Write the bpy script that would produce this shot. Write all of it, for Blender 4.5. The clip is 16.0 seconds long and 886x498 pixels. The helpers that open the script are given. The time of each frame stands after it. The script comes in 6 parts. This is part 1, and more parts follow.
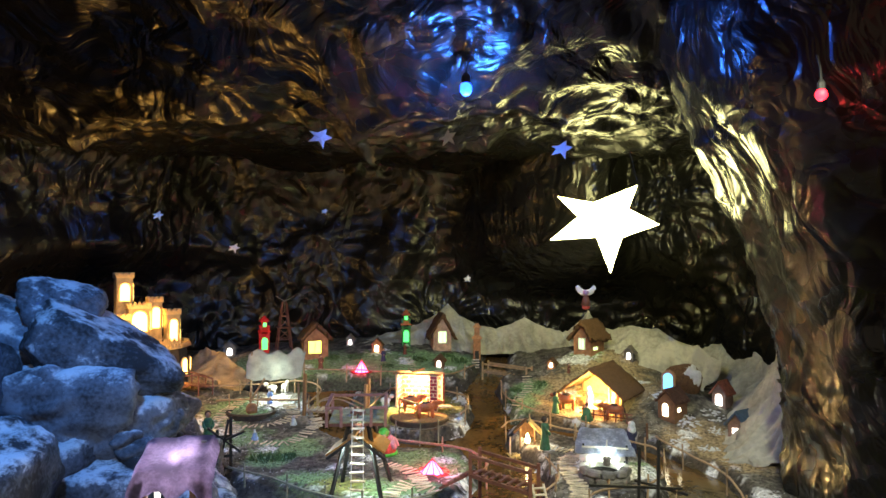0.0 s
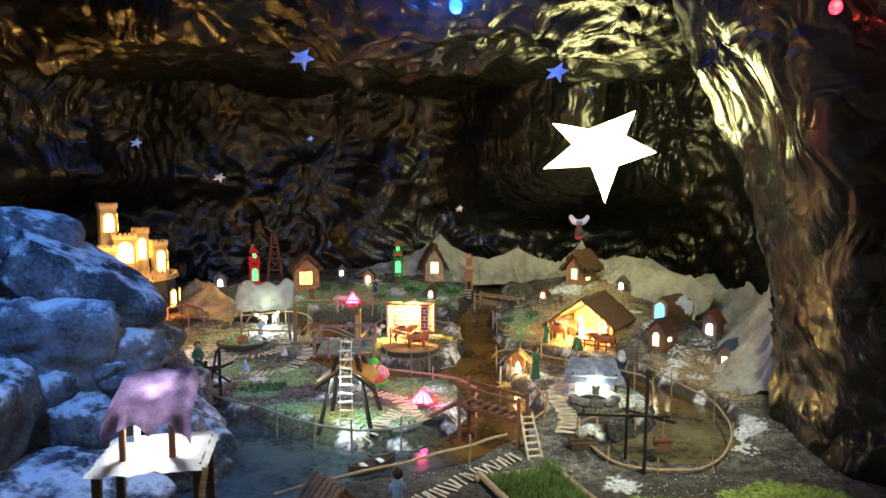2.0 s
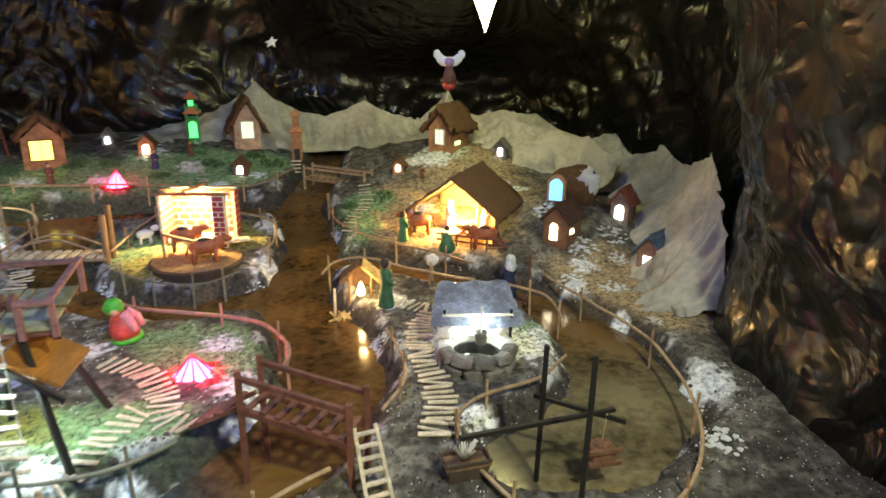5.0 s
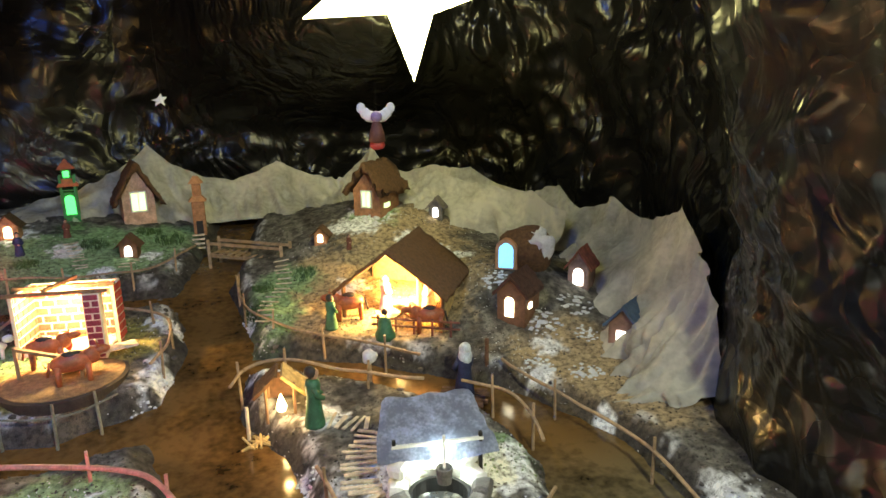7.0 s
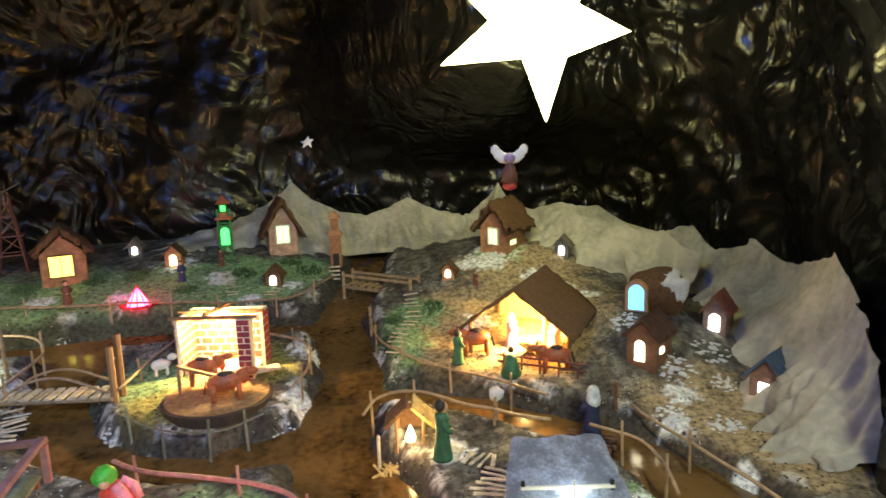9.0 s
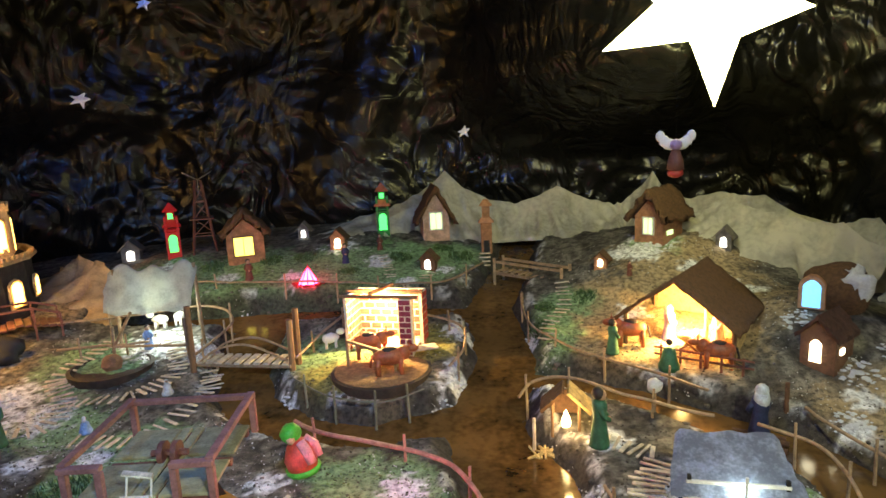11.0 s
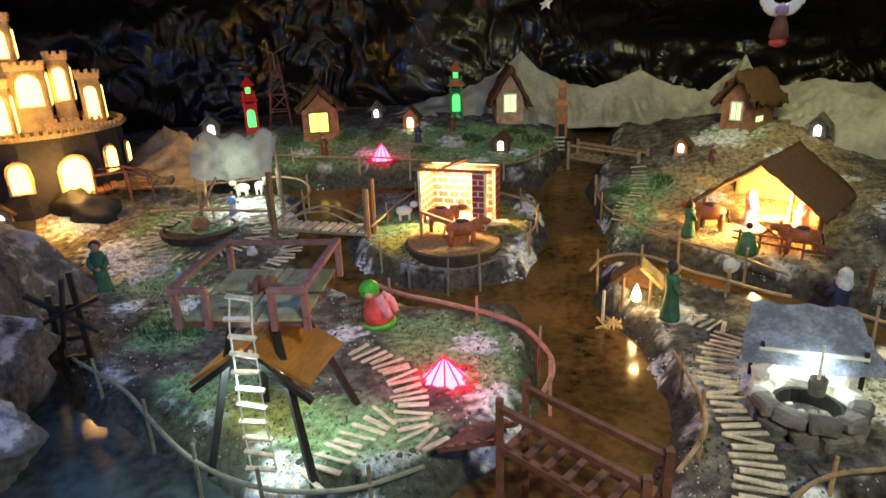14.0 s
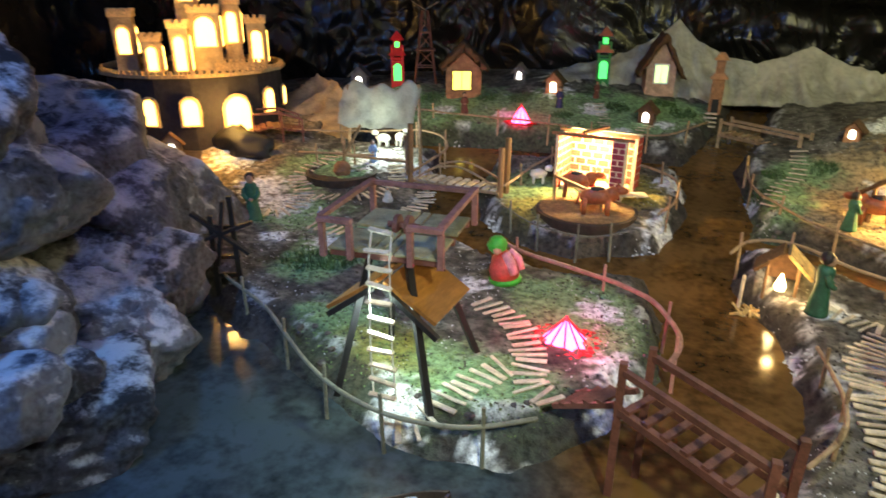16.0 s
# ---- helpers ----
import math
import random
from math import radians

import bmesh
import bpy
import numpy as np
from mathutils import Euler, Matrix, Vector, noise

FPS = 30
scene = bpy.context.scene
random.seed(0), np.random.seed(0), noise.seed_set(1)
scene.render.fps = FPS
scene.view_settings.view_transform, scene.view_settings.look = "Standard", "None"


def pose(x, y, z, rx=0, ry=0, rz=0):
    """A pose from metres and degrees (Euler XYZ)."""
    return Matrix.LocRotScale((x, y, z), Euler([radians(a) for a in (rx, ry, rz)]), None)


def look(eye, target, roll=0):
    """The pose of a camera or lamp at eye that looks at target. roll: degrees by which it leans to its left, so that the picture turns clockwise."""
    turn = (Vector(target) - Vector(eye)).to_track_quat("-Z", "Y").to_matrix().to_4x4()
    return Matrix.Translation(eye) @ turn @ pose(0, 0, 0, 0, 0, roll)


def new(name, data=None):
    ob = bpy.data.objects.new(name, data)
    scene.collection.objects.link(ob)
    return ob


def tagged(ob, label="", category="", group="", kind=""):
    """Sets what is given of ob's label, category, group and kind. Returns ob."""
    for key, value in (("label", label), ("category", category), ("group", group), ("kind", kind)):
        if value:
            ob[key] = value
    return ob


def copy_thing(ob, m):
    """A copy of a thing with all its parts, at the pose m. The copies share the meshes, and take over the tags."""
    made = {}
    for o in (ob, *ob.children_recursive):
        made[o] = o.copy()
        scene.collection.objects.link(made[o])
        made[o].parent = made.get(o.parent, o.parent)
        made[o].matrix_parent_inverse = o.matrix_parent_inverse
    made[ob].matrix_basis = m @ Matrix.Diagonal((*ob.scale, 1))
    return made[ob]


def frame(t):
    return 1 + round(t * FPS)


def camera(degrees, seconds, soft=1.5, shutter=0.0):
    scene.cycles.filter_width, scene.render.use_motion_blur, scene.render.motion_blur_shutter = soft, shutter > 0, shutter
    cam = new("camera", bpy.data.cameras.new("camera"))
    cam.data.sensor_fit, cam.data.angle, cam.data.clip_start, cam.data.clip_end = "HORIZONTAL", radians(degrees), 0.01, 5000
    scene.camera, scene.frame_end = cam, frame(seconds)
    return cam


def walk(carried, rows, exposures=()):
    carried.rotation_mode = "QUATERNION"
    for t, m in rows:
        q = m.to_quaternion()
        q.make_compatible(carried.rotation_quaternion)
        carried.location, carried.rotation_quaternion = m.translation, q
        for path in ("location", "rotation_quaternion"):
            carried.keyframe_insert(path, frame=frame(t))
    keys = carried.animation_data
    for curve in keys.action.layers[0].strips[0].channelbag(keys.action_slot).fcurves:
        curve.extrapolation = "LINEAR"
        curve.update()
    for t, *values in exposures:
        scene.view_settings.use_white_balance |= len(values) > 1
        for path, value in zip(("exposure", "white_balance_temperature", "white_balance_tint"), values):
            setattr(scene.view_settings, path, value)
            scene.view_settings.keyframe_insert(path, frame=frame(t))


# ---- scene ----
cam = camera(69.6, 16.0, shutter=0.4)
PATH = [
    (0, (0.057, 0.007, 0.917), (0.031, 2.006, 0.965), 0.2),
    (0.5, (0.04, -0.008, 0.911), (0.048, 1.991, 0.986), -0.0),
    (1, (0.048, -0.027, 0.928), (0.033, 1.973, 0.962), 0.2),
    (1.5, (0.06, 0.0, 0.915), (0.045, 1.999, 0.879), 0.2),
    (2, (0.081, 0.08, 0.909), (0.07, 2.073, 0.741), 0.1),
    (2.5, (0.135, 0.221, 0.902), (0.119, 2.209, 0.68), 0.5),
    (3, (0.178, 0.358, 0.879), (0.205, 2.324, 0.512), 0.3),
    (3.5, (0.165, 0.593, 0.836), (0.266, 2.517, 0.298), -0.5),
    (4, (0.199, 0.803, 0.846), (0.425, 2.703, 0.264), -0.5),
    (4.5, (0.266, 1.02, 0.858), (0.483, 2.923, 0.282), 0.8),
    (5, (0.275, 1.2, 0.839), (0.684, 3.056, 0.218), 0.8),
    (7.3, (0.337, 1.599, 0.839), (0.979, 3.431, 0.379), -1.1),
    (7.5, (0.336, 1.591, 0.844), (0.952, 3.436, 0.396), -0.8),
    (8, (0.326, 1.587, 0.851), (0.866, 3.462, 0.43), -0.6),
    (8.5, (0.314, 1.585, 0.855), (0.721, 3.5, 0.458), -1.4),
    (9, (0.295, 1.575, 0.859), (0.59, 3.518, 0.489), -1.7),
    (9.5, (0.271, 1.563, 0.855), (0.44, 3.523, 0.497), -2.2),
    (10, (0.256, 1.546, 0.858), (0.313, 3.51, 0.489), -2.7),
    (10.2, (0.251, 1.542, 0.859), (0.251, 3.504, 0.477), -3.2),
    (12.3, (0.206, 1.539, 0.845), (-0.044, 3.484, 0.454), -1.7),
    (12.5, (0.203, 1.537, 0.838), (-0.072, 3.471, 0.41), -2.2),
    (13, (0.199, 1.523, 0.827), (-0.111, 3.431, 0.313), -2.8),
    (13.5, (0.198, 1.513, 0.808), (-0.124, 3.395, 0.213), -2.8),
    (14, (0.197, 1.505, 0.781), (-0.132, 3.358, 0.103), -2.1),
    (14.5, (0.191, 1.5, 0.764), (-0.18, 3.315, 0.011), -2.2),
    (15, (0.193, 1.494, 0.749), (-0.246, 3.267, -0.067), -1.4),
    (15.5, (0.187, 1.495, 0.746), (-0.342, 3.249, -0.057), -0.7),
    (16, (0.177, 1.478, 0.754), (-0.505, 3.197, -0.006), 0.2),
]
walk(cam, [(t, look(eye, target, roll)) for t, eye, target, roll in PATH], exposures=((0, 1.5), (3.5, 1.55), (4.5, 1.5), (10, 1.4), (12.5, 1.05), (15, 0.98), (16, 1.15)))

# ---- world and exposure ----
world = bpy.data.worlds.new("room")
scene.world = world
world.use_nodes = True
world.node_tree.nodes["Background"].inputs[0].default_value = (0.9, 0.74, 0.52, 1)
world.node_tree.nodes["Background"].inputs[1].default_value = 0.09


def lamp(name, at, power, colour, radius=0.01):
    data = bpy.data.lights.new(name, "POINT")
    data.energy, data.color, data.shadow_soft_size = power, colour, radius
    ob = new(name, data)
    ob.location = at
    return ob


WARM, AMBER, COOL, BLUE, PINK = (1, 0.62, 0.22), (1, 0.5, 0.12), (0.88, 1, 0.8), (0.04, 0.2, 1), (1, 0.06, 0.2)


STAR_GLOW = 10.5
LAMPS = [
    # name, place, watts, colour, radius
    ("blue_bulb_light", (0.115, 2.6, 1.57), 10.0, BLUE, 0.03),
    ("stable_light", (0.87, 3.55, 0.2), 7.5, (1, 0.64, 0.2), 0.02),
    ("brick_house_light", (-0.14, 3.61, 0.26), 4.6, (1, 0.68, 0.25), 0.01),
    # Two unseen fills added outside the castle to brighten its walls and gate.
    ("castle_front_fill", (-1.6, 3.45, 0.62), 2.6, (1, 0.55, 0.13), 0.03),
    ("castle_gate_fill", (-1.5, 3.45, 0.32), 1.8, (1, 0.55, 0.13), 0.02),
    ("canopy_light", (-0.93, 3.71, 0.25), 0.8, COOL, 0.015),
    ("well_light", (0.7, 2.66, 0.15), 0.6, COOL, 0.012),
    ("tower_light", (-0.29, 2.36, 0.24), 1.1, (0.72, 1, 0.92), 0.015),
    ("stall_light", (-0.56, 1.44, 0.46), 1.0, (0.9, 0.97, 1), 0.015),
    ("campfire_light", (-0.02, 2.67, 0.14), 0.5, PINK, 0.02),
    ("far_campfire_light", (-0.52, 4.08, 0.33), 0.2, PINK, 0.02),
    ("hut_fire_light", (0.43, 3.08, 0.11), 0.25, (1, 0.6, 0.2), 0.01),
    ("red_bulb_light", (0.95, 1.55, 1.30), 0.5, (1, 0.05, 0.05), 0.015),
]
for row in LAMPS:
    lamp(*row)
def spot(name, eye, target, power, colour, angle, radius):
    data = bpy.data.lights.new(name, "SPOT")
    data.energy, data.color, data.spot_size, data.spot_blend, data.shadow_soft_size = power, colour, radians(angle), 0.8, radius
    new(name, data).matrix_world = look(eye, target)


# Unseen fill spot added to brighten the near ground; its source is assumed.
spot("unseen_fill_spot", (0.85, 1.0, 1.6), (0.38, 2.95, 0.05), 54.0, (0.92, 0.95, 0.66), 66, 0.06)
spot("blue_side_light", (-0.85, 1.35, 1.45), (-1.3, 2.3, 0.3), 22.0, (0.1, 0.36, 1), 110, 0.05)


# ---- materials ----
def material(name, colour, rough=0.8, metal=0.0, vary=0.35, scale=40.0, bump=0.3, glow=None, glow_power=0.0, second=None, coat=0.0, stretch=(1, 1, 1), fine=6.0):
    m = bpy.data.materials.new(name)
    m.use_nodes = True
    t = m.node_tree
    bsdf = t.nodes["Principled BSDF"]
    co = t.nodes.new("ShaderNodeTexCoord")
    mp = t.nodes.new("ShaderNodeMapping")
    mp.inputs["Scale"].default_value = stretch
    t.links.new(co.outputs["Object"], mp.inputs[0])
    n1 = t.nodes.new("ShaderNodeTexNoise")
    n1.inputs["Scale"].default_value, n1.inputs["Detail"].default_value = scale, 6
    n2 = t.nodes.new("ShaderNodeTexNoise")
    n2.inputs["Scale"].default_value, n2.inputs["Detail"].default_value = scale * fine, 4
    for n in (n1, n2):
        t.links.new(mp.outputs[0], n.inputs["Vector"])
    info = t.nodes.new("ShaderNodeObjectInfo")
    add = t.nodes.new("ShaderNodeMath")
    add.operation = "ADD"
    t.links.new(n1.outputs["Fac"], add.inputs[0])
    half = t.nodes.new("ShaderNodeMath")
    half.operation = "MULTIPLY_ADD"
    half.inputs[1].default_value, half.inputs[2].default_value = 0.6, -0.3
    t.links.new(n2.outputs["Fac"], half.inputs[0])
    t.links.new(half.outputs[0], add.inputs[1])
    rnd = t.nodes.new("ShaderNodeMath")
    rnd.operation = "MULTIPLY_ADD"
    rnd.inputs[1].default_value, rnd.inputs[2].default_value = 0.25, -0.125
    t.links.new(info.outputs["Random"], rnd.inputs[0])
    add2 = t.nodes.new("ShaderNodeMath")
    add2.operation = "ADD"
    t.links.new(add.outputs[0], add2.inputs[0])
    t.links.new(rnd.outputs[0], add2.inputs[1])
    ramp = t.nodes.new("ShaderNodeValToRGB")
    lo = tuple(c * (1 - vary) for c in colour)
    hi = second or tuple(min(1, c * (1 + vary)) for c in colour)
    ramp.color_ramp.elements[0].position, ramp.color_ramp.elements[1].position = 0.3, 0.7
    ramp.color_ramp.elements[0].color, ramp.color_ramp.elements[1].color = (*lo, 1), (*hi, 1)
    t.links.new(add2.outputs[0], ramp.inputs[0])
    t.links.new(ramp.outputs[0], bsdf.inputs["Base Color"])
    bsdf.inputs["Roughness"].default_value, bsdf.inputs["Metallic"].default_value = rough, metal
    bsdf.inputs["Coat Weight"].default_value = coat
    b = t.nodes.new("ShaderNodeBump")
    b.inputs["Strength"].default_value, b.inputs["Distance"].default_value = bump, 0.004
    t.links.new(add.outputs[0], b.inputs["Height"])
    t.links.new(b.outputs[0], bsdf.inputs["Normal"])
    if glow:
        bsdf.inputs["Emission Color"].default_value, bsdf.inputs["Emission Strength"].default_value = (*glow, 1), glow_power
    return m


def film_sheet():
    """Thin black film: flat facets between sharp creases, stretched along its hang."""
    m = bpy.data.materials.new("black_plastic_sheet")
    m.use_nodes = True
    t = m.node_tree
    bsdf = t.nodes["Principled BSDF"]
    bsdf.inputs["Base Color"].default_value = (0.009, 0.009, 0.008, 1)
    bsdf.inputs["Specular IOR Level"].default_value = 0.4
    co = t.nodes.new("ShaderNodeTexCoord")
    warp = t.nodes.new("ShaderNodeTexNoise")
    warp.inputs["Scale"].default_value, warp.inputs["Detail"].default_value = 1.7, 2
    t.links.new(co.outputs["Object"], warp.inputs["Vector"])
    mix = t.nodes.new("ShaderNodeVectorMath")
    mix.operation = "MULTIPLY_ADD"
    mix.inputs[1].default_value = (0.9, 0.9, 0.9)
    t.links.new(warp.outputs["Color"], mix.inputs[0])
    t.links.new(co.outputs["Object"], mix.inputs[2])
    last = None
    for scale, stretch, turn, high in ((5, (1, 1, 0.3), 0.5, 0.04), (12, (1, 1, 0.3), -0.5, 0.014), (30, (1, 1, 0.4), 0.3, 0.004)):
        mp = t.nodes.new("ShaderNodeMapping")
        mp.inputs["Scale"].default_value, mp.inputs["Rotation"].default_value = stretch, (turn, turn * 0.7, 0)
        t.links.new(mix.outputs[0], mp.inputs[0])
        cell = t.nodes.new("ShaderNodeTexVoronoi")
        cell.feature = "DISTANCE_TO_EDGE"
        cell.inputs["Scale"].default_value = scale
        t.links.new(mp.outputs[0], cell.inputs["Vector"])
        b = t.nodes.new("ShaderNodeBump")
        b.inputs["Strength"].default_value, b.inputs["Distance"].default_value = 0.8, high
        t.links.new(cell.outputs["Distance"], b.inputs["Height"])
        if last:
            t.links.new(last.outputs[0], b.inputs["Normal"])
        last = b
    t.links.new(last.outputs[0], bsdf.inputs["Normal"])
    dust = t.nodes.new("ShaderNodeTexNoise")
    dust.inputs["Scale"].default_value = 6
    t.links.new(co.outputs["Object"], dust.inputs["Vector"])
    span = t.nodes.new("ShaderNodeMapRange")
    span.inputs["To Min"].default_value, span.inputs["To Max"].default_value = 0.16, 0.36
    t.links.new(dust.outputs["Fac"], span.inputs[0])
    t.links.new(span.outputs[0], bsdf.inputs["Roughness"])
    return m


PLASTIC = film_sheet()
WOOD = material("rough_wood", (0.22, 0.13, 0.07), 0.75, scale=30, bump=0.4, stretch=(1, 1, 0.2))
DARKWOOD = material("dark_wood", (0.05, 0.035, 0.028), 0.7, scale=40)
REDWOOD = material("stained_wood", (0.16, 0.06, 0.045), 0.6, scale=40)
TWIG = material("peeled_twig", (0.36, 0.25, 0.15), 0.7, scale=50)
STICK = material("pale_lath", (0.62, 0.54, 0.42), 0.7, scale=60)
CLOTH = material("mountain_cloth", (0.42, 0.41, 0.34), 0.9, vary=0.3, scale=7, bump=0.35)
CLAY = material("clay_wall", (0.4, 0.2, 0.1), 0.85, scale=40)
BROWN = material("brown_bark", (0.14, 0.07, 0.04), 0.85, scale=60, bump=0.6)
THATCH = material("thatch", (0.12, 0.062, 0.028), 0.9, scale=90, bump=0.9)
STONE = material("grey_stone", (0.17, 0.16, 0.155), 0.8, scale=40, bump=0.6)
SAND = material("castle_plaster", (0.34, 0.26, 0.15), 0.85, scale=30)
GREENP = material("green_paint", (0.03, 0.2, 0.05), 0.5)
REDP = material("red_paint", (0.45, 0.03, 0.03), 0.5)
WHITE = material("white_paint", (0.75, 0.75, 0.72), 0.7, vary=0.1)
STRAW = material("straw", (0.55, 0.4, 0.16), 0.8, scale=60, bump=0.8)
GRASS = material("real_grass", (0.14, 0.22, 0.075), 0.6, vary=0.5, scale=14)
BLACK = material("black_paint", (0.012, 0.011, 0.012), 0.6)


# ---- mesh helpers ----
def box(bm, size, m=Matrix(), bevel=0.0):
    made = bmesh.ops.create_cube(bm, size=1, matrix=m @ Matrix.Diagonal((*size, 1)))
    if bevel:
        edges = {e for v in made["verts"] for e in v.link_edges}
        bmesh.ops.bevel(bm, geom=list(edges), offset=bevel, segments=1, affect="EDGES")


def stick(bm, a, b, r, r2=None, sides=7):
    a, b = Vector(a), Vector(b)
    d = b - a
    m = Matrix.Translation((a + b) / 2) @ d.to_track_quat("Z", "Y").to_matrix().to_4x4()
    bmesh.ops.create_cone(bm, cap_ends=True, segments=sides, radius1=r, radius2=r if r2 is None else r2, depth=d.length, matrix=m)


def beam(bm, a, b, w, h=None, bevel=0.0):
    a, b = Vector(a), Vector(b)
    d = b - a
    m = Matrix.Translation((a + b) / 2) @ d.to_track_quat("Z", "Y").to_matrix().to_4x4()
    box(bm, (w, h or w, d.length), m, bevel)


def ball(bm, at, r, squash=(1, 1, 1), level=2, rough=0.0, seed=0.0, turn=0.0):
    m = Matrix.Translation(at) @ Matrix.Rotation(turn, 4, "Z") @ Matrix.Diagonal((*(r * s for s in squash), 1))
    made = bmesh.ops.create_icosphere(bm, subdivisions=level, radius=1, matrix=Matrix())
    for v in made["verts"]:
        k = 1 + rough * noise.noise(v.co * 1.7 + Vector((seed, seed * 1.3, 7)))
        v.co = m @ (v.co * k)


def tube(bm, points, r, sides=6):
    pts = [Vector(p) for p in points]
    rings = []
    for i, p in enumerate(pts):
        d = (pts[min(i + 1, len(pts) - 1)] - pts[max(i - 1, 0)]).normalized()
        q = d.to_track_quat("Z", "Y")
        rings.append([bm.verts.new(p + q @ Vector((r * math.cos(6.2832 * k / sides), r * math.sin(6.2832 * k / sides), 0))) for k in range(sides)])
    for a, b in zip(rings, rings[1:]):
        for k in range(sides):
            bm.faces.new((a[k], a[(k + 1) % sides], b[(k + 1) % sides], b[k]))
    bm.faces.new(rings[0][::-1]), bm.faces.new(rings[-1])


def bez(pts, n):
    """A smooth line through the points (Catmull-Rom)."""
    p = [Vector(q) for q in pts]
    p = [2 * p[0] - p[1], *p, 2 * p[-1] - p[-2]]
    out = []
    for i in range(1, len(p) - 2):
        for k in range(n):
            s = k / n
            out.append(0.5 * (2 * p[i] + (p[i + 1] - p[i - 1]) * s + (2 * p[i - 1] - 5 * p[i] + 4 * p[i + 1] - p[i + 2]) * s * s + (3 * p[i] - p[i - 1] - 3 * p[i + 1] + p[i + 2]) * s ** 3))
    return [*out, p[-2]]


def mesh_of(name, bm, mat, smooth=False):
    bmesh.ops.recalc_face_normals(bm, faces=bm.faces)
    me = bpy.data.meshes.new(name)
    bm.to_mesh(me)
    bm.free()
    for m in mat if isinstance(mat, (list, tuple)) else (mat,):
        me.materials.append(m)
    if smooth:
        me.polygons.foreach_set("use_smooth", [True] * len(me.polygons))
    return me


def part(name, bm, mat, parent=None, label="", smooth=False):
    ob = new(name, mesh_of(name, bm, mat, smooth))
    if parent:
        ob.parent = parent
    if label:
        ob["label"] = label
    return ob


def thing(name, at, label, category, turn=0.0, group="", kind=""):
    ob = new(name)
    ob.empty_display_size = 0.02
    ob.matrix_basis = pose(*at, 0, 0, turn)
    return tagged(ob, label, category, group, kind)


def B():
    return bmesh.new()


# ---- the lie of the land ----
def smooth(a, b, x):
    s = min(1, max(0, (x - a) / (b - a)))
    return s * s * (3 - 2 * s)


def water_level(y):
    return max(0.0, (y - 3.1) * 0.13) - 0.01


RIVERS = [
    [(0.43, 4.97, 0.072), (0.35, 4.48, 0.077), (0.24, 4.04, 0.088), (0.29, 3.61, 0.088), (0.21, 3.21, 0.103), (0.30, 2.95, 0.124), (0.32, 2.68, 0.124), (0.22, 2.44, 0.134)],
    [(0.21, 3.29, 0.072), (-0.10, 3.16, 0.062), (-0.33, 3.21, 0.062), (-0.52, 3.35, 0.072), (-0.63, 3.61, 0.082), (-0.66, 3.88, 0.103)],
    [(0.20, 3.97, 0.06), (-0.17, 3.99, 0.075), (-0.53, 3.97, 0.085), (-0.80, 3.95, 0.08), (-1.27, 3.92, 0.05)],
    [(0.31, 3.46, 0.041), (0.47, 3.43, 0.046), (0.65, 3.35, 0.052), (0.83, 3.22, 0.062), (1.03, 3.05, 0.072), (1.10, 2.76, 0.113), (1.04, 2.44, 0.144), (0.86, 2.30, 0.144), (0.72, 2.28, 0.103)],
    [(0.22, 2.44, 0.134), (0.01, 2.22, 0.134), (-0.25, 2.18, 0.154), (-0.51, 2.23, 0.206), (-0.74, 2.35, 0.206), (-0.94, 2.56, 0.082)],
    [(-0.30, 2.16, 0.144), (-0.51, 2.00, 0.206), (-0.60, 1.74, 0.206), (-0.60, 1.32, 0.206)],
]
HILLS = [(-0.35, 4.75, 0.035, 0.35), (-1.25, 4.5, 0.03, 0.3), (1.3, 3.6, 0.12, 0.26), (1.05, 4.35, 0.14, 0.4), (-0.6, 4.55, 0.06, 0.6), (0.75, 4.05, 0.04, 0.2), (-1.75, 3.75, 0.1, 0.4), (-1.15, 4.45, 0.03, 0.3), (1.75, 3.2, 0.05, 0.3), (-1.3, 2.7, 0.08, 0.3)]


def shore(x, y):
    """Distance from the water's edge: minus in the water."""
    best = 9.0
    for line in RIVERS:
        for (ax, ay, aw), (bx, by, bw) in zip(line, line[1:]):
            dx, dy = bx - ax, by - ay
            s = min(1, max(0, ((x - ax) * dx + (y - ay) * dy) / (dx * dx + dy * dy)))
            d = math.hypot(x - ax - s * dx, y - ay - s * dy) - (aw + (bw - aw) * s)
            if d < best:
                best = d
    return best


def land(x, y):
    """The height of dry land, without its small bumps."""
    z = water_level(y) + 0.06 - 0.022 * smooth(2.25, 2.0, y)
    for hx, hy, h, r in HILLS:
        z += h * math.exp(-((x - hx) ** 2 + (y - hy) ** 2) / (r * r))
    return z


def ground_z(x, y):
    d = shore(x, y) + 0.014 * noise.noise((x * 14, y * 14, 3)) + 0.006 * noise.noise((x * 45, y * 45, 1))
    beach = 0.07 * smooth(2.75, 2.5, y) * smooth(0.25, 0.0, x)
    s = smooth(-0.03 - beach, 0.07, d)
    w = water_level(y) - 0.03
    return w + (land(x, y) - w) * s + s * (0.006 * noise.noise((x * 20, y * 20, 0)) + 0.004 * noise.noise((x * 60, y * 60, 5)) * s)


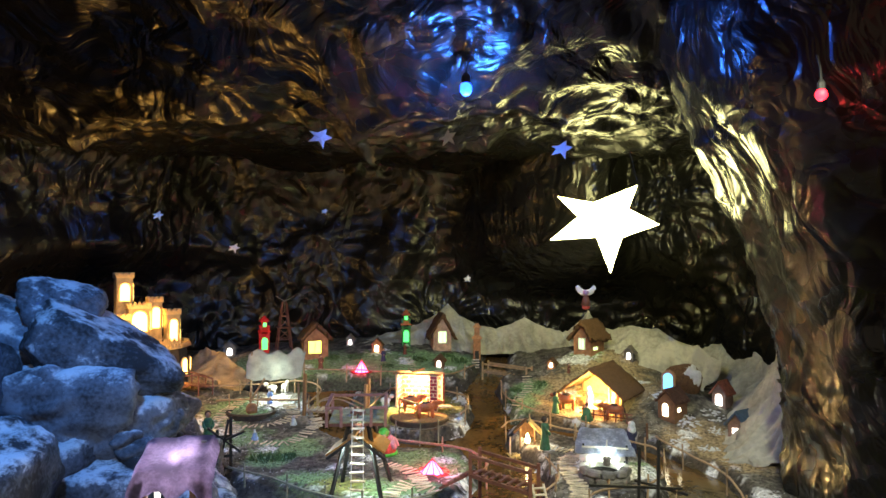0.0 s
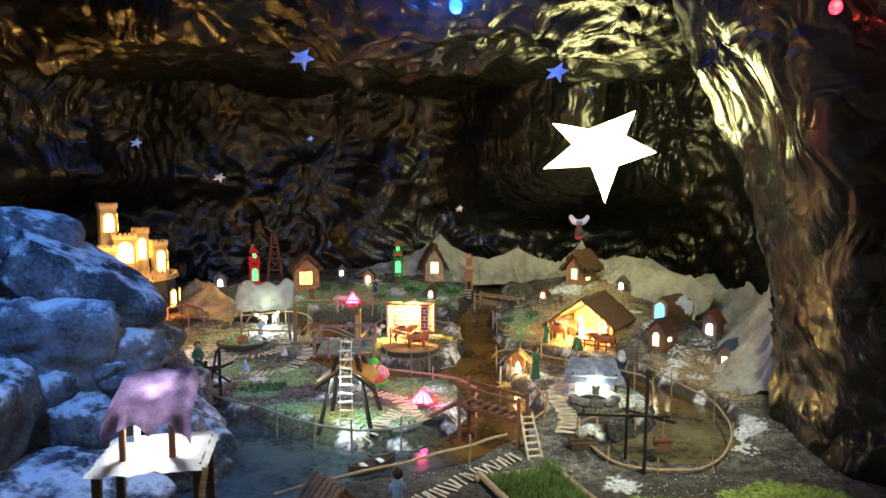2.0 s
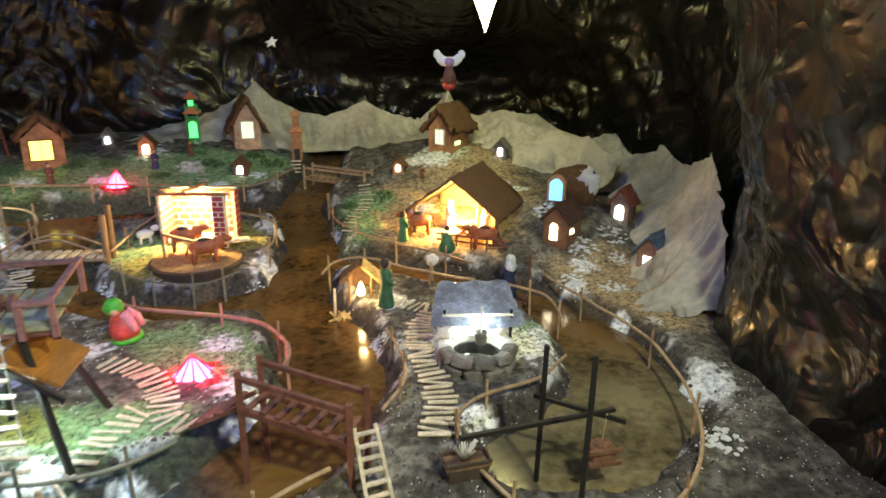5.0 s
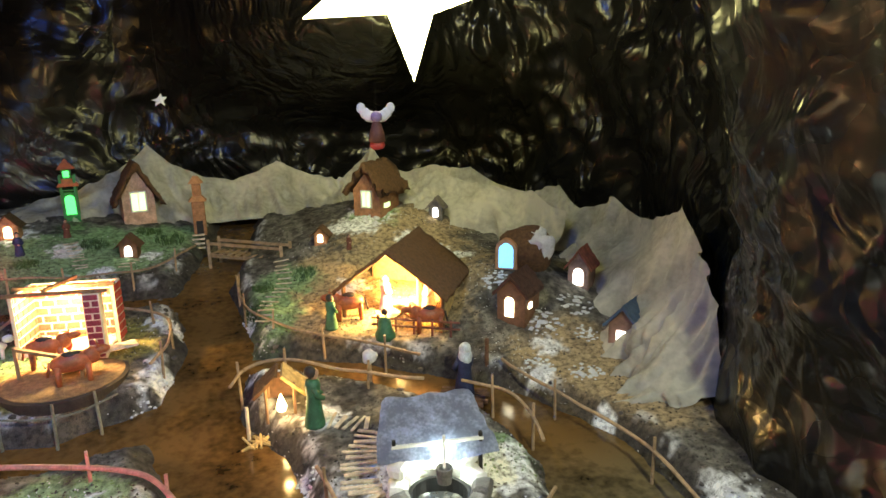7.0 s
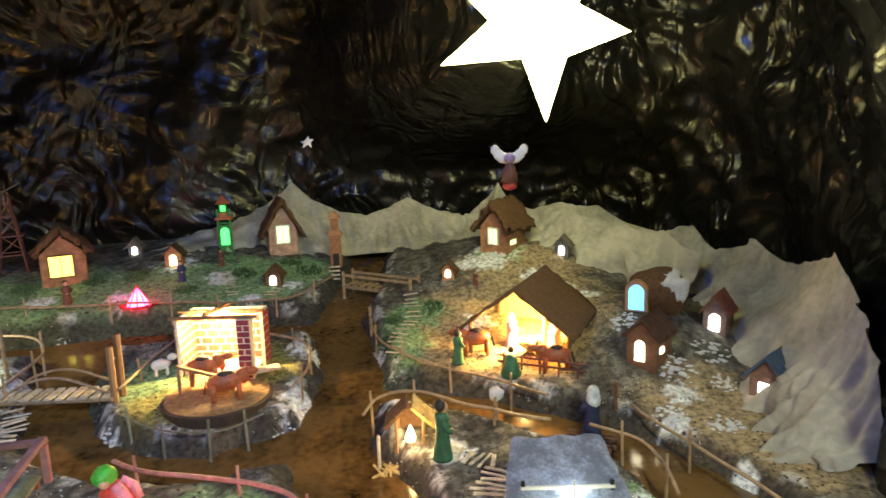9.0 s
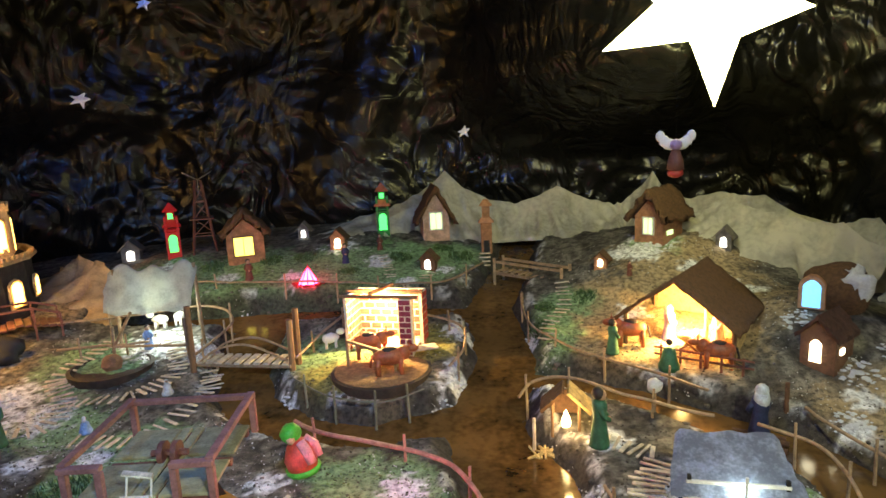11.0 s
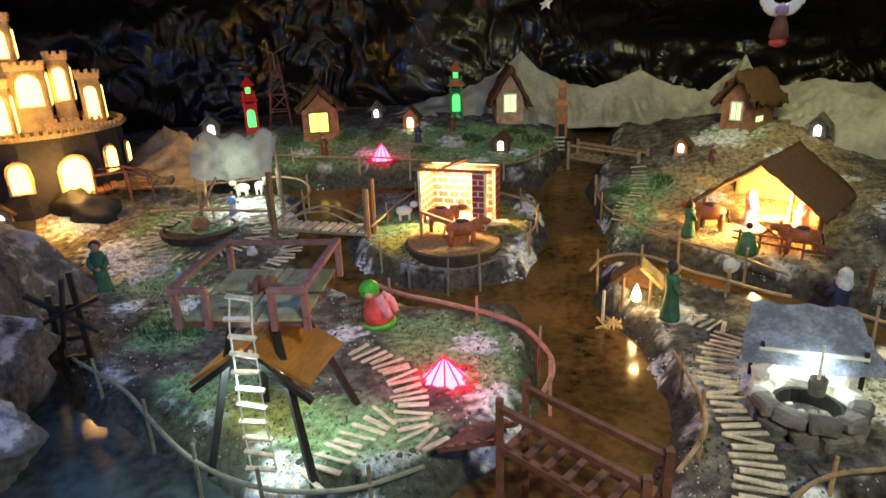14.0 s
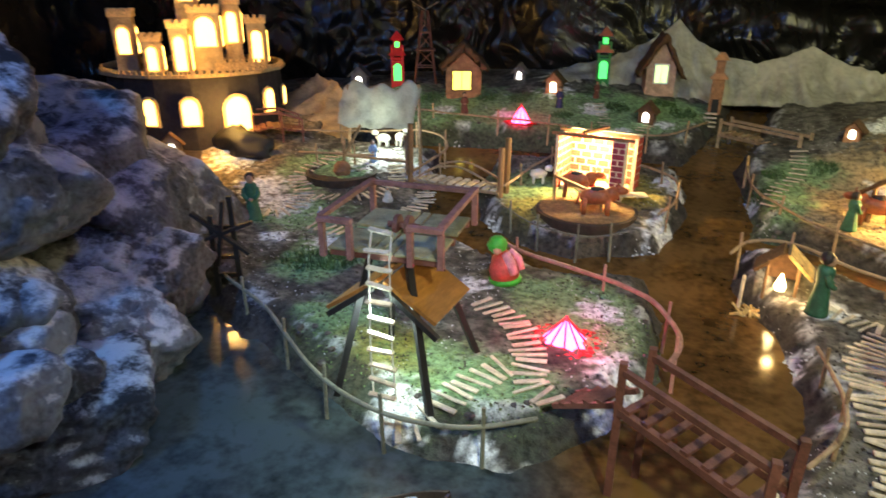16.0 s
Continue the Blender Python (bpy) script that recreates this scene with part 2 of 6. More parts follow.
def grid_mesh(name, xs, ys, height, mat, colour=None):
    """A sheet over a lattice of x and y, with an optional colour for each corner."""
    pts = [(x, y, height(x, y)) for y in ys for x in xs]
    w = len(xs)
    faces = [(j * w + i, j * w + i + 1, (j + 1) * w + i + 1, (j + 1) * w + i) for j in range(len(ys) - 1) for i in range(w - 1)]
    me = bpy.data.meshes.new(name)
    me.from_pydata(pts, [], faces)
    me.materials.append(mat)
    me.polygons.foreach_set("use_smooth", [True] * len(me.polygons))
    if colour:
        layer = me.color_attributes.new("soil", "FLOAT_COLOR", "POINT")
        layer.data.foreach_set("color", [c for p in pts for c in (*colour(*p), 1)])
    return new(name, me)


# ---- large structure ----
def zoned(m):
    """Lets the mesh's own ground colours tint the grain of a material."""
    t = m.node_tree
    at = t.nodes.new("ShaderNodeVertexColor")
    at.layer_name = "soil"
    mix = t.nodes.new("ShaderNodeMix")
    mix.data_type, mix.blend_type = "RGBA", "MULTIPLY"
    mix.inputs[0].default_value = 1.0
    ramp = next(n for n in t.nodes if n.type == "VALTORGB")
    ramp.color_ramp.elements[0].color, ramp.color_ramp.elements[1].color = (0.25, 0.25, 0.25, 1), (1.7, 1.7, 1.7, 1)
    t.links.new(at.outputs["Color"], mix.inputs[6])
    t.links.new(ramp.outputs[0], mix.inputs[7])
    t.links.new(mix.outputs[2], t.nodes["Principled BSDF"].inputs["Base Color"])
    return m


def blob(x, y, cx, cy, r, edge=0.35, freq=14, amp=0.45):
    """1 inside a ragged patch, 0 outside."""
    if abs(x - cx) > 2.2 * r or abs(y - cy) > 2.2 * r:
        return 0.0
    d = math.hypot(x - cx, y - cy) / r + amp * noise.noise((x * freq, y * freq, cx * 9 + cy)) + 0.3 * noise.noise((x * freq * 4, y * freq * 4, cx))
    return smooth(1 + edge / 2, 1 - edge / 2, d)


SNOW = [(-0.42, 2.75, 0.05), (-0.3, 2.87, 0.05), (0.14, 2.5, 0.06), (-0.1, 2.29, 0.055), (0.0, 2.3, 0.04), (0.31, 3.04, 0.05), (0.52, 3.06, 0.055), (0.43, 2.84, 0.05), (0.42, 3.36, 0.06), (-0.42, 3.32, 0.06),
        (-0.3, 3.22, 0.05), (0.14, 3.42, 0.07), (0.1, 3.28, 0.05), (0.13, 3.72, 0.06), (0.36, 3.7, 0.05), (1.16, 3.1, 0.06), (1.24, 3.2, 0.07), (1.44, 2.95, 0.05), (1.2, 2.86, 0.05), (1.14, 2.6, 0.06), (1.22, 2.45, 0.08),
        (1.0, 2.28, 0.06), (0.62, 1.97, 0.05), (1.28, 1.78, 0.07), (0.95, 1.6, 0.12), (0.7, 1.58, 0.06), (-0.8, 3.0, 0.06), (-1.25, 3.3, 0.1), (-1.4, 3.1, 0.08), (-1.5, 3.45, 0.1), (-0.75, 3.6, 0.1), (-0.95, 3.65, 0.12),
        (-0.6, 4.2, 0.05), (-0.25, 4.35, 0.06), (-0.9, 4.2, 0.05), (0.05, 4.3, 0.05), (-0.1, 4.15, 0.05), (0.95, 4.3, 0.1), (0.8, 4.2, 0.08), (0.7, 2.8, 0.14), (0.85, 2.7, 0.1), (0.6, 2.75, 0.08), (0.62, 2.4, 0.04), (-0.45, 4.5, 0.08), (-1.2, 4.3, 0.08), (-0.26, 2.36, 0.06), (-0.02, 2.24, 0.05), (-0.13, 2.2, 0.06), (0.03, 2.85, 0.06), (0.1, 2.62, 0.06), (1.12, 3.95, 0.1), (1.2, 3.85, 0.08), (1.05, 4.05, 0.09), (0.88, 4.16, 0.08), (0.75, 3.78, 0.06), (-1.1, 3.2, 0.1), (-1.2, 2.95, 0.08), (-0.95, 2.95, 0.05)]
GREEN = [(-0.75, 2.83, 0.1), (-0.1, 2.45, 0.12), (-0.5, 2.55, 0.14), (0.08, 2.75, 0.12), (-0.05, 2.85, 0.15), (-0.28, 2.45, 0.14), (-0.7, 3.0, 0.15), (-1.0, 3.15, 0.14), (-0.62, 3.62, 0.14), (-1.1, 3.5, 0.16), (-0.3, 3.55, 0.14),
         (0.45, 3.75, 0.11), (0.42, 3.6, 0.1), (0.55, 3.9, 0.1), (-0.8, 4.3, 0.2), (-0.45, 4.3, 0.2), (-0.1, 4.35, 0.22), (-1.2, 4.25, 0.2), (0.1, 4.5, 0.15), (-0.4, 4.15, 0.1), (-0.9, 4.08, 0.14), (0.88, 2.75, 0.08), (0.95, 4.25, 0.1), (-0.6, 4.12, 0.16), (-0.25, 4.15, 0.15)]
OLIVE = [(-0.38, 2.5, 0.1), (-0.3, 3.38, 0.1), (-0.05, 3.68, 0.12), (0.0, 3.6, 0.12)]
SANDY = [(0.72, 3.6, 0.22), (0.95, 3.75, 0.3), (0.65, 3.85, 0.14), (1.3, 3.1, 0.2), (1.35, 2.85, 0.16), (1.1, 3.0, 0.15), (-0.1, 3.4, 0.16), (-1.5, 4.05, 0.25), (-1.35, 4.3, 0.2), (-0.5, 4.2, 0.14), (1.05, 4.1, 0.25), (-1.75, 3.4, 0.35)]


def soil_colour(x, y, z):
    n = 0.5 + 0.5 * noise.noise((x * 9, y * 9, 2))
    c = Vector((0.04, 0.036, 0.032)).lerp(Vector((0.19, 0.18, 0.155)), smooth(0.25, 0.85, 0.6 * n + 0.4 * (0.5 + noise.noise((x * 33, y * 33, 5)))))
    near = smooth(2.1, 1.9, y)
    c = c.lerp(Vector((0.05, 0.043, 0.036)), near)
    for px, py, r in SANDY:
        c = c.lerp(Vector((0.36, 0.27, 0.15)), 0.85 * blob(x, y, px, py, r, 0.8))
    for px, py, r in GREEN:
        c = c.lerp(Vector((0.2, 0.33, 0.16)), 0.9 * blob(x, y, px, py, r, 0.6))
    for px, py, r in OLIVE:
        c = c.lerp(Vector((0.22, 0.2, 0.05)), 0.85 * blob(x, y, px, py, r, 0.6))
    if y < 2.1:
        c = c.lerp(Vector((0.5, 0.24, 0.08)), max(blob(x, y, 0.6, 1.76, 0.1, 0.2), blob(x, y, 0.72, 1.62, 0.14, 0.2), blob(x, y, 0.82, 1.78, 0.09, 0.2), blob(x, y, 0.95, 1.72, 0.12, 0.2), blob(x, y, 1.12, 1.74, 0.12, 0.2), blob(x, y, 1.3, 1.7, 0.12, 0.2)))
        c = c.lerp(Vector((0.26, 0.36, 0.07)), max(blob(x, y, 0.66, 1.79, 0.09, 0.15, 10, 0.25), blob(x, y, 0.73, 1.75, 0.09, 0.15, 10, 0.25), blob(x, y, 0.96, 1.86, 0.09, 0.15, 10, 0.25), blob(x, y, 1.07, 1.89, 0.1, 0.15, 10, 0.25), blob(x, y, 1.17, 1.9, 0.09, 0.15, 10, 0.25)))
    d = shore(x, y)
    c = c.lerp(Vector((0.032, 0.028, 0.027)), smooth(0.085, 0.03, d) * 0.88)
    rim = smooth(0.085, 0.065, d) * smooth(0.032, 0.042, d) * smooth(2.2, 2.4, y) * smooth(0.12, 0.3, noise.noise((x * 11, y * 11, 6)) + 0.4 * noise.noise((x * 47, y * 47, 1)))
    c = c.lerp(Vector((0.66, 0.68, 0.7)), 0.5 * rim)
    for px, py, r in SNOW:
        c = c.lerp(Vector((0.72, 0.74, 0.76)), 0.95 * blob(x, y, px, py, r * (0.55 if px > 1.0 and py > 2.5 else 0.85), 0.5, 42, 0.9))
    return c


def steps(a, b, n):
    return [a + (b - a) * i / n for i in range(n + 1)]


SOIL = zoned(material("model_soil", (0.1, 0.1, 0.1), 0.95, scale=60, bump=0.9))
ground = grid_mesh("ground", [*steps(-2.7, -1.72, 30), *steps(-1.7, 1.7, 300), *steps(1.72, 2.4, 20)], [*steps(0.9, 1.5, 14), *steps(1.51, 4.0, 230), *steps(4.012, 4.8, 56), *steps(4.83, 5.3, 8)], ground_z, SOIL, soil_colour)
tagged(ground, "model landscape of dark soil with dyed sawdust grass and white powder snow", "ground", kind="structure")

def water_colour(x, y, z):
    lake = smooth(0.12, -0.12, x + 0.5 * (y - 2.4)) * smooth(2.75, 2.55, y)
    pond = smooth(0.5, 0.6, x) * smooth(2.9, 2.5, y)
    c = Vector((0.1, 0.055, 0.018)).lerp(Vector((0.045, 0.06, 0.065)), lake).lerp(Vector((0.12, 0.1, 0.055)), pond)
    return c * (1 + 0.25 * noise.noise((x * 6, y * 6, 1)))


WATER = zoned(material("brown_varnished_water", (0.085, 0.05, 0.02), 0.14, vary=0.45, scale=5, bump=0.12, fine=9))
water = grid_mesh("water", steps(-1.6, 1.5, 60), steps(0.95, 4.9, 90), lambda x, y: water_level(y) + 0.0012 * noise.noise((x * 12, y * 12, 4)), WATER, water_colour)
tagged(water, "shiny brown model river and pond water", "water", kind="structure")

PLAN = bez([(-1.5, 0.6, 0), (-2.1, 2.0, 0), (-2.42, 3.0, 0), (-2.42, 4.1, 0), (-1.95, 4.8, 0), (-0.8, 5.06, 0), (0.5, 5.12, 0), (1.4, 5.06, 0), (1.95, 4.6, 0), (2.08, 3.9, 0), (1.8, 3.25, 0), (1.53, 2.8, 0), (1.36, 2.54, 0), (1.34, 2.3, 0), (1.36, 2.06, 0), (1.58, 1.87, 0), (1.95, 1.68, 0), (2.3, 1.4, 0), (2.6, 0.7, 0)], 52)


def pinches(s, t, count, span, seed):
    """Creases that radiate from the points where the film is tied: offsets for sheet coordinates s and t."""
    rng = np.random.RandomState(seed)
    out = np.zeros_like(s)
    for k in range(count):
        ps, pt = rng.uniform(span[0], span[1]), rng.uniform(span[2], span[3])
        ds, dt = s - ps, t - pt
        r = np.hypot(ds, dt)
        turn = np.arctan2(dt, ds)
        n, reach, size = rng.randint(9, 19), rng.uniform(0.14, 0.5), rng.uniform(0.5, 1.0)
        wave = 1 - 2 * np.abs(np.sin(n * turn / 2 + rng.uniform(0, 6.28) + 2.2 * np.sin(turn + k) + 0.7 * np.sin(r * 17 + 2 * turn + k)))
        out += size * 0.07 * np.minimum(r, reach) * np.exp(-r / reach) * wave + 0.05 * size * np.exp(-(r / 0.07) ** 2)
    return out


def crumple(x, y, z):
    """Loose hung film: long soft swags with a few sharp ridges."""
    q = Vector((x, y, z)) + noise.noise_vector((x * 1.1, y * 1.1, z * 1.1)) * 0.4
    big = noise.noise(q * 1.8)
    mid = 1 - 2 * abs(noise.noise(Vector((q.x * 3.6, q.y * 3.6, q.z * 2.6))))
    fine = 1 - 2 * abs(noise.noise(q * 9.0))
    return 0.1 * big + 0.012 * mid + 0.003 * fine


def sheet(name, pts, cols, rows, label):
    faces = [(j * cols + i, j * cols + i + 1, (j + 1) * cols + i + 1, (j + 1) * cols + i) for j in range(rows) for i in range(cols - 1)]
    me = bpy.data.meshes.new(name)
    me.from_pydata(pts, [], faces)
    me.materials.append(PLASTIC)
    me.polygons.foreach_set("use_smooth", [True] * len(me.polygons))
    return tagged(new(name, me), label, "plastic sheet", kind="structure")


def curtain():
    rows, cols = 150, len(PLAN)
    run = [0.0]
    for a, b in zip(PLAN, PLAN[1:]):
        run.append(run[-1] + (b - a).length)
    heights = steps(-0.15, 2.55, rows)
    s, t = np.meshgrid(np.array(run), np.array(heights))
    tied = pinches(s, t, 120, (0, run[-1], 0.25, 1.95), 5)
    pts = []
    for j, z in enumerate(heights):
        for i, p in enumerate(PLAN):
            a, b = PLAN[max(i - 1, 0)], PLAN[min(i + 1, cols - 1)]
            inward = Vector(((b - a).y, -(b - a).x, 0)).normalized()
            calm = 1 - 0.4 * smooth(1.0, 1.25, p.x) * smooth(3.4, 3.0, p.y)
            corner = math.exp(-((p.x - 1.85) ** 2 + (p.y - 4.7) ** 2) / 0.5)
            star = smooth(0.62, 1.12, z) * math.exp(-((p.x - 1.0) / 0.6) ** 2) * smooth(4.2, 4.7, p.y)
            hood = 0.45 * smooth(0.75, 1.05, z) * math.exp(-((p.x + 2.1) ** 2 + (p.y - 4.2) ** 2) / 0.5)
            lean = 0.36 * smooth(0.45, 1.7, z) * smooth(1.15, 1.3, p.x) * smooth(2.95, 2.6, p.y)
            bulge = lean + 1.02 * star + hood + 0.2 * corner * smooth(0.45, 1.2, z) + (0.3 * calm - 0.1) * smooth(1.15, 2.0, z)
            pts.append(Vector((p.x, p.y, z)) + inward * (calm * (crumple(p.x, p.y, z) + float(tied[j, i])) + 0.02 + bulge))
    return pts, cols, rows


sheet("wall_cave", *curtain(), "crumpled black plastic sheeting hung as cave walls")
nx, ny = 260, 200
xs, ys = steps(-2.8, 2.7, nx), steps(0.75, 5.2, ny)
s, t = np.meshgrid(np.array(xs), np.array(ys))
tied = pinches(s, t, 60, (-2.6, 2.2, 0.9, 4.8), 9)
sheet("ceiling", [Vector((x, y, 1.68 + 0.7 * max(0, 2.75 - y) + 0.07 * noise.noise((x * 1.2, y * 1.2, 8)) - 0.11 * smooth(2.68, 3.0, y) * smooth(4.4, 3.5, y) - 0.9 * crumple(x, y, 3.3) - 1.2 * float(tied[j, i]))) for j, y in enumerate(ys) for i, x in enumerate(xs)], nx + 1, ny, "crumpled black plastic sheeting hung as the cave roof")


# ---- helpers for things ----
def on(x, y, dz=0.0):
    return (x, y, max(ground_z(x, y), water_level(y)) + dz)


def facing(x, y, extra=0.0):
    """The turn by which a front along -y looks towards the visitor."""
    return math.degrees(math.atan2(0.2 - x, y - 1.4)) + extra


def lathe(bm, profile, at=(0, 0, 0), sides=12):
    rings = []
    for r, z in profile:
        rings.append([bm.verts.new((at[0] + r * math.cos(6.28319 * k / sides), at[1] + r * math.sin(6.28319 * k / sides), at[2] + z)) for k in range(sides)])
    for a, b in zip(rings, rings[1:]):
        for k in range(sides):
            bm.faces.new((a[k], a[(k + 1) % sides], b[(k + 1) % sides], b[k]))
    bm.faces.new(rings[0][::-1]), bm.faces.new(rings[-1])


def paint(bm, start, index):
    bm.faces.ensure_lookup_table()
    for i in range(start, len(bm.faces)):
        bm.faces[i].material_index = index


def glow(name, colour, power):
    return material(name, colour, 0.6, glow=colour, glow_power=power, vary=0.25, scale=25)


G_YELLOW = glow("yellow_window_glow", (1, 0.8, 0.1), 1.6)
G_WARM = glow("warm_window_glow", (1, 0.86, 0.55), 3.5)
G_WHITE = glow("white_window_glow", (1, 0.95, 0.85), 2.5)
G_GREEN = glow("green_window_glow", (0.08, 1, 0.15), 1.0)
G_PALEGREEN = glow("pale_green_window_glow", (0.6, 0.85, 0.35), 0.8)
G_BLUE = glow("blue_window_glow", (0.12, 0.5, 1), 1.2)
G_AMBER = glow("amber_window_glow", (1, 0.52, 0.09), 4.5)
G_PINK = glow("pink_fire_glow", (1, 0.05, 0.16), 8.0)
G_HOT = glow("fire_core_glow", (1, 0.75, 0.3), 14)
ROOFGREY = material("grey_slat", (0.2, 0.18, 0.16), 0.8)
ROOFRED = material("dull_red_tile", (0.3, 0.1, 0.07), 0.75)
ROOFBLUE = material("dark_blue_tile", (0.05, 0.09, 0.16), 0.5)
SHEET = material("grey_blue_cloth", (0.4, 0.45, 0.6), 0.85, vary=0.4, scale=25, bump=0.5)
MAUVE = material("mauve_cloth", (0.33, 0.26, 0.36), 0.85, vary=0.3, scale=25, bump=0.4)
PALECLOTH = material("pale_grey_cloth", (0.5, 0.52, 0.48), 0.85, vary=0.2, scale=25, bump=0.4)
PLY = material("varnished_plywood", (0.42, 0.18, 0.04), 0.35, vary=0.3, scale=30, stretch=(1, 0.2, 1))
OLIVEPLANK = material("olive_plank", (0.27, 0.26, 0.15), 0.8, scale=40)
SKIN = material("statue_flesh_paint", (0.5, 0.3, 0.2), 0.6)
HAIR = material("statue_dark_paint", (0.03, 0.022, 0.02), 0.6)
ROBES = {"green": material("green_robe_paint", (0.04, 0.15, 0.08), 0.6), "blue": material("navy_robe_paint", (0.025, 0.035, 0.1), 0.7), "red": material("red_robe_paint", (0.5, 0.06, 0.05), 0.5), "pink": material("pink_robe_paint", (0.75, 0.3, 0.38), 0.5),
         "white": material("pale_robe_paint", (0.6, 0.66, 0.72), 0.7), "brown": material("brown_robe_paint", (0.16, 0.06, 0.04), 0.7), "lightblue": material("light_blue_paint", (0.25, 0.4, 0.75), 0.6), "lime": material("bright_green_paint", (0.06, 0.4, 0.04), 0.5), "violet": material("violet_robe_paint", (0.4, 0.28, 0.5), 0.6)}
COW = material("red_brown_toy_paint", (0.42, 0.12, 0.05), 0.45, scale=20)
CREAM = material("cream_trim", (0.6, 0.42, 0.2), 0.85, vary=0.35, scale=120, bump=0.8)
BRICKRED = material("red_brick_paint", (0.5, 0.07, 0.05), 0.6, vary=0.3, scale=60)
BRICKPURPLE = material("purple_brick_paint", (0.25, 0.035, 0.07), 0.6, vary=0.3, scale=60)
MORTAR = material("white_mortar", (0.75, 0.68, 0.55), 0.8, vary=0.15)
SNOWM = material("white_powder_snow", (0.75, 0.77, 0.8), 0.95, vary=0.12, scale=120, bump=0.9)
FOLIAGE = material("moss_tuft", (0.06, 0.12, 0.04), 0.8, vary=0.5, scale=50)


# ---- houses ----
def arch(bm, x, z, w, h, y, depth, pointed=False):
    """A low plate with an arched top, its back on y and its face depth in front."""
    n = 7
    rim = [(x - w / 2, z), (x + w / 2, z)]
    for k in range(n + 1):
        a = math.pi * k / n
        up = w / 2 * math.sin(a) if not pointed else w / 2 * (1 - abs(1 - 2 * k / n))
        rim.append((x + w / 2 * math.cos(a), z + h - w / 2 + up))
    front = [bm.verts.new((px, y - depth, pz)) for px, pz in rim]
    back = [bm.verts.new((px, y, pz)) for px, pz in rim]
    bm.faces.new(front), bm.faces.new(back[::-1])
    for i in range(len(rim)):
        j = (i + 1) % len(rim)
        bm.faces.new((front[j], front[i], back[i], back[j]))


def gable_body(w, d, hw, hr, rough=0.002):
    bm = B()
    ring = [(-w / 2, 0), (w / 2, 0), (w / 2, hw), (0, hw + hr), (-w / 2, hw)]
    f = [bm.verts.new((x, -d / 2, z - (0.03 if z == 0 else 0))) for x, z in ring]
    b = [bm.verts.new((x, d / 2, z - (0.03 if z == 0 else 0))) for x, z in ring]
    bm.faces.new(f), bm.faces.new(b[::-1])
    for i in range(5):
        j = (i + 1) % 5
        bm.faces.new((f[j], f[i], b[i], b[j]))
    bmesh.ops.subdivide_edges(bm, edges=bm.edges[:], cuts=4, use_grid_fill=True)
    for v in bm.verts:
        v.co += noise.noise_vector(v.co * 60) * rough
    return bm


def roof_slope(w, d, hw, hr, side, over, thick, shaggy, courses=0):
    """One side of a pitched roof; shaggy thatch or courses of tiles."""
    bm = B()
    run = w / 2 + over
    drop = hr * over / (w / 2)
    nx, ny = 8, 10
    for layer in (0, 1):
        for i in range(nx + 1):
            for j in range(ny + 1):
                u, v = i / nx, j / ny
                x = side * run * u
                z = hw + hr + thick * 0.3 - (hr + drop) * u + layer * thick * (1 - 0.3 * u)
                if courses:
                    z += layer * thick * 0.5 * (1 - (u * courses) % 1)
                p = Vector((x, (d / 2 + over) * (2 * v - 1), z))
                p += noise.noise_vector(p * 70) * shaggy * (1.6 if i == nx or j in (0, ny) else 0.7)
                bm.verts.new(p)
    bm.verts.ensure_lookup_table()
    n, w2 = (nx + 1) * (ny + 1), ny + 1
    at = lambda l, i, j: bm.verts[l * n + i * w2 + j]
    for i in range(nx):
        for j in range(ny):
            bm.faces.new((at(1, i, j), at(1, i + 1, j), at(1, i + 1, j + 1), at(1, i, j + 1)))
            bm.faces.new((at(0, i, j), at(0, i, j + 1), at(0, i + 1, j + 1), at(0, i + 1, j)))
    for i in range(nx):
        for j in (0, ny):
            bm.faces.new((at(0, i, j), at(0, i + 1, j), at(1, i + 1, j), at(1, i, j)))
    for j in range(ny):
        for i in (0, nx):
            bm.faces.new((at(0, i, j), at(0, i, j + 1), at(1, i, j + 1), at(1, i, j)))
    return bm


def house(name, label, at, turn, w, d, hw, hr, wall, roof, window, glow_mat, over=0.012, thick=0.008, shaggy=0.002, courses=0, frame_mat=None, side_window=None, group="", square=False):
    """window: middle x, sill height, width, height on the front."""
    h = thing(name, at, label, "model house", turn, group)
    body = part("wall", gable_body(w, d, hw, hr), wall, h)
    for side in (-1, 1):
        part("roof_slope", roof_slope(w, d, hw, hr, side, over, thick, shaggy, courses), roof, h, smooth=not courses)
    x, z, ww, wh = window
    bm = B()
    if square:
        box(bm, (ww, 0.004, wh), Matrix.Translation((x, -d / 2 - 0.002, z + wh / 2)))
    else:
        arch(bm, x, z, ww, wh, -d / 2 + 0.001, 0.005)
    win = part("window", bm, glow_mat, h, "lit window")
    if frame_mat:
        bm = B()
        t = 0.006
        for sx in (-1, 1):
            box(bm, (t, 0.008, wh + t), Matrix.Translation((x + sx * (ww + t) / 2, -d / 2 - 0.004, z + wh / 2)))
        for sz in (0, 1):
            box(bm, (ww + 2 * t, 0.008, t), Matrix.Translation((x, -d / 2 - 0.0045, z + sz * wh)))
        box(bm, (t * 0.5, 0.008, wh), Matrix.Translation((x, -d / 2 - 0.003, z + wh / 2)))
        part("window_frame", bm, frame_mat, win)
    if side_window:
        sy, sz, sw, sh, side = side_window
        bm = B()
        box(bm, (0.004, sw, sh), Matrix.Translation((side * (w / 2 + 0.002), sy, sz + sh / 2)))
        part("side_window", bm, glow_mat, h, "lit side window")
    return h


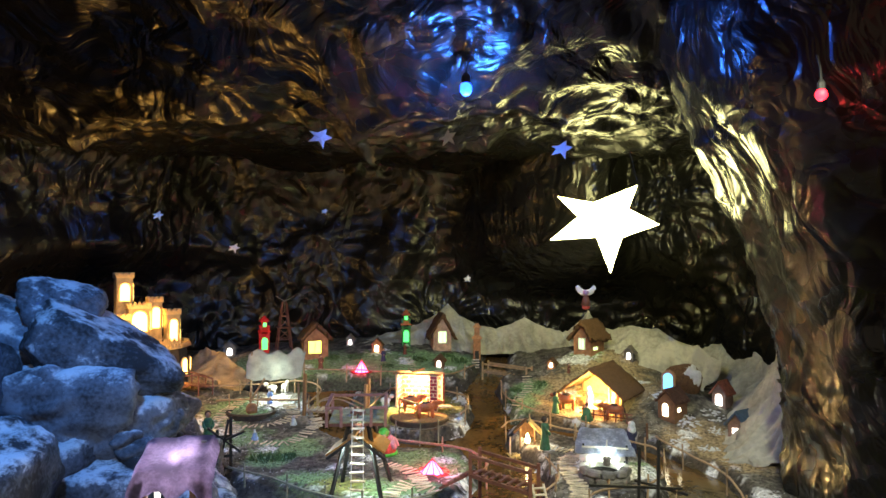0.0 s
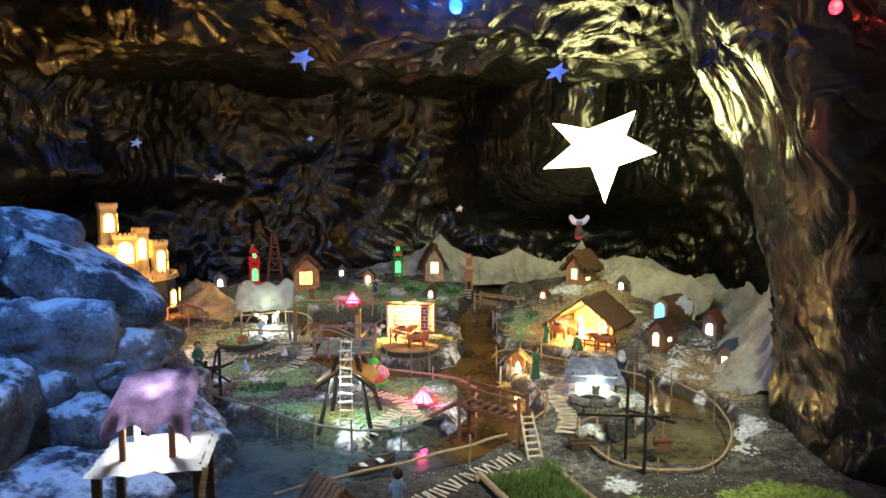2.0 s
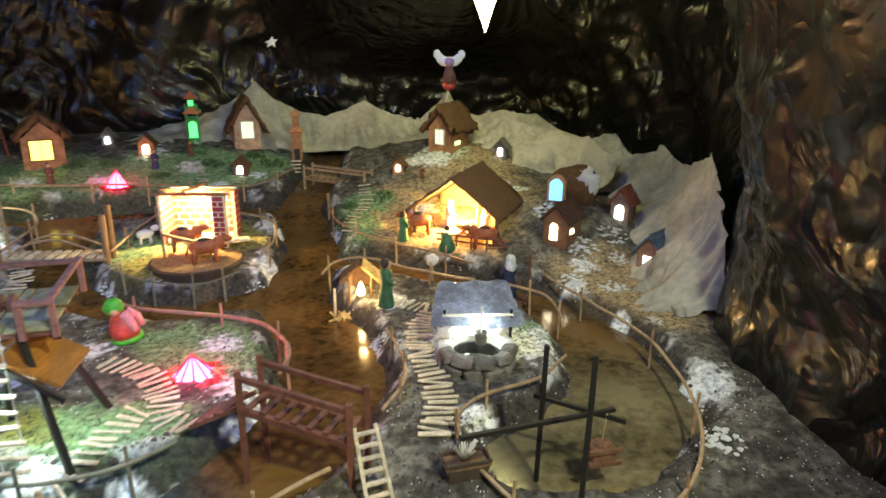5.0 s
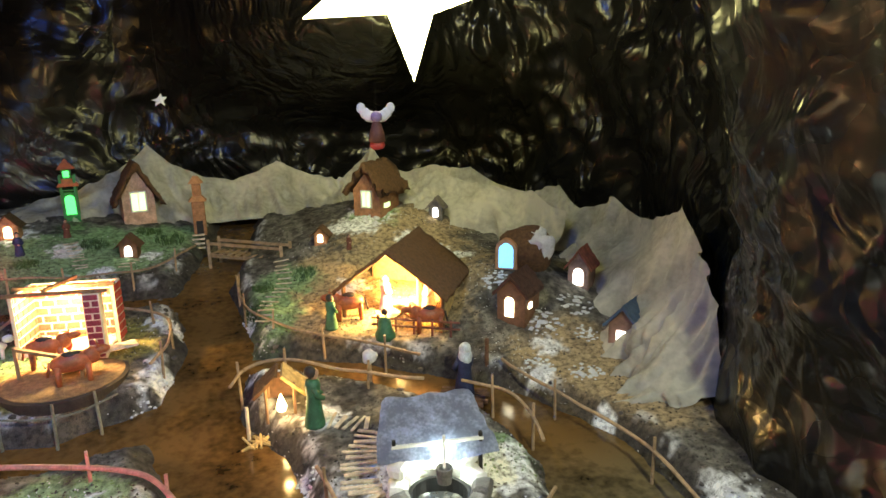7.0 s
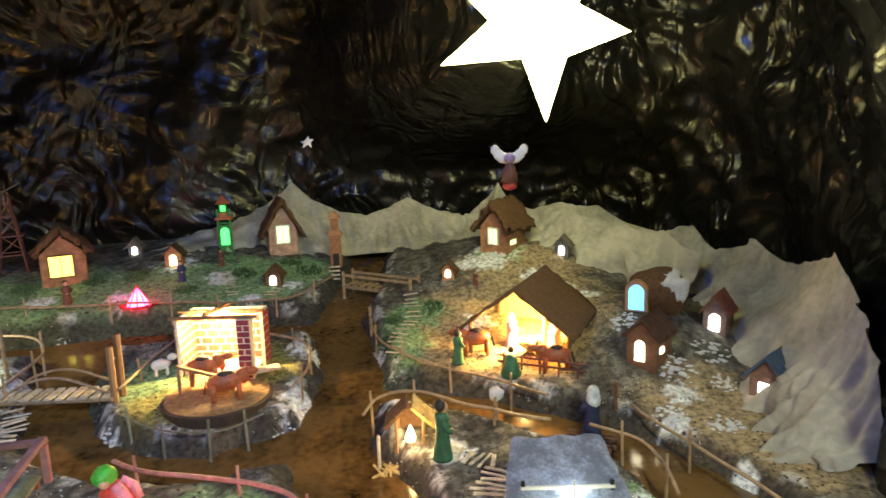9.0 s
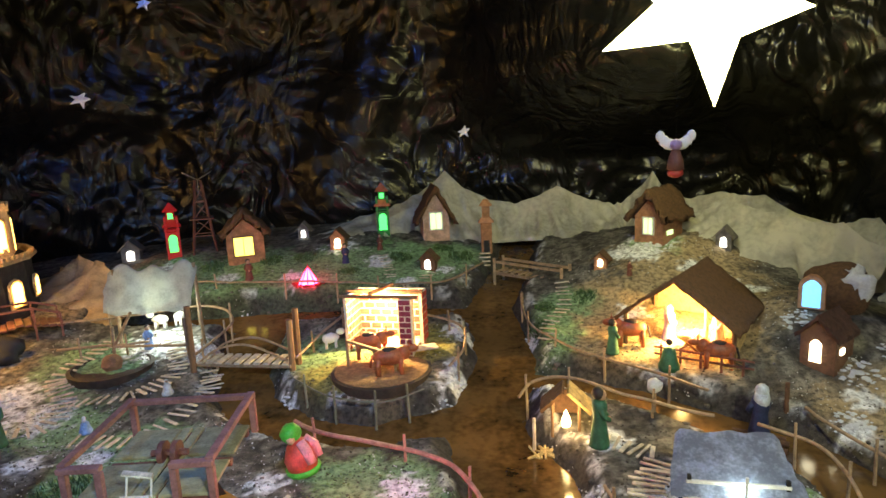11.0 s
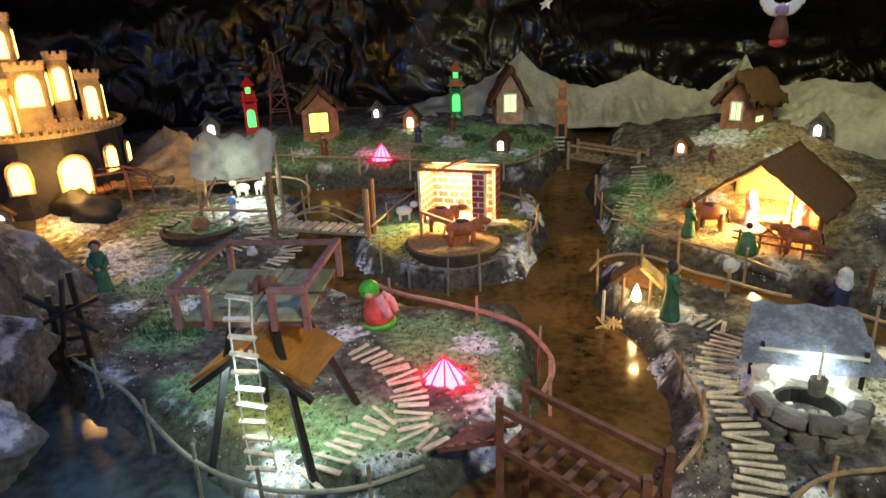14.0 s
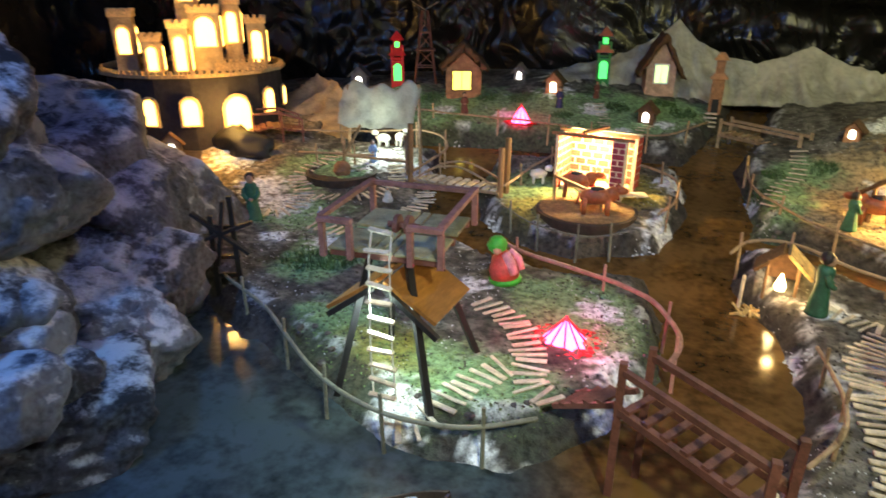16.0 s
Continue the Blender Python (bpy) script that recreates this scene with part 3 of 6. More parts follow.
VILLAGE = "little village houses"
house("cottage", "clay model cottage with dark thatch and a lit yellow window", on(-0.88, 4.4, -0.005), facing(-0.88, 4.4), 0.165, 0.12, 0.125, 0.075, CLAY, THATCH, (-0.008, 0.03, 0.083, 0.09), G_YELLOW, 0.026, 0.036, 0.016, frame_mat=WOOD, group=VILLAGE, square=True)
house("cottage", "pale gabled model cottage with brown thatch and green-lit window", on(-0.02, 4.72, 0.015), facing(-0.02, 4.72, 8), 0.13, 0.13, 0.1, 0.11, material("pale_pink_plaster", (0.55, 0.36, 0.26), 0.8), THATCH, (0, 0.03, 0.055, 0.085), G_PALEGREEN, 0.032, 0.032, 0.014, frame_mat=WHITE, group=VILLAGE, square=True)
house("cottage", "brown log cottage with mossy thatch on the hillside", on(0.98, 4.3, -0.005), facing(0.98, 4.3, -28), 0.13, 0.17, 0.1, 0.075, CLAY, THATCH, (0.0, 0.025, 0.04, 0.07), G_PALEGREEN, 0.032, 0.034, 0.016, frame_mat=WHITE, group=VILLAGE, square=True, side_window=(-0.03, 0.02, 0.05, 0.02, 1))
for x, y, w, h, wall, lab in ((-0.68, 4.68, 0.055, 0.075, STONE, "tiny grey model hut with a lit arched door"), (-0.46, 4.48, 0.07, 0.095, CLAY, "tiny clay model hut with a lit arched door"), (-0.02, 4.3, 0.065, 0.085, BROWN, "tiny bark model hut with a glowing doorway"),
                            (-1.52, 4.55, 0.085, 0.1, STONE, "small grey hut with a slatted roof and lit door"), (-1.74, 3.4, 0.075, 0.09, SAND, "tiny pale hut with a lit door beside the castle"), (0.7, 4.1, 0.05, 0.065, CLAY, "tiny brown hut with a lit door on the slope"), (1.23, 4.22, 0.06, 0.085, STONE, "tiny hut with a grey slat roof on the hilltop")):
    house("hut", lab, on(x, y, -0.004), facing(x, y, -12), w, w * 0.8, h * 0.62, h * 0.38, wall, ROOFGREY if wall is STONE else THATCH, (0, 0.008, w * 0.4, h * 0.48), G_WHITE if wall is not CLAY else G_WARM, 0.014, 0.006, 0.0015, courses=4 if wall is STONE else 0, group=VILLAGE)
house("hut", "dark brown bark hut with a glowing amber doorway", on(1.215, 3.37, -0.005), facing(1.21, 3.37, -22), 0.095, 0.12, 0.08, 0.05, BROWN, material("dark_bark_roof", (0.08, 0.035, 0.025), 0.8, scale=60, bump=0.8), (-0.005, 0.005, 0.03, 0.065), G_WARM, 0.012, 0.01, 0.002, courses=6, side_window=(-0.02, 0.03, 0.024, 0.018, 1), group=VILLAGE)
house("hut", "grey-pink clay hut with a dull red tiled roof", on(1.53, 3.5, -0.005), facing(1.53, 3.5, -15), 0.075, 0.09, 0.075, 0.05, material("grey_pink_clay", (0.3, 0.2, 0.17), 0.85), ROOFRED, (0.0, 0.008, 0.035, 0.06), G_WHITE, 0.012, 0.008, 0.001, courses=5, group=VILLAGE)
house("hut", "brown hut with a dark blue tiled roof and lit door", on(1.465, 3.12, -0.005), facing(1.46, 3.12, -20), 0.09, 0.1, 0.085, 0.05, material("brown_clay", (0.2, 0.12, 0.09), 0.85), ROOFBLUE, (0.0, 0.006, 0.038, 0.062), G_WHITE, 0.014, 0.01, 0.001, courses=5, group=VILLAGE, square=True, side_window=(-0.03, 0.02, 0.015, 0.02, 1))
cabin = house("cabin", "clay cabin with a curled tile roof and two lit windows", on(-0.235, 1.73, -0.005), 42, 0.085, 0.125, 0.062, 0.045, material("ochre_clay", (0.26, 0.17, 0.09), 0.85), material("tan_tile", (0.22, 0.14, 0.09), 0.8), (0.0, 0.012, 0.028, 0.04), G_WHITE, 0.012, 0.006, 0.001, courses=4, square=True, side_window=(0.005, 0.018, 0.042, 0.026, -1))
bm = B()
for c in range(5):
    for k in range(7):
        for side in (-1, 1):
            u = (c + 0.5) / 5
            bm2 = Matrix.Translation((side * 0.056 * u, -0.066 + 0.022 * k, 0.112 - 0.06 * u + 0.006)) @ Matrix.Rotation(side * 0.82, 4, "Y")
            bmesh.ops.create_cone(bm, cap_ends=True, segments=8, radius1=0.011, radius2=0.008, depth=0.018, matrix=bm2 @ Matrix.Rotation(math.pi / 2, 4, "Y"))
part("roof_tile", bm, material("tan_curl_tile", (0.25, 0.17, 0.11), 0.8), cabin, smooth=False)

# the cave house, a mound with a blue-lit arch
h = thing("cave_house", on(1.32, 3.58, -0.01), "rounded mud cave house with a blue-lit pointed window", "model house", facing(1.32, 3.58, -8))
bm = B()
ball(bm, (0.02, 0.04, 0.05), 0.1, (1.0, 1.0, 0.95), 3, 0.2, 3)
part("mound", bm, THATCH, h, "dark shaggy mound roof", True)
bm = B()
arch(bm, -0.035, 0.005, 0.075, 0.115, -0.05, 0.02, True)
part("arch_frame", bm, CLAY, h)
bm = B()
arch(bm, -0.035, 0.012, 0.05, 0.09, -0.07, 0.004, True)
part("window", bm, G_BLUE, h, "blue-lit pointed window")
bm = B()
ball(bm, (0.07, -0.01, 0.085), 0.05, (0.8, 0.6, 1.15), 3, 0.9, 8)
part("snow_patch", bm, SNOWM, h, smooth=True)


def pagoda(at, turn, label, body, roof, door):
    h = thing("tower", at, label, "model tower", turn)
    bm = B()
    for sx in (-1, 1):
        for sy in (-1, 1):
            box(bm, (0.01, 0.01, 0.2), Matrix.Translation((sx * 0.026, sy * 0.026, 0.08)))
    box(bm, (0.046, 0.046, 0.13), Matrix.Translation((0, 0, 0.045)), 0.002)
    box(bm, (0.036, 0.036, 0.05), Matrix.Translation((0, 0, 0.185)), 0.002)
    box(bm, (0.066, 0.066, 0.006), Matrix.Translation((0, 0, 0.118)))
    part("body", bm, body, h)
    for z, r, hh in ((0.135, 0.058, 0.035), (0.207, 0.046, 0.042)):
        bm = B()
        bmesh.ops.create_cone(bm, cap_ends=True, segments=4, radius1=r, radius2=r * 0.35 if z < 0.2 else 0.002, depth=hh, matrix=Matrix.Translation((0, 0, z + hh / 2)) @ Matrix.Rotation(math.pi / 4, 4, "Z"))
        part("roof", bm, roof, h)
    bm = B()
    arch(bm, 0, 0.015, 0.038, 0.082, -0.022, 0.006)
    part("door", bm, door, h, "green-lit doorway")
    bm = B()
    box(bm, (0.022, 0.004, 0.026), Matrix.Translation((0, -0.02, 0.186)))
    part("window", bm, door, h)


pagoda(on(-0.272, 4.67, 0.01), facing(-0.272, 4.67), "two-tier green tower with red roofs and green light", GREENP, material("terracotta_roof", (0.4, 0.12, 0.06), 0.7), G_GREEN)
# Dark red paint with a faint self-glow added; the tower is no lamp.
red = glow("glowing_dark_red_paint", (0.4, 0.012, 0.012), 0.1)
pagoda(on(-1.24, 4.43, 0.01), facing(-1.24, 4.43), "two-tier red tower with a green-lit door", red, red, G_GREEN)

h = thing("tower", on(0.24, 4.52, -0.01), "brown wooden watchtower with steps and a small roof", "model tower", facing(0.24, 4.52))
bm = B()
box(bm, (0.052, 0.052, 0.15), Matrix.Translation((0, 0, 0.1)), 0.003)
part("body", bm, CLAY, h)
bm = B()
box(bm, (0.036, 0.036, 0.075), Matrix.Translation((0, 0, 0.215)), 0.003)
part("upper_body", bm, CLAY, h)
for z, r in ((0.175, 0.052), (0.252, 0.042)):
    bm = B()
    bmesh.ops.create_cone(bm, cap_ends=True, segments=4, radius1=r, radius2=r * 0.3, depth=0.03, matrix=Matrix.Translation((0, 0, z + 0.015)) @ Matrix.Rotation(math.pi / 4, 4, "Z"))
    part("roof", bm, CLAY, h)
bm = B()
box(bm, (0.028, 0.004, 0.06), Matrix.Translation((0, -0.026, 0.06)))
part("door", bm, BLACK, h)
for k in range(4):
    bm = B()
    box(bm, (0.05, 0.012, 0.006), Matrix.Translation((-0.01, -0.034 - 0.014 * k, 0.03 - 0.016 * k)))
    part("step", bm, STICK, h)

# the lattice wind pump at the back
h = thing("wind_pump", on(-1.12, 4.5, -0.005), "brown lattice wind pump tower with pale blades", "windmill", facing(-1.12, 4.5))
for sx in (-1, 1):
    for sy in (-1, 1):
        bm = B()
        beam(bm, (sx * 0.055, sy * 0.055, -0.02), (sx * 0.012, sy * 0.012, 0.34), 0.008)
        part("leg", bm, REDWOOD, h)
for z, w in ((0.08, 0.046), (0.16, 0.036), (0.24, 0.026)):
    for a, b in (((-1, -1), (1, -1)), ((1, -1), (1, 1)), ((1, 1), (-1, 1)), ((-1, 1), (-1, -1))):
        for shrink, rise, thick in ((1.0, 0.0, 0.005), (0.8, 0.075, 0.004)):
            bm = B()
            beam(bm, (a[0] * w, a[1] * w, z), (b[0] * w * shrink, b[1] * w * shrink, z + rise), thick)
            part("brace", bm, REDWOOD, h)
bm = B()
box(bm, (0.1, 0.1, 0.006), Matrix.Translation((0, 0, 0.16)))
part("platform", bm, REDWOOD, h)
for k in range(3):
    bm = B()
    a = 2.6 + k * 2.094
    beam(bm, (0, -0.02, 0.345), (0.075 * math.cos(a), -0.02, 0.345 + 0.075 * math.sin(a)), 0.014, 0.003)
    part("blade", bm, ROOFGREY, h)


# ---- the castle ----
def crenels(bm, pts, z, size, gap):
    for (ax, ay), (bx, by) in zip(pts, pts[1:]):
        n = max(1, int(math.hypot(bx - ax, by - ay) / gap))
        ang = math.atan2(by - ay, bx - ax)
        for k in range(n):
            s = (k + 0.5) / n
            box(bm, (size, size * 0.7, size), Matrix.Translation((ax + (bx - ax) * s, ay + (by - ay) * s, z + size / 2)) @ Matrix.Rotation(ang, 4, "Z"))


castle = thing("castle", (-1.85, 3.93, 0.19), "toy castle with a dark lower wall, pale battlements and amber-lit arches", "castle", 38)
CCX, CCY, CRX, CRY, CH = -0.14, -0.16, 0.365, 0.35, 0.24
rim = [(CCX + CRX * math.cos(a), CCY + CRY * math.sin(a)) for a in steps(0, 2 * math.pi, 16)]
bm = B()
lo = [bm.verts.new((x, y, -0.06)) for x, y in rim[:-1]]
hi = [bm.verts.new((CCX + (x - CCX) * 0.97, CCY + (y - CCY) * 0.97, CH)) for x, y in rim[:-1]]
for i in range(len(lo)):
    bm.faces.new((lo[i], lo[(i + 1) % len(lo)], hi[(i + 1) % len(lo)], hi[i]))
bm.faces.new(hi)
part("lower_wall", bm, material("dark_castle_wall", (0.035, 0.03, 0.028), 0.85, scale=40, bump=0.8), castle, "dark rough lower wall")
bm = B()
for (ax, ay), (bx, by) in zip(rim, rim[1:]):
    beam(bm, (ax, ay, CH + 0.004), (bx, by, CH + 0.004), 0.024, 0.012)
crenels(bm, rim, CH + 0.01, 0.014, 0.026)
part("battlement", bm, CREAM, castle, "pale battlement rim")


def arched_window(parent, x, y, z, w, h, turn, mat):
    """A lit arch with a rough cream surround."""
    m = pose(x, y, z, 0, 0, turn)
    bm = B()
    arch(bm, 0, -0.008, w + 0.022, h + 0.019, 0.004, 0.008)
    bmesh.ops.subdivide_edges(bm, edges=bm.edges[:], cuts=2)
    for v in bm.verts:
        v.co += noise.noise_vector(v.co * 130 + Vector((x * 40, z * 40, 0))) * 0.004
    bm.transform(m)
    part("window_trim", bm, CREAM, parent)
    bm = B()
    arch(bm, 0, 0, w, h, 0, 0.008)
    bm.transform(m)
    part("window", bm, mat, parent, "amber-lit arched opening")


for a, w, hh, z in ((-64, 0.1, 0.16, 0.0), (-38, 0.05, 0.09, 0.08), (-92, 0.06, 0.1, 0.06), (-116, 0.045, 0.1, 0.06), (-138, 0.045, 0.085, 0.08), (-14, 0.035, 0.07, 0.09)):
    r = math.radians(a)
    x, y = CCX + (CRX + 0.001) * math.cos(r), CCY + (CRY + 0.001) * math.sin(r)
    nrm = math.degrees(math.atan2(math.sin(r) / CRY, math.cos(r) / CRX)) + 90
    arched_window(castle, x, y, z, w, hh, nrm, G_AMBER)


def castle_tower(x, y, w, z0, z1, win):
    bm = B()
    box(bm, (w, w, z1 - z0), Matrix.Translation((x, y, (z0 + z1) / 2)))
    tower = part("tower", bm, SAND, castle)
    bm = B()
    e = w / 2 + 0.004
    box(bm, (w + 0.012, w + 0.012, 0.02), Matrix.Translation((x, y, z1)))
    crenels(bm, [(x - e, y - e), (x + e, y - e), (x + e, y + e), (x - e, y + e), (x - e, y - e)], z1 + 0.009, 0.013, 0.024)
    part("battlement", bm, CREAM, tower)
    for wx, wz, ww, wh in win:
        arched_window(tower, x + wx, y - w / 2 - 0.001, wz, ww, wh, 0, G_AMBER)
        arched_window(tower, x + w / 2 + 0.001, y, wz, ww * 0.8, wh, 90, G_AMBER)


castle_tower(0.125, -0.19, 0.075, CH, 0.43, [(0, 0.265, 0.042, 0.125)])
castle_tower(0.03, -0.17, 0.07, CH, 0.505, [(0, 0.345, 0.04, 0.12)])
castle_tower(-0.075, -0.22, 0.115, CH, 0.475, [(0, 0.335, 0.08, 0.115)])
castle_tower(-0.175, -0.31, 0.07, CH, 0.42, [(0, 0.25, 0.04, 0.13)])
castle_tower(-0.14, -0.16, 0.085, CH, 0.65, [(0, 0.51, 0.05, 0.1)])
castle_tower(-0.285, -0.28, 0.07, CH, 0.37, [(0, 0.25, 0.035, 0.09)])
castle_tower(-0.39, -0.2, 0.08, CH - 0.03, 0.46, [(0, 0.31, 0.045, 0.1)])
bm = B()
box(bm, (0.2, 0.012, 0.03), Matrix.Translation((0.05, -0.3, CH + 0.015)))
crenels(bm, [(-0.05, -0.3), (0.15, -0.3)], CH + 0.03, 0.014, 0.024)
part("parapet", bm, CREAM, castle)

# drawbridge and dark grotto in front of the gate
h = thing("drawbridge", (-1.43, 3.66, land(-1.43, 3.66) + 0.02), "reddish wooden drawbridge with handrails before the castle", "bridge", 40)
for k in range(9):
    bm = B()
    box(bm, (0.022, 0.12, 0.007), Matrix.Translation((-0.1 + 0.025 * k, 0, 0.035 - 0.005 * abs(k - 3))), 0.001)
    part("plank", bm, REDWOOD, h)
for sy in (-1, 1):
    for sx in (-0.09, 0.02, 0.1):
        bm = B()
        beam(bm, (sx, sy * 0.06, -0.03), (sx, sy * 0.06, 0.09 if sx < 0.1 else 0.06), 0.007)
        part("post", bm, REDWOOD, h)
    bm = B()
    tube(bm, [(-0.09, sy * 0.06, 0.09), (0.02, sy * 0.06, 0.09), (0.1, sy * 0.06, 0.06)], 0.005)
    part("handrail", bm, REDWOOD, h)
bm = B()
ball(bm, (-1.5, 3.52, land(-1.5, 3.52) + 0.01), 0.09, (1.2, 0.7, 0.9), 3, 0.7, 5)
tagged(part("dark_boulder", bm, BLACK, smooth=True), "black lumpy grotto rock beside the castle bridge", "rock")

# ---- the stable ----
STX, STY, STT = 0.825, 3.495, -34
SW, SD, SH, SR = 0.335, 0.285, 0.115, 0.125
stable = thing("stable", (STX, STY, land(STX, STY) - 0.005), "open wooden stable with dark thatch, brightly lit inside", "stable", STT)
for sx in (-1, 1):
    for y in (0.0, SD):
        bm = B()
        stick(bm, (sx * SW / 2, y, -0.03), (sx * SW / 2, y, SH + 0.01), 0.008, 0.007)
        part("post", bm, WOOD, stable)
bm = B()
stick(bm, (0.06, 0.1, -0.02), (0.06, 0.1, SH + 0.06), 0.007)
part("post", bm, WOOD, stable)
bm = B()
ring = [(-SW / 2, -0.03), (SW / 2, -0.03), (SW / 2, SH), (0, SH + SR), (-SW / 2, SH)]
f = [bm.verts.new((x, SD, z)) for x, z in ring]
b = [bm.verts.new((x, SD + 0.012, z)) for x, z in ring]
bm.faces.new(f), bm.faces.new(b[::-1])
for i in range(5):
    bm.faces.new((f[i], f[(i + 1) % 5], b[(i + 1) % 5], b[i]))
part("back_wall", bm, STRAW, stable, "straw-coloured back wall")
bm = B()
box(bm, (0.01, SD, SH + 0.02), Matrix.Translation((SW / 2 - 0.004, SD / 2 + 0.01, SH / 2 - 0.01)))
part("side_wall", bm, STRAW, stable)
for side in (-1, 1):
    bm = roof_slope(SW, SD + 0.03, SH, SR, side, 0.024, 0.017, 0.007)
    bm.transform(Matrix.Translation((0, SD / 2, 0)))
    part("roof_slope", bm, THATCH, stable, "dark brown shaggy thatch", True)
bm = B()
random.seed(4)
for k in range(260):
    x, y = random.uniform(-0.2, 0.18), random.uniform(-0.05, 0.25)
    a = random.uniform(0, 6.28)
    s = random.uniform(0.012, 0.03)
    stick(bm, (x - s * math.cos(a), y - s * math.sin(a), 0.005 + random.uniform(0, 0.008)), (x + s * math.cos(a), y + s * math.sin(a), 0.006 + random.uniform(0, 0.016)), 0.0011, sides=3)
tagged(part("straw_litter", bm, STRAW, stable), "loose golden straw on the stable floor", kind="stuff")
h = thing("manger", on(0.875, 3.52, 0.0), "small straw-filled wooden manger glowing in the stable", "manger", STT)
for sx in (-1, 1):
    bm = B()
    beam(bm, (sx * 0.03, -0.015, 0), (-sx * 0.03, -0.015, 0.04), 0.006)
    beam(bm, (sx * 0.03, 0.02, 0), (-sx * 0.03, 0.02, 0.04), 0.006)
    part("leg", bm, WOOD, h)
bm = B()
ball(bm, (0, 0, 0.04), 0.035, (1.2, 0.8, 0.5), 2, 0.3, 2)
part("bedding", bm, STRAW, h)
h = thing("rail_barrier", on(0.86, 3.43, 0.0), "low reddish stick barrier at the stable front", "fence", STT)
for k in range(5):
    bm = B()
    stick(bm, (-0.1 + 0.06 * k, -0.01, -0.01), (-0.1 + 0.06 * k, -0.01, 0.05), 0.004)
    part("stake", bm, REDWOOD, h)
for z in (0.02, 0.042):
    bm = B()
    stick(bm, (-0.12, -0.013, z), (0.17, -0.013, z + 0.003), 0.0035)
    part("rail", bm, REDWOOD, h)

# ---- the brick house on its island ----
h = thing("brick_house", (-0.13, 3.64, land(-0.13, 3.64) - 0.004), "open roofless red brick toy house, lit warm inside", "model house", -9)
BW, BD, BH = 0.215, 0.14, 0.18
random.seed(2)


def brick_wall(parent, a, b, z0, z1, mat, rows, per, thick=0.01):
    """Bricks laid in a bond, standing proud of a mortar slab."""
    a, b = Vector((*a, 0)), Vector((*b, 0))
    length = (b - a).length
    turn = Matrix.Rotation(math.atan2((b - a).y, (b - a).x), 4, "Z")
    mid = (a + b) / 2
    bm = B()
    box(bm, (length, thick, z1 - z0), Matrix.Translation((mid.x, mid.y, (z0 + z1) / 2)) @ turn)
    slab = part("mortar_wall", bm, MORTAR, parent, "white mortar wall with red bricks")
    bl, bh = length / per, (z1 - z0) / rows
    bm = B()
    box(bm, (bl * 0.86, thick + 0.005, bh * 0.8), Matrix(), 0.0008)
    me = mesh_of("brick", bm, mat)
    bm = B()
    box(bm, (bl * 0.36, thick + 0.005, bh * 0.8), Matrix(), 0.0008)
    short = mesh_of("brick", bm, mat)
    for r in range(rows):
        odd = r % 2
        slots = [(k + 0.5, me) for k in range(per)] if not odd else [(0.25, short), *[(k + 1, me) for k in range(per - 1)], (per - 0.25, short)]
        for s, data in slots:
            ob = new("brick", data)
            ob.parent = slab
            p = a + (b - a) * (s / per)
            ob.matrix_basis = Matrix.Translation((p.x, p.y, z0 + bh * (r + 0.5))) @ turn


brick_wall(h, (-BW / 2, BD / 2), (BW / 2 + 0.03, BD / 2), -0.02, BH, BRICKRED, 8, 6)
brick_wall(h, (-BW / 2, -BD / 2), (-BW / 2, BD / 2 - 0.008), -0.02, BH, BRICKRED, 8, 4)
brick_wall(h, (BW / 2 + 0.03, -BD / 2 + 0.07), (BW / 2 + 0.03, BD / 2 - 0.008), -0.02, BH, BRICKRED, 8, 2)
brick_wall(h, (BW / 2 - 0.025, -BD / 2), (BW / 2 + 0.02, -BD / 2), -0.03, BH, BRICKPURPLE, 11, 1, 0.03)
bm = B()
box(bm, (BW + 0.02, BD - 0.02, 0.012), Matrix.Translation((0.01, 0, 0.002)))
part("floor_slab", bm, STICK, h)
for y in (-BD / 2, 0.0):
    bm = B()
    beam(bm, (-BW / 2 - 0.02, y, BH + 0.005), (BW / 2 + 0.04, y, BH + 0.005), 0.01)
    part("roof_beam", bm, WOOD, h)
bm = B()
beam(bm, (-0.02, -BD / 2, BH + 0.014), (0.02, BD / 2, BH + 0.014), 0.01)
part("roof_beam", bm, WOOD, h)
bm = B()
box(bm, (0.11, 0.05, 0.004), Matrix.Translation((0.15, -0.07, 0.012)) @ Matrix.Rotation(0.5, 4, "Z"))
part("doorstep", bm, STICK, h)

h = thing("round_platform", (-0.11, 3.44, land(-0.11, 3.44) - 0.006), "round sandy platform edged with dark bark", "platform")
bm = B()
lathe(bm, [(0.155, -0.02), (0.16, 0.012), (0.15, 0.014)], sides=40)
part("edge", bm, DARKWOOD, h)
bm = B()
lathe(bm, [(0.149, 0.0), (0.149, 0.0155), (0.08, 0.018)], sides=40)
part("top", bm, material("sand_top", (0.36, 0.22, 0.1), 0.95, scale=60, bump=0.8), h)


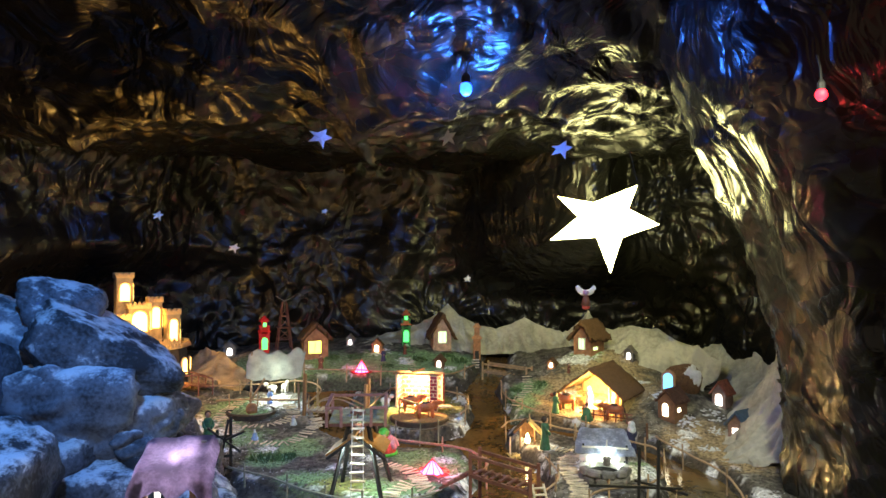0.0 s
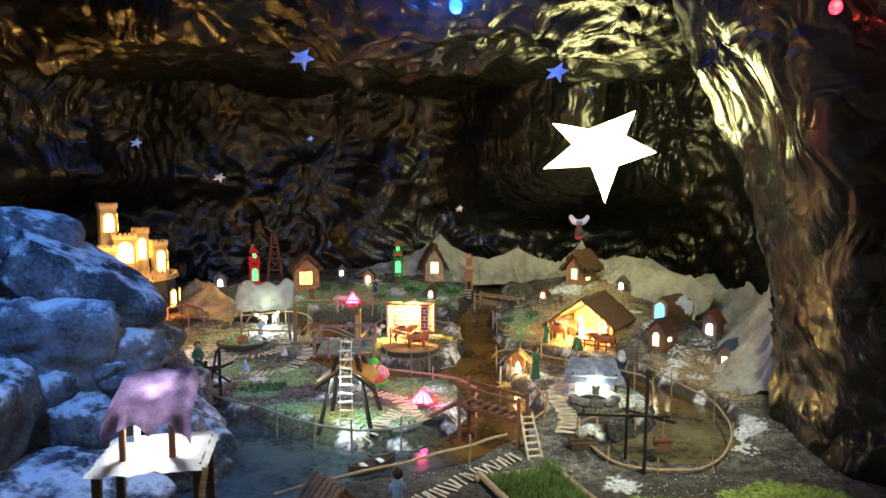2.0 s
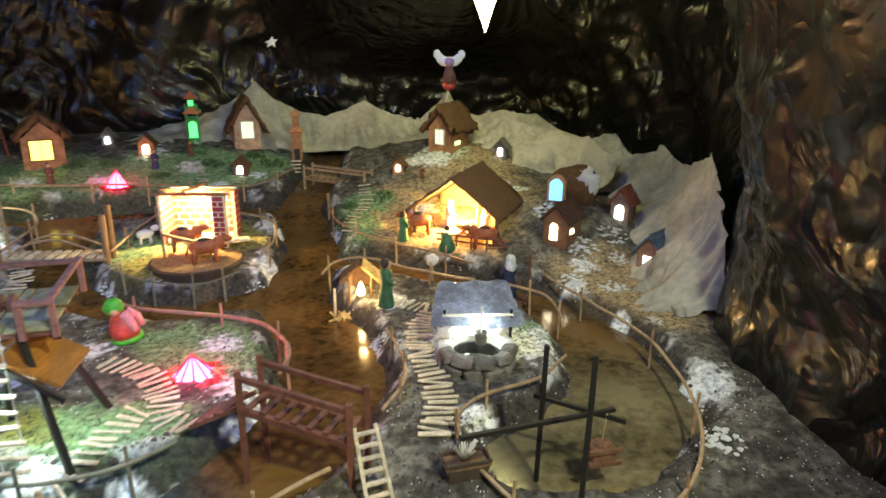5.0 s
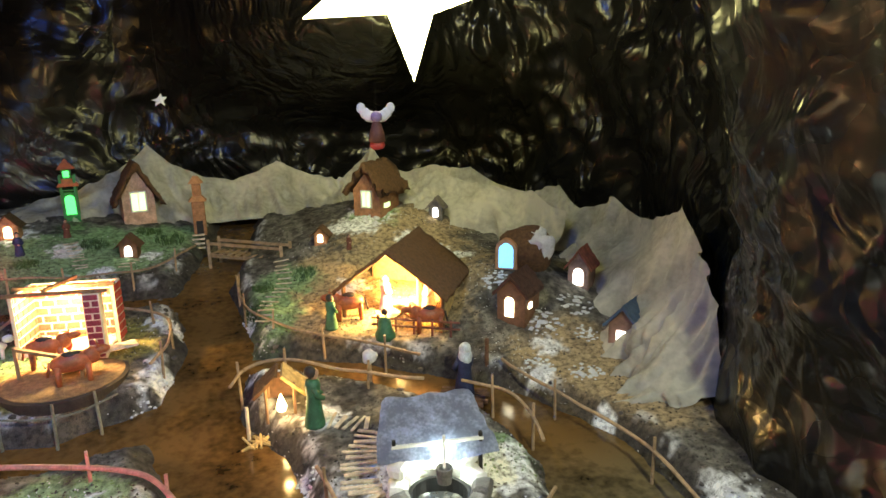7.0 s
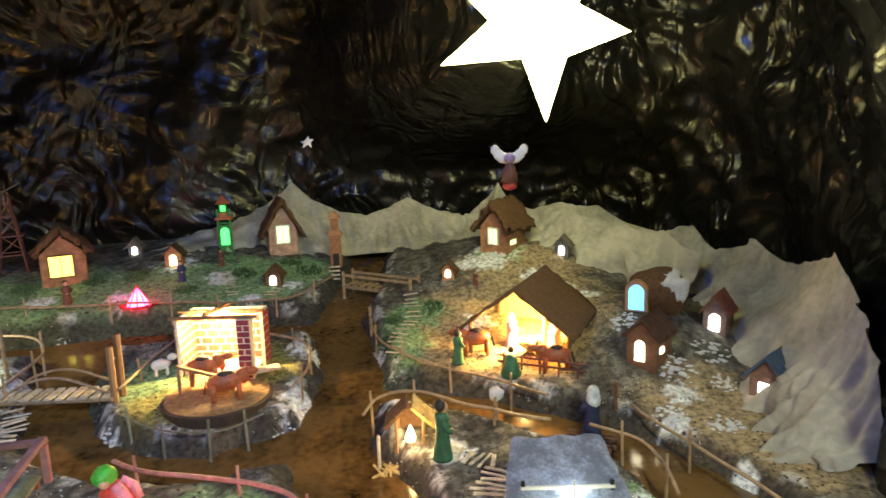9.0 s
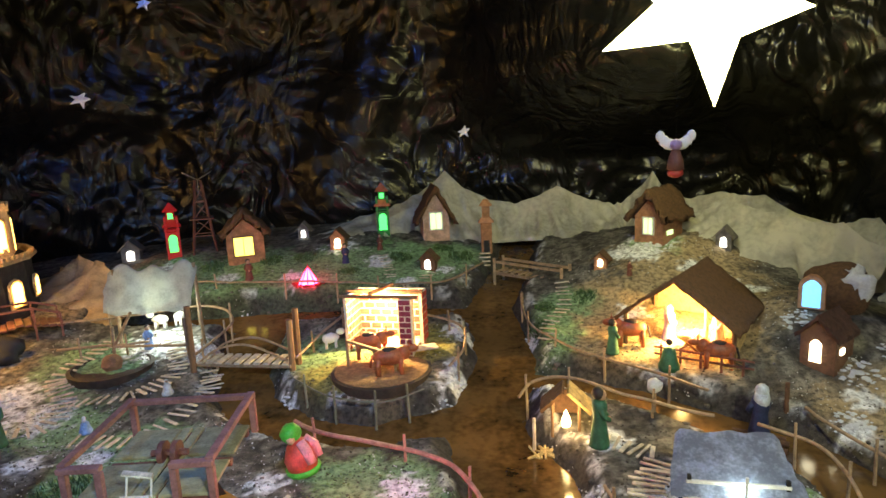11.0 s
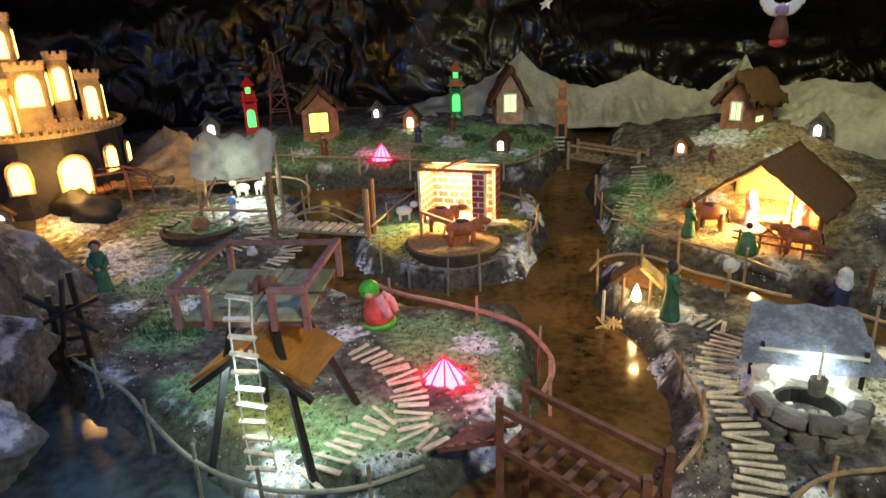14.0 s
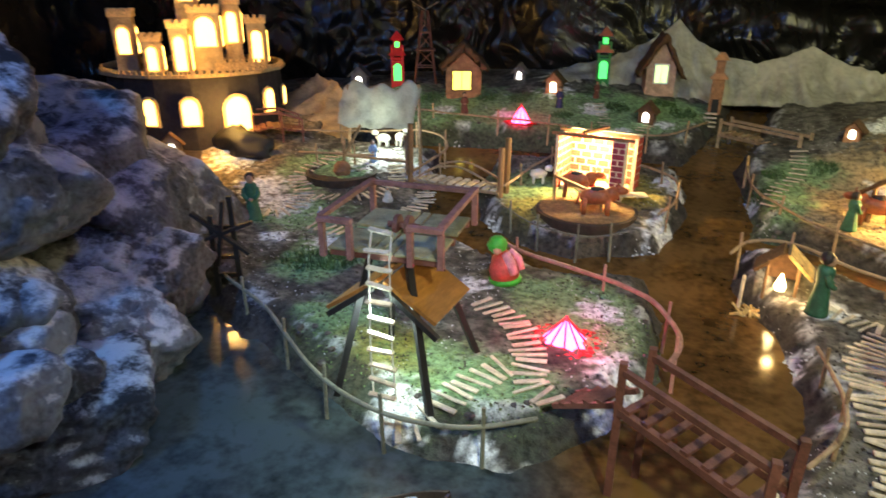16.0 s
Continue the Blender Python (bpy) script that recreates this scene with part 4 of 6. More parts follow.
def cow(x, y, turn, size=1.0, dz=0.0, mat=None):
    bm = B()
    ball(bm, (0, 0, 0.052), 0.026, (1.75, 0.85, 0.95), 2, 0.12, 1)
    ball(bm, (0.04, 0, 0.06), 0.018, (1.1, 0.8, 1.2), 2)
    ball(bm, (0.062, 0, 0.07), 0.013, (1.5, 0.8, 0.85), 2)
    for sx in (-0.03, 0.03):
        for sy in (-0.012, 0.012):
            stick(bm, (sx, sy, 0.05), (sx * 1.05, sy, 0), 0.0075, 0.006)
    for sy in (-1, 1):
        stick(bm, (0.055, sy * 0.007, 0.08), (0.052, sy * 0.02, 0.09), 0.003, 0.001)
    stick(bm, (-0.045, 0, 0.06), (-0.052, 0.004, 0.025), 0.003)
    n = len(bm.faces)
    ball(bm, (0.0, 0, 0.07), 0.02, (1.1, 0.7, 0.5), 2)
    paint(bm, n, 1)
    bm.transform(Matrix.Scale(size, 4))
    ob = part("toy_cow", bm, [mat or COW, HAIR], smooth=True)
    ob.matrix_basis = pose(*on(x, y, dz), 0, 0, turn)
    return tagged(ob, "small red-brown painted toy cow standing", "toy animal", group="toy cows")


cow(-0.075, 3.39, 12, 1.15, 0.012)
cow(-0.16, 3.51, 10, 1.1, 0.01)
cow(0.92, 3.4, 165, 1.1, 0.0)
cow(0.7, 3.57, 175, 1.15, 0.0)
bm = B()
ball(bm, (0, 0, 0.035), 0.022, (1.4, 0.9, 0.85), 2, 0.3, 4)
ball(bm, (0.035, 0, 0.055), 0.012, (1.3, 0.9, 1), 2)
for sx in (-0.016, 0.016):
    for sy in (-0.01, 0.01):
        stick(bm, (sx, sy, 0.03), (sx, sy, 0), 0.005)
sheep = part("toy_sheep", bm, WHITE, smooth=True)
sheep.matrix_basis = pose(*on(-0.31, 3.61), 0, 0, 15)
tagged(sheep, "small white toy sheep on green sawdust", "toy animal", group="toy sheep")
copy_thing(sheep, pose(*on(-1.0, 3.78), 0, 0, 190))
copy_thing(sheep, pose(*on(-0.93, 3.8), 0, 0, 80))
bm = B()
beam(bm, (-0.1, 0, 0.085), (0.06, -0.05, 0.05), 0.012, 0.008)
beam(bm, (-0.1, 0, -0.01), (-0.1, 0, 0.09), 0.008)
beam(bm, (0.06, -0.05, -0.01), (0.06, -0.05, 0.055), 0.008)
ob = part("yoke_beam", bm, WOOD)
ob.matrix_basis = pose(*on(-0.12, 3.46, 0.01))
tagged(ob, "slanting wooden yoke beam over the toy cows", "beam")
for k, (x, y) in enumerate(((-0.2, 3.585), (-0.155, 3.59), (-0.12, 3.58))):
    bm = B()
    lathe(bm, [(0.003, 0), (0.011, 0.012), (0.012, 0.02), (0.004, 0.04), (0.003, 0.05), (0.001, 0.052)], sides=8)
    ob = part("toy_hen", bm, REDP, smooth=True)
    ob.matrix_basis = pose(*on(x, y, 0.01))
    tagged(ob, "tiny red toy hen on the island", "toy animal", group="toy hens")


# ---- statues ----
def statue(x, y, h, robe, label, turn=0.0, top="dark", wide=1.0, dz=0.0, kneel=False):
    """A painted figurine as one plain shape."""
    bm = B()
    prof = [(0.2, 0), (0.19, 0.05), (0.15, 0.3), (0.12, 0.5), (0.15, 0.68), (0.13, 0.76), (0.05, 0.8)]
    if kneel:
        prof = [(0.34, 0), (0.36, 0.15), (0.25, 0.4), (0.22, 0.6), (0.1, 0.72)]
    lathe(bm, [(r * wide, z) for r, z in prof], sides=12)
    for sy in (-1, 1):
        tube(bm, [(0.0, sy * 0.14 * wide, 0.68), (0.06, sy * 0.17 * wide, 0.55), (0.14, sy * 0.08 * wide, 0.47)], 0.045)
    n = len(bm.faces)
    ball(bm, (0.02, 0, 0.87), 0.09, (1, 0.9, 1.15), 2)
    ball(bm, (0.15, 0, 0.47), 0.04, (1, 1.4, 1), 1)
    paint(bm, n, 1)
    n = len(bm.faces)
    ball(bm, (-0.025, 0, 0.9), 0.105, (1, 1, 1.05), 2)
    if top in ROBES:
        lathe(bm, [(0.1, 0.62), (0.13, 0.75), (0.1, 0.86)], (-0.03, 0, 0), 10)
    paint(bm, n, 2)
    bm.transform(Matrix.Scale(h, 4))
    ob = part("statue", bm, [ROBES[robe], SKIN, ROBES.get(top, HAIR)], smooth=True)
    ob.matrix_basis = pose(*on(x, y, dz - 0.002), 0, 0, turn)
    return tagged(ob, label, "statue", group="painted figurines")


statue(0.5, 3.03, 0.155, "green", "painted figurine in a long green robe with pale sash", 0, "dark", 0.85)
statue(0.935, 3.14, 0.165, "blue", "painted figurine in a navy cloak and pale headcloth", 100, "white", 0.95)
statue(-1.1, 3.05, 0.155, "green", "painted figurine in a dark green dress", -60, "dark", 0.9)
statue(-0.05, 1.745, 0.15, "lightblue", "painted figurine in grey robe with light blue shirt", 100, "dark", 0.75)
statue(0.63, 3.52, 0.115, "green", "painted figurine in green before the stable", 20, "dark", 0.95)
statue(0.78, 3.42, 0.1, "green", "painted figurine kneeling in green before the stable", 70, "dark", 0.9, kneel=True)
statue(0.83, 3.6, 0.125, "violet", "painted figurine in violet bending over the manger", -30, "white", 1.0)
statue(0.96, 3.52, 0.125, "pink", "painted figurine in pink beside the manger", 190, "white", 1.0)
statue(-0.795, 4.18, 0.095, "brown", "tiny brown painted figurine on the hillside", -60)
statue(-0.4, 4.33, 0.09, "blue", "tiny dark blue painted figurine by the hut", -70)
statue(-0.265, 4.48, 0.078, "brown", "tiny brown painted figurine below the green tower", -70)
statue(0.79, 4.0, 0.06, "brown", "tiny brown painted figurine on the slope path", -70)
statue(-0.97, 3.63, 0.088, "lightblue", "tiny figurine in blue beneath the cloth canopy", -60, "dark")
statue(-0.76, 3.33, 0.05, "white", "tiny kneeling figurine in pale blue", -60, "white", 1.0, kneel=True)
statue(-0.9, 3.13, 0.05, "lightblue", "tiny kneeling figurine in pale blue cloth", 60, "white", 1.0, kneel=True)
# the seated one with the green cap
bm = B()
lathe(bm, [(0.042, 0), (0.043, 0.012)], sides=14)
paint(bm, 0, 2)
n = len(bm.faces)
lathe(bm, [(0.036, 0.01), (0.04, 0.035), (0.028, 0.07), (0.012, 0.085)], sides=12)
n2 = len(bm.faces)
tube(bm, [(0.015, -0.012, 0.08), (0.03, -0.02, 0.062), (0.036, -0.016, 0.03)], 0.013)
tube(bm, [(0.01, 0.015, 0.078), (0.032, 0.02, 0.058), (0.04, 0.016, 0.03)], 0.012)
paint(bm, n2, 1)
n = len(bm.faces)
ball(bm, (-0.012, 0, 0.1), 0.027, (1.05, 1, 0.9), 2, 0.25, 2)
paint(bm, n, 2)
n = len(bm.faces)
ball(bm, (-0.004, -0.02, 0.09), 0.012, (1, 1, 1), 1)
paint(bm, n, 3)
ob = part("statue", bm, [ROBES["red"], ROBES["pink"], ROBES["lime"], SKIN], smooth=True)
ob.matrix_basis = pose(*on(-0.225, 2.93, -0.002), 0, -8, -10)
tagged(ob, "seated figurine in red and pink with a bright green cap", "statue", group="painted figurines")


# ---- the lookout tower ----
tower = thing("lookout_tower", (-0.285, 2.435, land(-0.285, 2.435)), "lookout tower on black legs with a railed plank deck", "tower", -3)
DZ, DW, DD = 0.28, 0.2, 0.23
DECK = Matrix.Translation((-0.02, 0.05, 0)) @ Matrix.Rotation(radians(8), 4, "Z")
for sx, sy, by in ((-1, -1, -0.085), (1, -1, -0.085), (-1, 1, 0.13), (1, 1, 0.15)):
    bm = B()
    beam(bm, (sx * 0.1, by, -0.02), (sx * 0.035, sy * 0.04, DZ), 0.012)
    part("leg", bm, BLACK, tower, "black splayed leg")
PINKWOOD = material("rosy_stained_wood", (0.26, 0.12, 0.11), 0.6)


def deck_part(name, pieces, mat, label=""):
    """Beams given by both ends, width and height, turned with the deck."""
    bm = B()
    for a, b, w, hh in pieces:
        beam(bm, a, b, w, hh, 0.001)
    bm.transform(DECK)
    return part(name, bm, mat, tower, label)


for sx in (-1, 1):
    for y0, y1 in ((-0.11, -0.012), (0.012, 0.11)):
        deck_part("deck_board", [((sx * 0.062, y0, DZ), (sx * 0.062, y1, DZ), 0.078, 0.006)], OLIVEPLANK, "worn olive plank panel")
    deck_part("deck_strip", [((sx * 0.011, -0.11, DZ + 0.001), (sx * 0.011, 0.11, DZ + 0.001), 0.016, 0.006)], OLIVEPLANK)
for y in (-0.1, 0.0, 0.1):
    deck_part("joist", [((-DW / 2, y, DZ - 0.009), (DW / 2, y, DZ - 0.009), 0.012, 0.012)], REDWOOD)
for x, y in ((-0.108, -0.115), (-0.055, -0.118), (0.055, -0.118), (0.108, -0.115), (-0.108, 0.115), (0.108, 0.115)):
    deck_part("rail_post", [((x, y, DZ - 0.014), (x, y, DZ + 0.05), 0.011, 0.011)], PINKWOOD)
for a, b in (((-0.114, -0.118), (-0.05, -0.118)), ((0.05, -0.118), (0.114, -0.118)), ((-0.108, -0.118), (-0.108, 0.118)), ((0.108, -0.118), (0.108, 0.118)), ((-0.114, 0.115), (0.114, 0.115))):
    lift = 0.056 if a[0] != b[0] else 0.06
    deck_part("handrail", [((*a, DZ + lift), (*b, DZ + lift), 0.013, 0.009)], PINKWOOD)
bm = B()
for sx in (-0.011, 0.011):
    bmesh.ops.create_cone(bm, cap_ends=True, segments=14, radius1=0.02, radius2=0.02, depth=0.009, matrix=DECK @ Matrix.Translation((sx, 0.0, DZ + 0.014)) @ Matrix.Rotation(math.pi / 2, 4, "Y"))
stick(bm, DECK @ Vector((-0.03, 0.0, DZ + 0.014)), DECK @ Vector((0.03, 0.0, DZ + 0.014)), 0.006)
part("winch", bm, REDWOOD, tower, "small reddish winch drum")
for side, dx, dz in ((-1, 0.115, 0.075), (1, 0.105, 0.06)):
    bm = B()
    beam(bm, (side * 0.006, 0.0, 0.235), (side * dx, 0.0, 0.235 - dz), 0.15, 0.007)
    part("flap_board", bm, PLY, tower, "varnished orange plywood flap")
bm = B()
for sx in (-1, 1):
    beam(bm, (sx * 0.01, -0.078, 0.225), (sx * 0.11, -0.078, 0.15), 0.01)
part("flap_brace", bm, BLACK, tower)
ladder = thing("rope_ladder", (-0.283, 2.35, land(-0.283, 2.35)), "pale rope ladder with flat wooden rungs", "ladder", -3)
for sx in (-1, 1):
    bm = B()
    tube(bm, [(sx * 0.019, 0.01, 0.33), (sx * 0.02, -0.003, 0.28), (sx * 0.022, -0.006, 0.1), (sx * 0.024, 0.0, 0.01)], 0.0016)
    part("rope", bm, WHITE, ladder)
for k in range(11):
    bm = B()
    z = 0.012 + 0.0318 * k
    box(bm, (0.056 - 0.001 * k, 0.008, 0.0045), pose(0.002 * ((k * 7) % 3 - 1), -0.006 + (0.012 if k == 10 else 0), z, 25, 4 * ((k * 5) % 3 - 1), 0))
    part("rung", bm, STICK, ladder)


# ---- bridges ----
def beam_bridge(name, label, a, b, za, zb, width, mat, slats, rail=0.07):
    """Two stringers, slats, four corner posts and two rails between a and b."""
    a, b = Vector((*a, za)), Vector((*b, zb))
    h = thing(name, tuple((a + b) / 2), label, "bridge")
    o = (a + b) / 2
    side = Vector((-(b - a).y, (b - a).x, 0)).normalized() * width / 2
    for s in (-1, 1):
        bm = B()
        beam(bm, a - o + s * side, b - o + s * side, 0.012)
        part("stringer", bm, mat, h)
        bm = B()
        beam(bm, a - o + s * side + Vector((0, 0, rail)), b - o + s * side + Vector((0, 0, rail)), 0.01)
        part("handrail", bm, mat, h)
        for e in (a, b):
            bm = B()
            foot = min(-0.06, ground_z(e.x, e.y) - e.z - 0.02)
            beam(bm, e - o + s * side + Vector((0, 0, foot)), e - o + s * side + Vector((0, 0, rail + 0.015)), 0.012)
            part("post", bm, mat, h)
    for k in range(slats):
        bm = B()
        p = (a - o).lerp(b - o, (k + 0.5) / slats)
        q = side * 1.1
        beam(bm, p - q + Vector((0, 0, 0.009)), p + q + Vector((0, 0, 0.009)), 0.012, 0.006)
        part("slat", bm, mat, h)
    return h


beam_bridge("footbridge", "dark red wooden footbridge with open slats", (0.147, 2.36), (0.347, 2.235), 0.155, 0.135, 0.07, REDWOOD, 7, 0.07)
h = thing("ramp", (0.075, 2.41, 0.085), "short slatted wooden ramp onto the footbridge", "ramp", -30)
for k in range(4):
    bm = B()
    box(bm, (0.012, 0.07, 0.006), Matrix.Translation((-0.03 + 0.025 * k, 0, 0.01 + 0.016 * k)))
    part("slat", bm, REDWOOD, h)
for sy in (-1, 1):
    bm = B()
    beam(bm, (-0.05, sy * 0.03, -0.005), (0.07, sy * 0.03, 0.065), 0.009)
    part("stringer", bm, REDWOOD, h)
h = thing("ladder", (0.365, 2.185, land(0.36, 2.18)), "pale wooden ladder leaning on the footbridge", "ladder", 12)
for sx in (-1, 1):
    bm = B()
    beam(bm, (sx * 0.024, -0.06, -0.01), (sx * 0.02, 0.04, 0.115), 0.007)
    part("rail", bm, STICK, h)
for k in range(7):
    bm = B()
    s = (k + 0.6) / 7.2
    beam(bm, (-0.023, -0.06 + 0.1 * s, -0.01 + 0.125 * s), (0.023, -0.06 + 0.1 * s, -0.01 + 0.125 * s), 0.009, 0.004)
    part("rung", bm, STICK, h)
h = thing("rope_bridge", (-0.56, 3.5, 0.115), "twig footbridge with arched hoop handrails", "bridge", -6)
for sy in (-1, 1):
    bm = B()
    stick(bm, (-0.17, sy * 0.035, 0.0), (0.16, sy * 0.035, 0.0), 0.007)
    part("stringer", bm, TWIG, h)
    bm = B()
    tube(bm, bez([(-0.17, sy * 0.035, 0.0), (-0.09, sy * 0.035, 0.055), (0.02, sy * 0.035, 0.07), (0.15, sy * 0.035, 0.02)], 6), 0.004)
    part("hoop_rail", bm, TWIG, h)
for k in range(10):
    bm = B()
    box(bm, (0.02, 0.085, 0.006), Matrix.Translation((-0.155 + 0.033 * k, 0, 0.009)))
    part("slat", bm, STICK, h)
for x, y, hh in ((-0.405, 3.46, 0.17), (-0.395, 3.5, 0.19), (-0.735, 3.46, 0.22)):
    bm = B()
    p = on(x, y)
    stick(bm, (x, y, p[2] - 0.06), (x + 0.003, y, p[2] + hh), 0.011, 0.01)
    tagged(part("gate_post", bm, WOOD), "rough brown round post beside the twig bridge", "post", group="bridge posts")
h = beam_bridge("footbridge", "small twig footbridge across the far river", (0.29, 4.33), (0.56, 4.13), 0.2, 0.195, 0.07, TWIG, 9, 0.05)


# ---- fences and paths ----
def fence(label, pts, height, stakes, mat=TWIG, r=0.0045, every=None):
    """A bent twig rail held on upright stakes."""
    line = bez([(x, y, 0) for x, y in pts], 8)
    h = thing("fence", on(line[0].x, line[0].y), label, "fence", group="twig fences")
    o = h.matrix_basis.translation
    bm = B()
    tube(bm, [Vector((p.x, p.y, max(land(p.x, p.y), water_level(p.y)) * 0.999 + height + 0.006 * noise.noise((p.x * 9, p.y * 9, 1)))) - o for p in line], r)
    part("rail", bm, mat, h, smooth=True)
    for k in range(stakes):
        p = line[int((k + 0.5) / stakes * (len(line) - 1))]
        z = ground_z(p.x, p.y)
        bm = B()
        stick(bm, Vector((p.x, p.y, z - 0.02)) - o, Vector((p.x + 0.004 * (k % 3 - 1), p.y, max(land(p.x, p.y), z) + height + 0.035)) - o, 0.0042, 0.0035)
        part("stake", bm, mat, h)


GREYTWIG = material("grey_green_twig", (0.2, 0.2, 0.15), 0.7)
ROSETWIG = material("rosy_twig", (0.45, 0.22, 0.18), 0.6)
fence("grey-green bent rail along the lake bank", [(-0.86, 2.62), (-0.68, 2.53), (-0.53, 2.42), (-0.4, 2.33), (-0.27, 2.285), (-0.13, 2.29), (0.0, 2.36)], 0.03, 5, GREYTWIG)
fence("rosy bent rail along the river bank", [(-0.3, 3.12), (-0.2, 3.05), (-0.02, 2.98), (0.12, 2.9), (0.19, 2.79), (0.21, 2.69), (0.19, 2.59)], 0.035, 4, ROSETWIG, 0.006)
fence("pale straight rod along the near lake shore", [(-0.4, 1.8), (-0.3, 1.87), (-0.06, 2.01), (0.16, 2.13), (0.29, 2.2)], 0.045, 2, TWIG, 0.005)
fence("bent twig rail round the fishing pond", [(1.06, 3.16), (1.14, 2.82), (1.17, 2.61), (1.12, 2.35), (1.02, 2.15), (0.89, 2.04), (0.75, 2.03), (0.63, 2.08), (0.56, 2.2)], 0.02, 6)
fence("bent twig rail behind the well", [(0.9, 3.07), (0.98, 2.98), (0.995, 2.86), (0.96, 2.72)], 0.03, 2)
fence("bent twig rail beside the lath path", [(0.47, 2.8), (0.485, 2.7), (0.49, 2.6), (0.47, 2.5), (0.41, 2.4)], 0.03, 3)
fence("bent twig rail round the well yard", [(0.55, 2.26), (0.57, 2.35), (0.65, 2.42), (0.78, 2.46), (0.9, 2.56)], 0.03, 3)
fence("bent twig rail below the stable", [(0.37, 3.98), (0.365, 3.8), (0.4, 3.66), (0.52, 3.5), (0.67, 3.39), (0.84, 3.25)], 0.025, 5)
fence("straight twig rail across the narrow channel", [(0.31, 3.2), (0.36, 3.28), (0.46, 3.29), (0.62, 3.19), (0.8, 3.09)], 0.045, 3)
fence("bent twig rail round the brick house island", [(-0.39, 3.46), (-0.33, 3.68), (-0.24, 3.8), (0.02, 3.76), (0.14, 3.66), (0.15, 3.5), (0.11, 3.39)], 0.04, 6)
fence("thin wire rail before the toy cows", [(-0.37, 3.36), (-0.24, 3.26), (-0.08, 3.22), (0.04, 3.28)], 0.025, 4, GREYTWIG, 0.0025)
fence("twig rail round the canopy yard", [(-1.38, 3.66), (-1.0, 3.83), (-0.8, 3.84), (-0.7, 3.73), (-0.71, 3.58), (-0.74, 3.46)], 0.05, 5)
fence("twig rail in front of the canopy", [(-1.24, 3.53), (-1.1, 3.57), (-0.95, 3.6)], 0.04, 2)
fence("long twig rail along the back bank", [(-1.05, 4.12), (-0.69, 4.09), (-0.39, 4.08), (-0.18, 4.06), (0.06, 4.1), (0.22, 4.3)], 0.03, 6)

LATHS = []
bm = B()
box(bm, (0.07, 0.009, 0.004), Matrix(), 0.0008)
LATHS.append(mesh_of("lath", bm, STICK))
bm = B()
box(bm, (0.06, 0.011, 0.004), Matrix(), 0.0008)
LATHS.append(mesh_of("lath", bm, STICK))
bm = B()
box(bm, (0.075, 0.007, 0.004), Matrix(), 0.0008)
LATHS.append(mesh_of("lath", bm, STICK))


def lath_path(label, pts, gap=0.021, size=1.0):
    line = bez([(x, y, 0) for x, y in pts], 30)
    h = thing("lath_path", on(line[0].x, line[0].y), label, "path", group="lath paths", kind="structure")
    o = h.matrix_basis.translation
    run, last = 0.0, line[0]
    k = 0
    for p, q in zip(line, line[1:]):
        run += (q - p).length
        if run >= gap:
            run = 0
            k += 1
            ob = new("lath", LATHS[k * 7 % 3])
            ob.parent = h
            a = math.degrees(math.atan2((q - p).y, (q - p).x)) + 90 + random.uniform(-14, 14)
            x, y = q.x + random.uniform(-0.004, 0.004), q.y + random.uniform(-0.004, 0.004)
            z = max(ground_z(x + dx, y + dy) for dx in (-0.02, 0, 0.02) for dy in (-0.02, 0, 0.02))
            ob.matrix_basis = Matrix.Translation(Vector((x, y, z + 0.003)) - o) @ pose(0, 0, 0, random.uniform(-3, 3), random.uniform(-4, 4), a) @ Matrix.Scale(size, 4)


random.seed(11)
lath_path("pale lath path across the dark foreground soil", [(-0.16, 1.68), (-0.01, 1.82), (0.12, 1.97), (0.24, 2.08), (0.31, 2.13)], 0.019, 0.95)
lath_path("pale lath path leading past the stone well", [(0.5, 2.3), (0.545, 2.42), (0.555, 2.55), (0.55, 2.69), (0.565, 2.82), (0.62, 2.93)], 0.02, 1.15)
lath_path("pale laths between the well and the figurine", [(0.64, 2.97), (0.58, 3.0), (0.53, 3.03)], 0.022)
lath_path("lath path curving round the pink campfire", [(-0.26, 2.31), (-0.2, 2.335), (-0.165, 2.42), (-0.13, 2.5), (-0.1, 2.55)], 0.024, 1.05)
lath_path("lath path from the campfire to the ramp", [(-0.26, 2.8), (-0.17, 2.74), (-0.1, 2.66), (-0.07, 2.58), (-0.05, 2.5), (0.0, 2.46)], 0.022, 1.05)
lath_path("lath path winding up to the castle yard", [(-1.46, 3.13), (-1.24, 3.07), (-1.05, 3.13), (-1.06, 3.28), (-1.17, 3.42), (-1.12, 3.66)], 0.024, 1.05)
lath_path("lath path round the round pit", [(-0.92, 3.7), (-0.83, 3.55), (-0.79, 3.43), (-0.87, 3.31), (-1.03, 3.27)], 0.024)
lath_path("lath path towards the twig bridge", [(-0.7, 3.5), (-0.64, 3.36), (-0.66, 3.22), (-0.74, 3.08), (-0.9, 3.08)], 0.024)
lath_path("stepped lath path up the green slope", [(0.42, 3.6), (0.45, 3.74), (0.52, 3.87), (0.53, 4.05)], 0.03, 0.8)
lath_path("short stepped path on the back hill", [(-0.17, 4.15), (-0.2, 4.28), (-0.25, 4.42)], 0.03, 0.7)
lath_path("short stepped path up the back bank", [(-0.05, 4.15), (0.0, 4.25)], 0.03, 0.7)

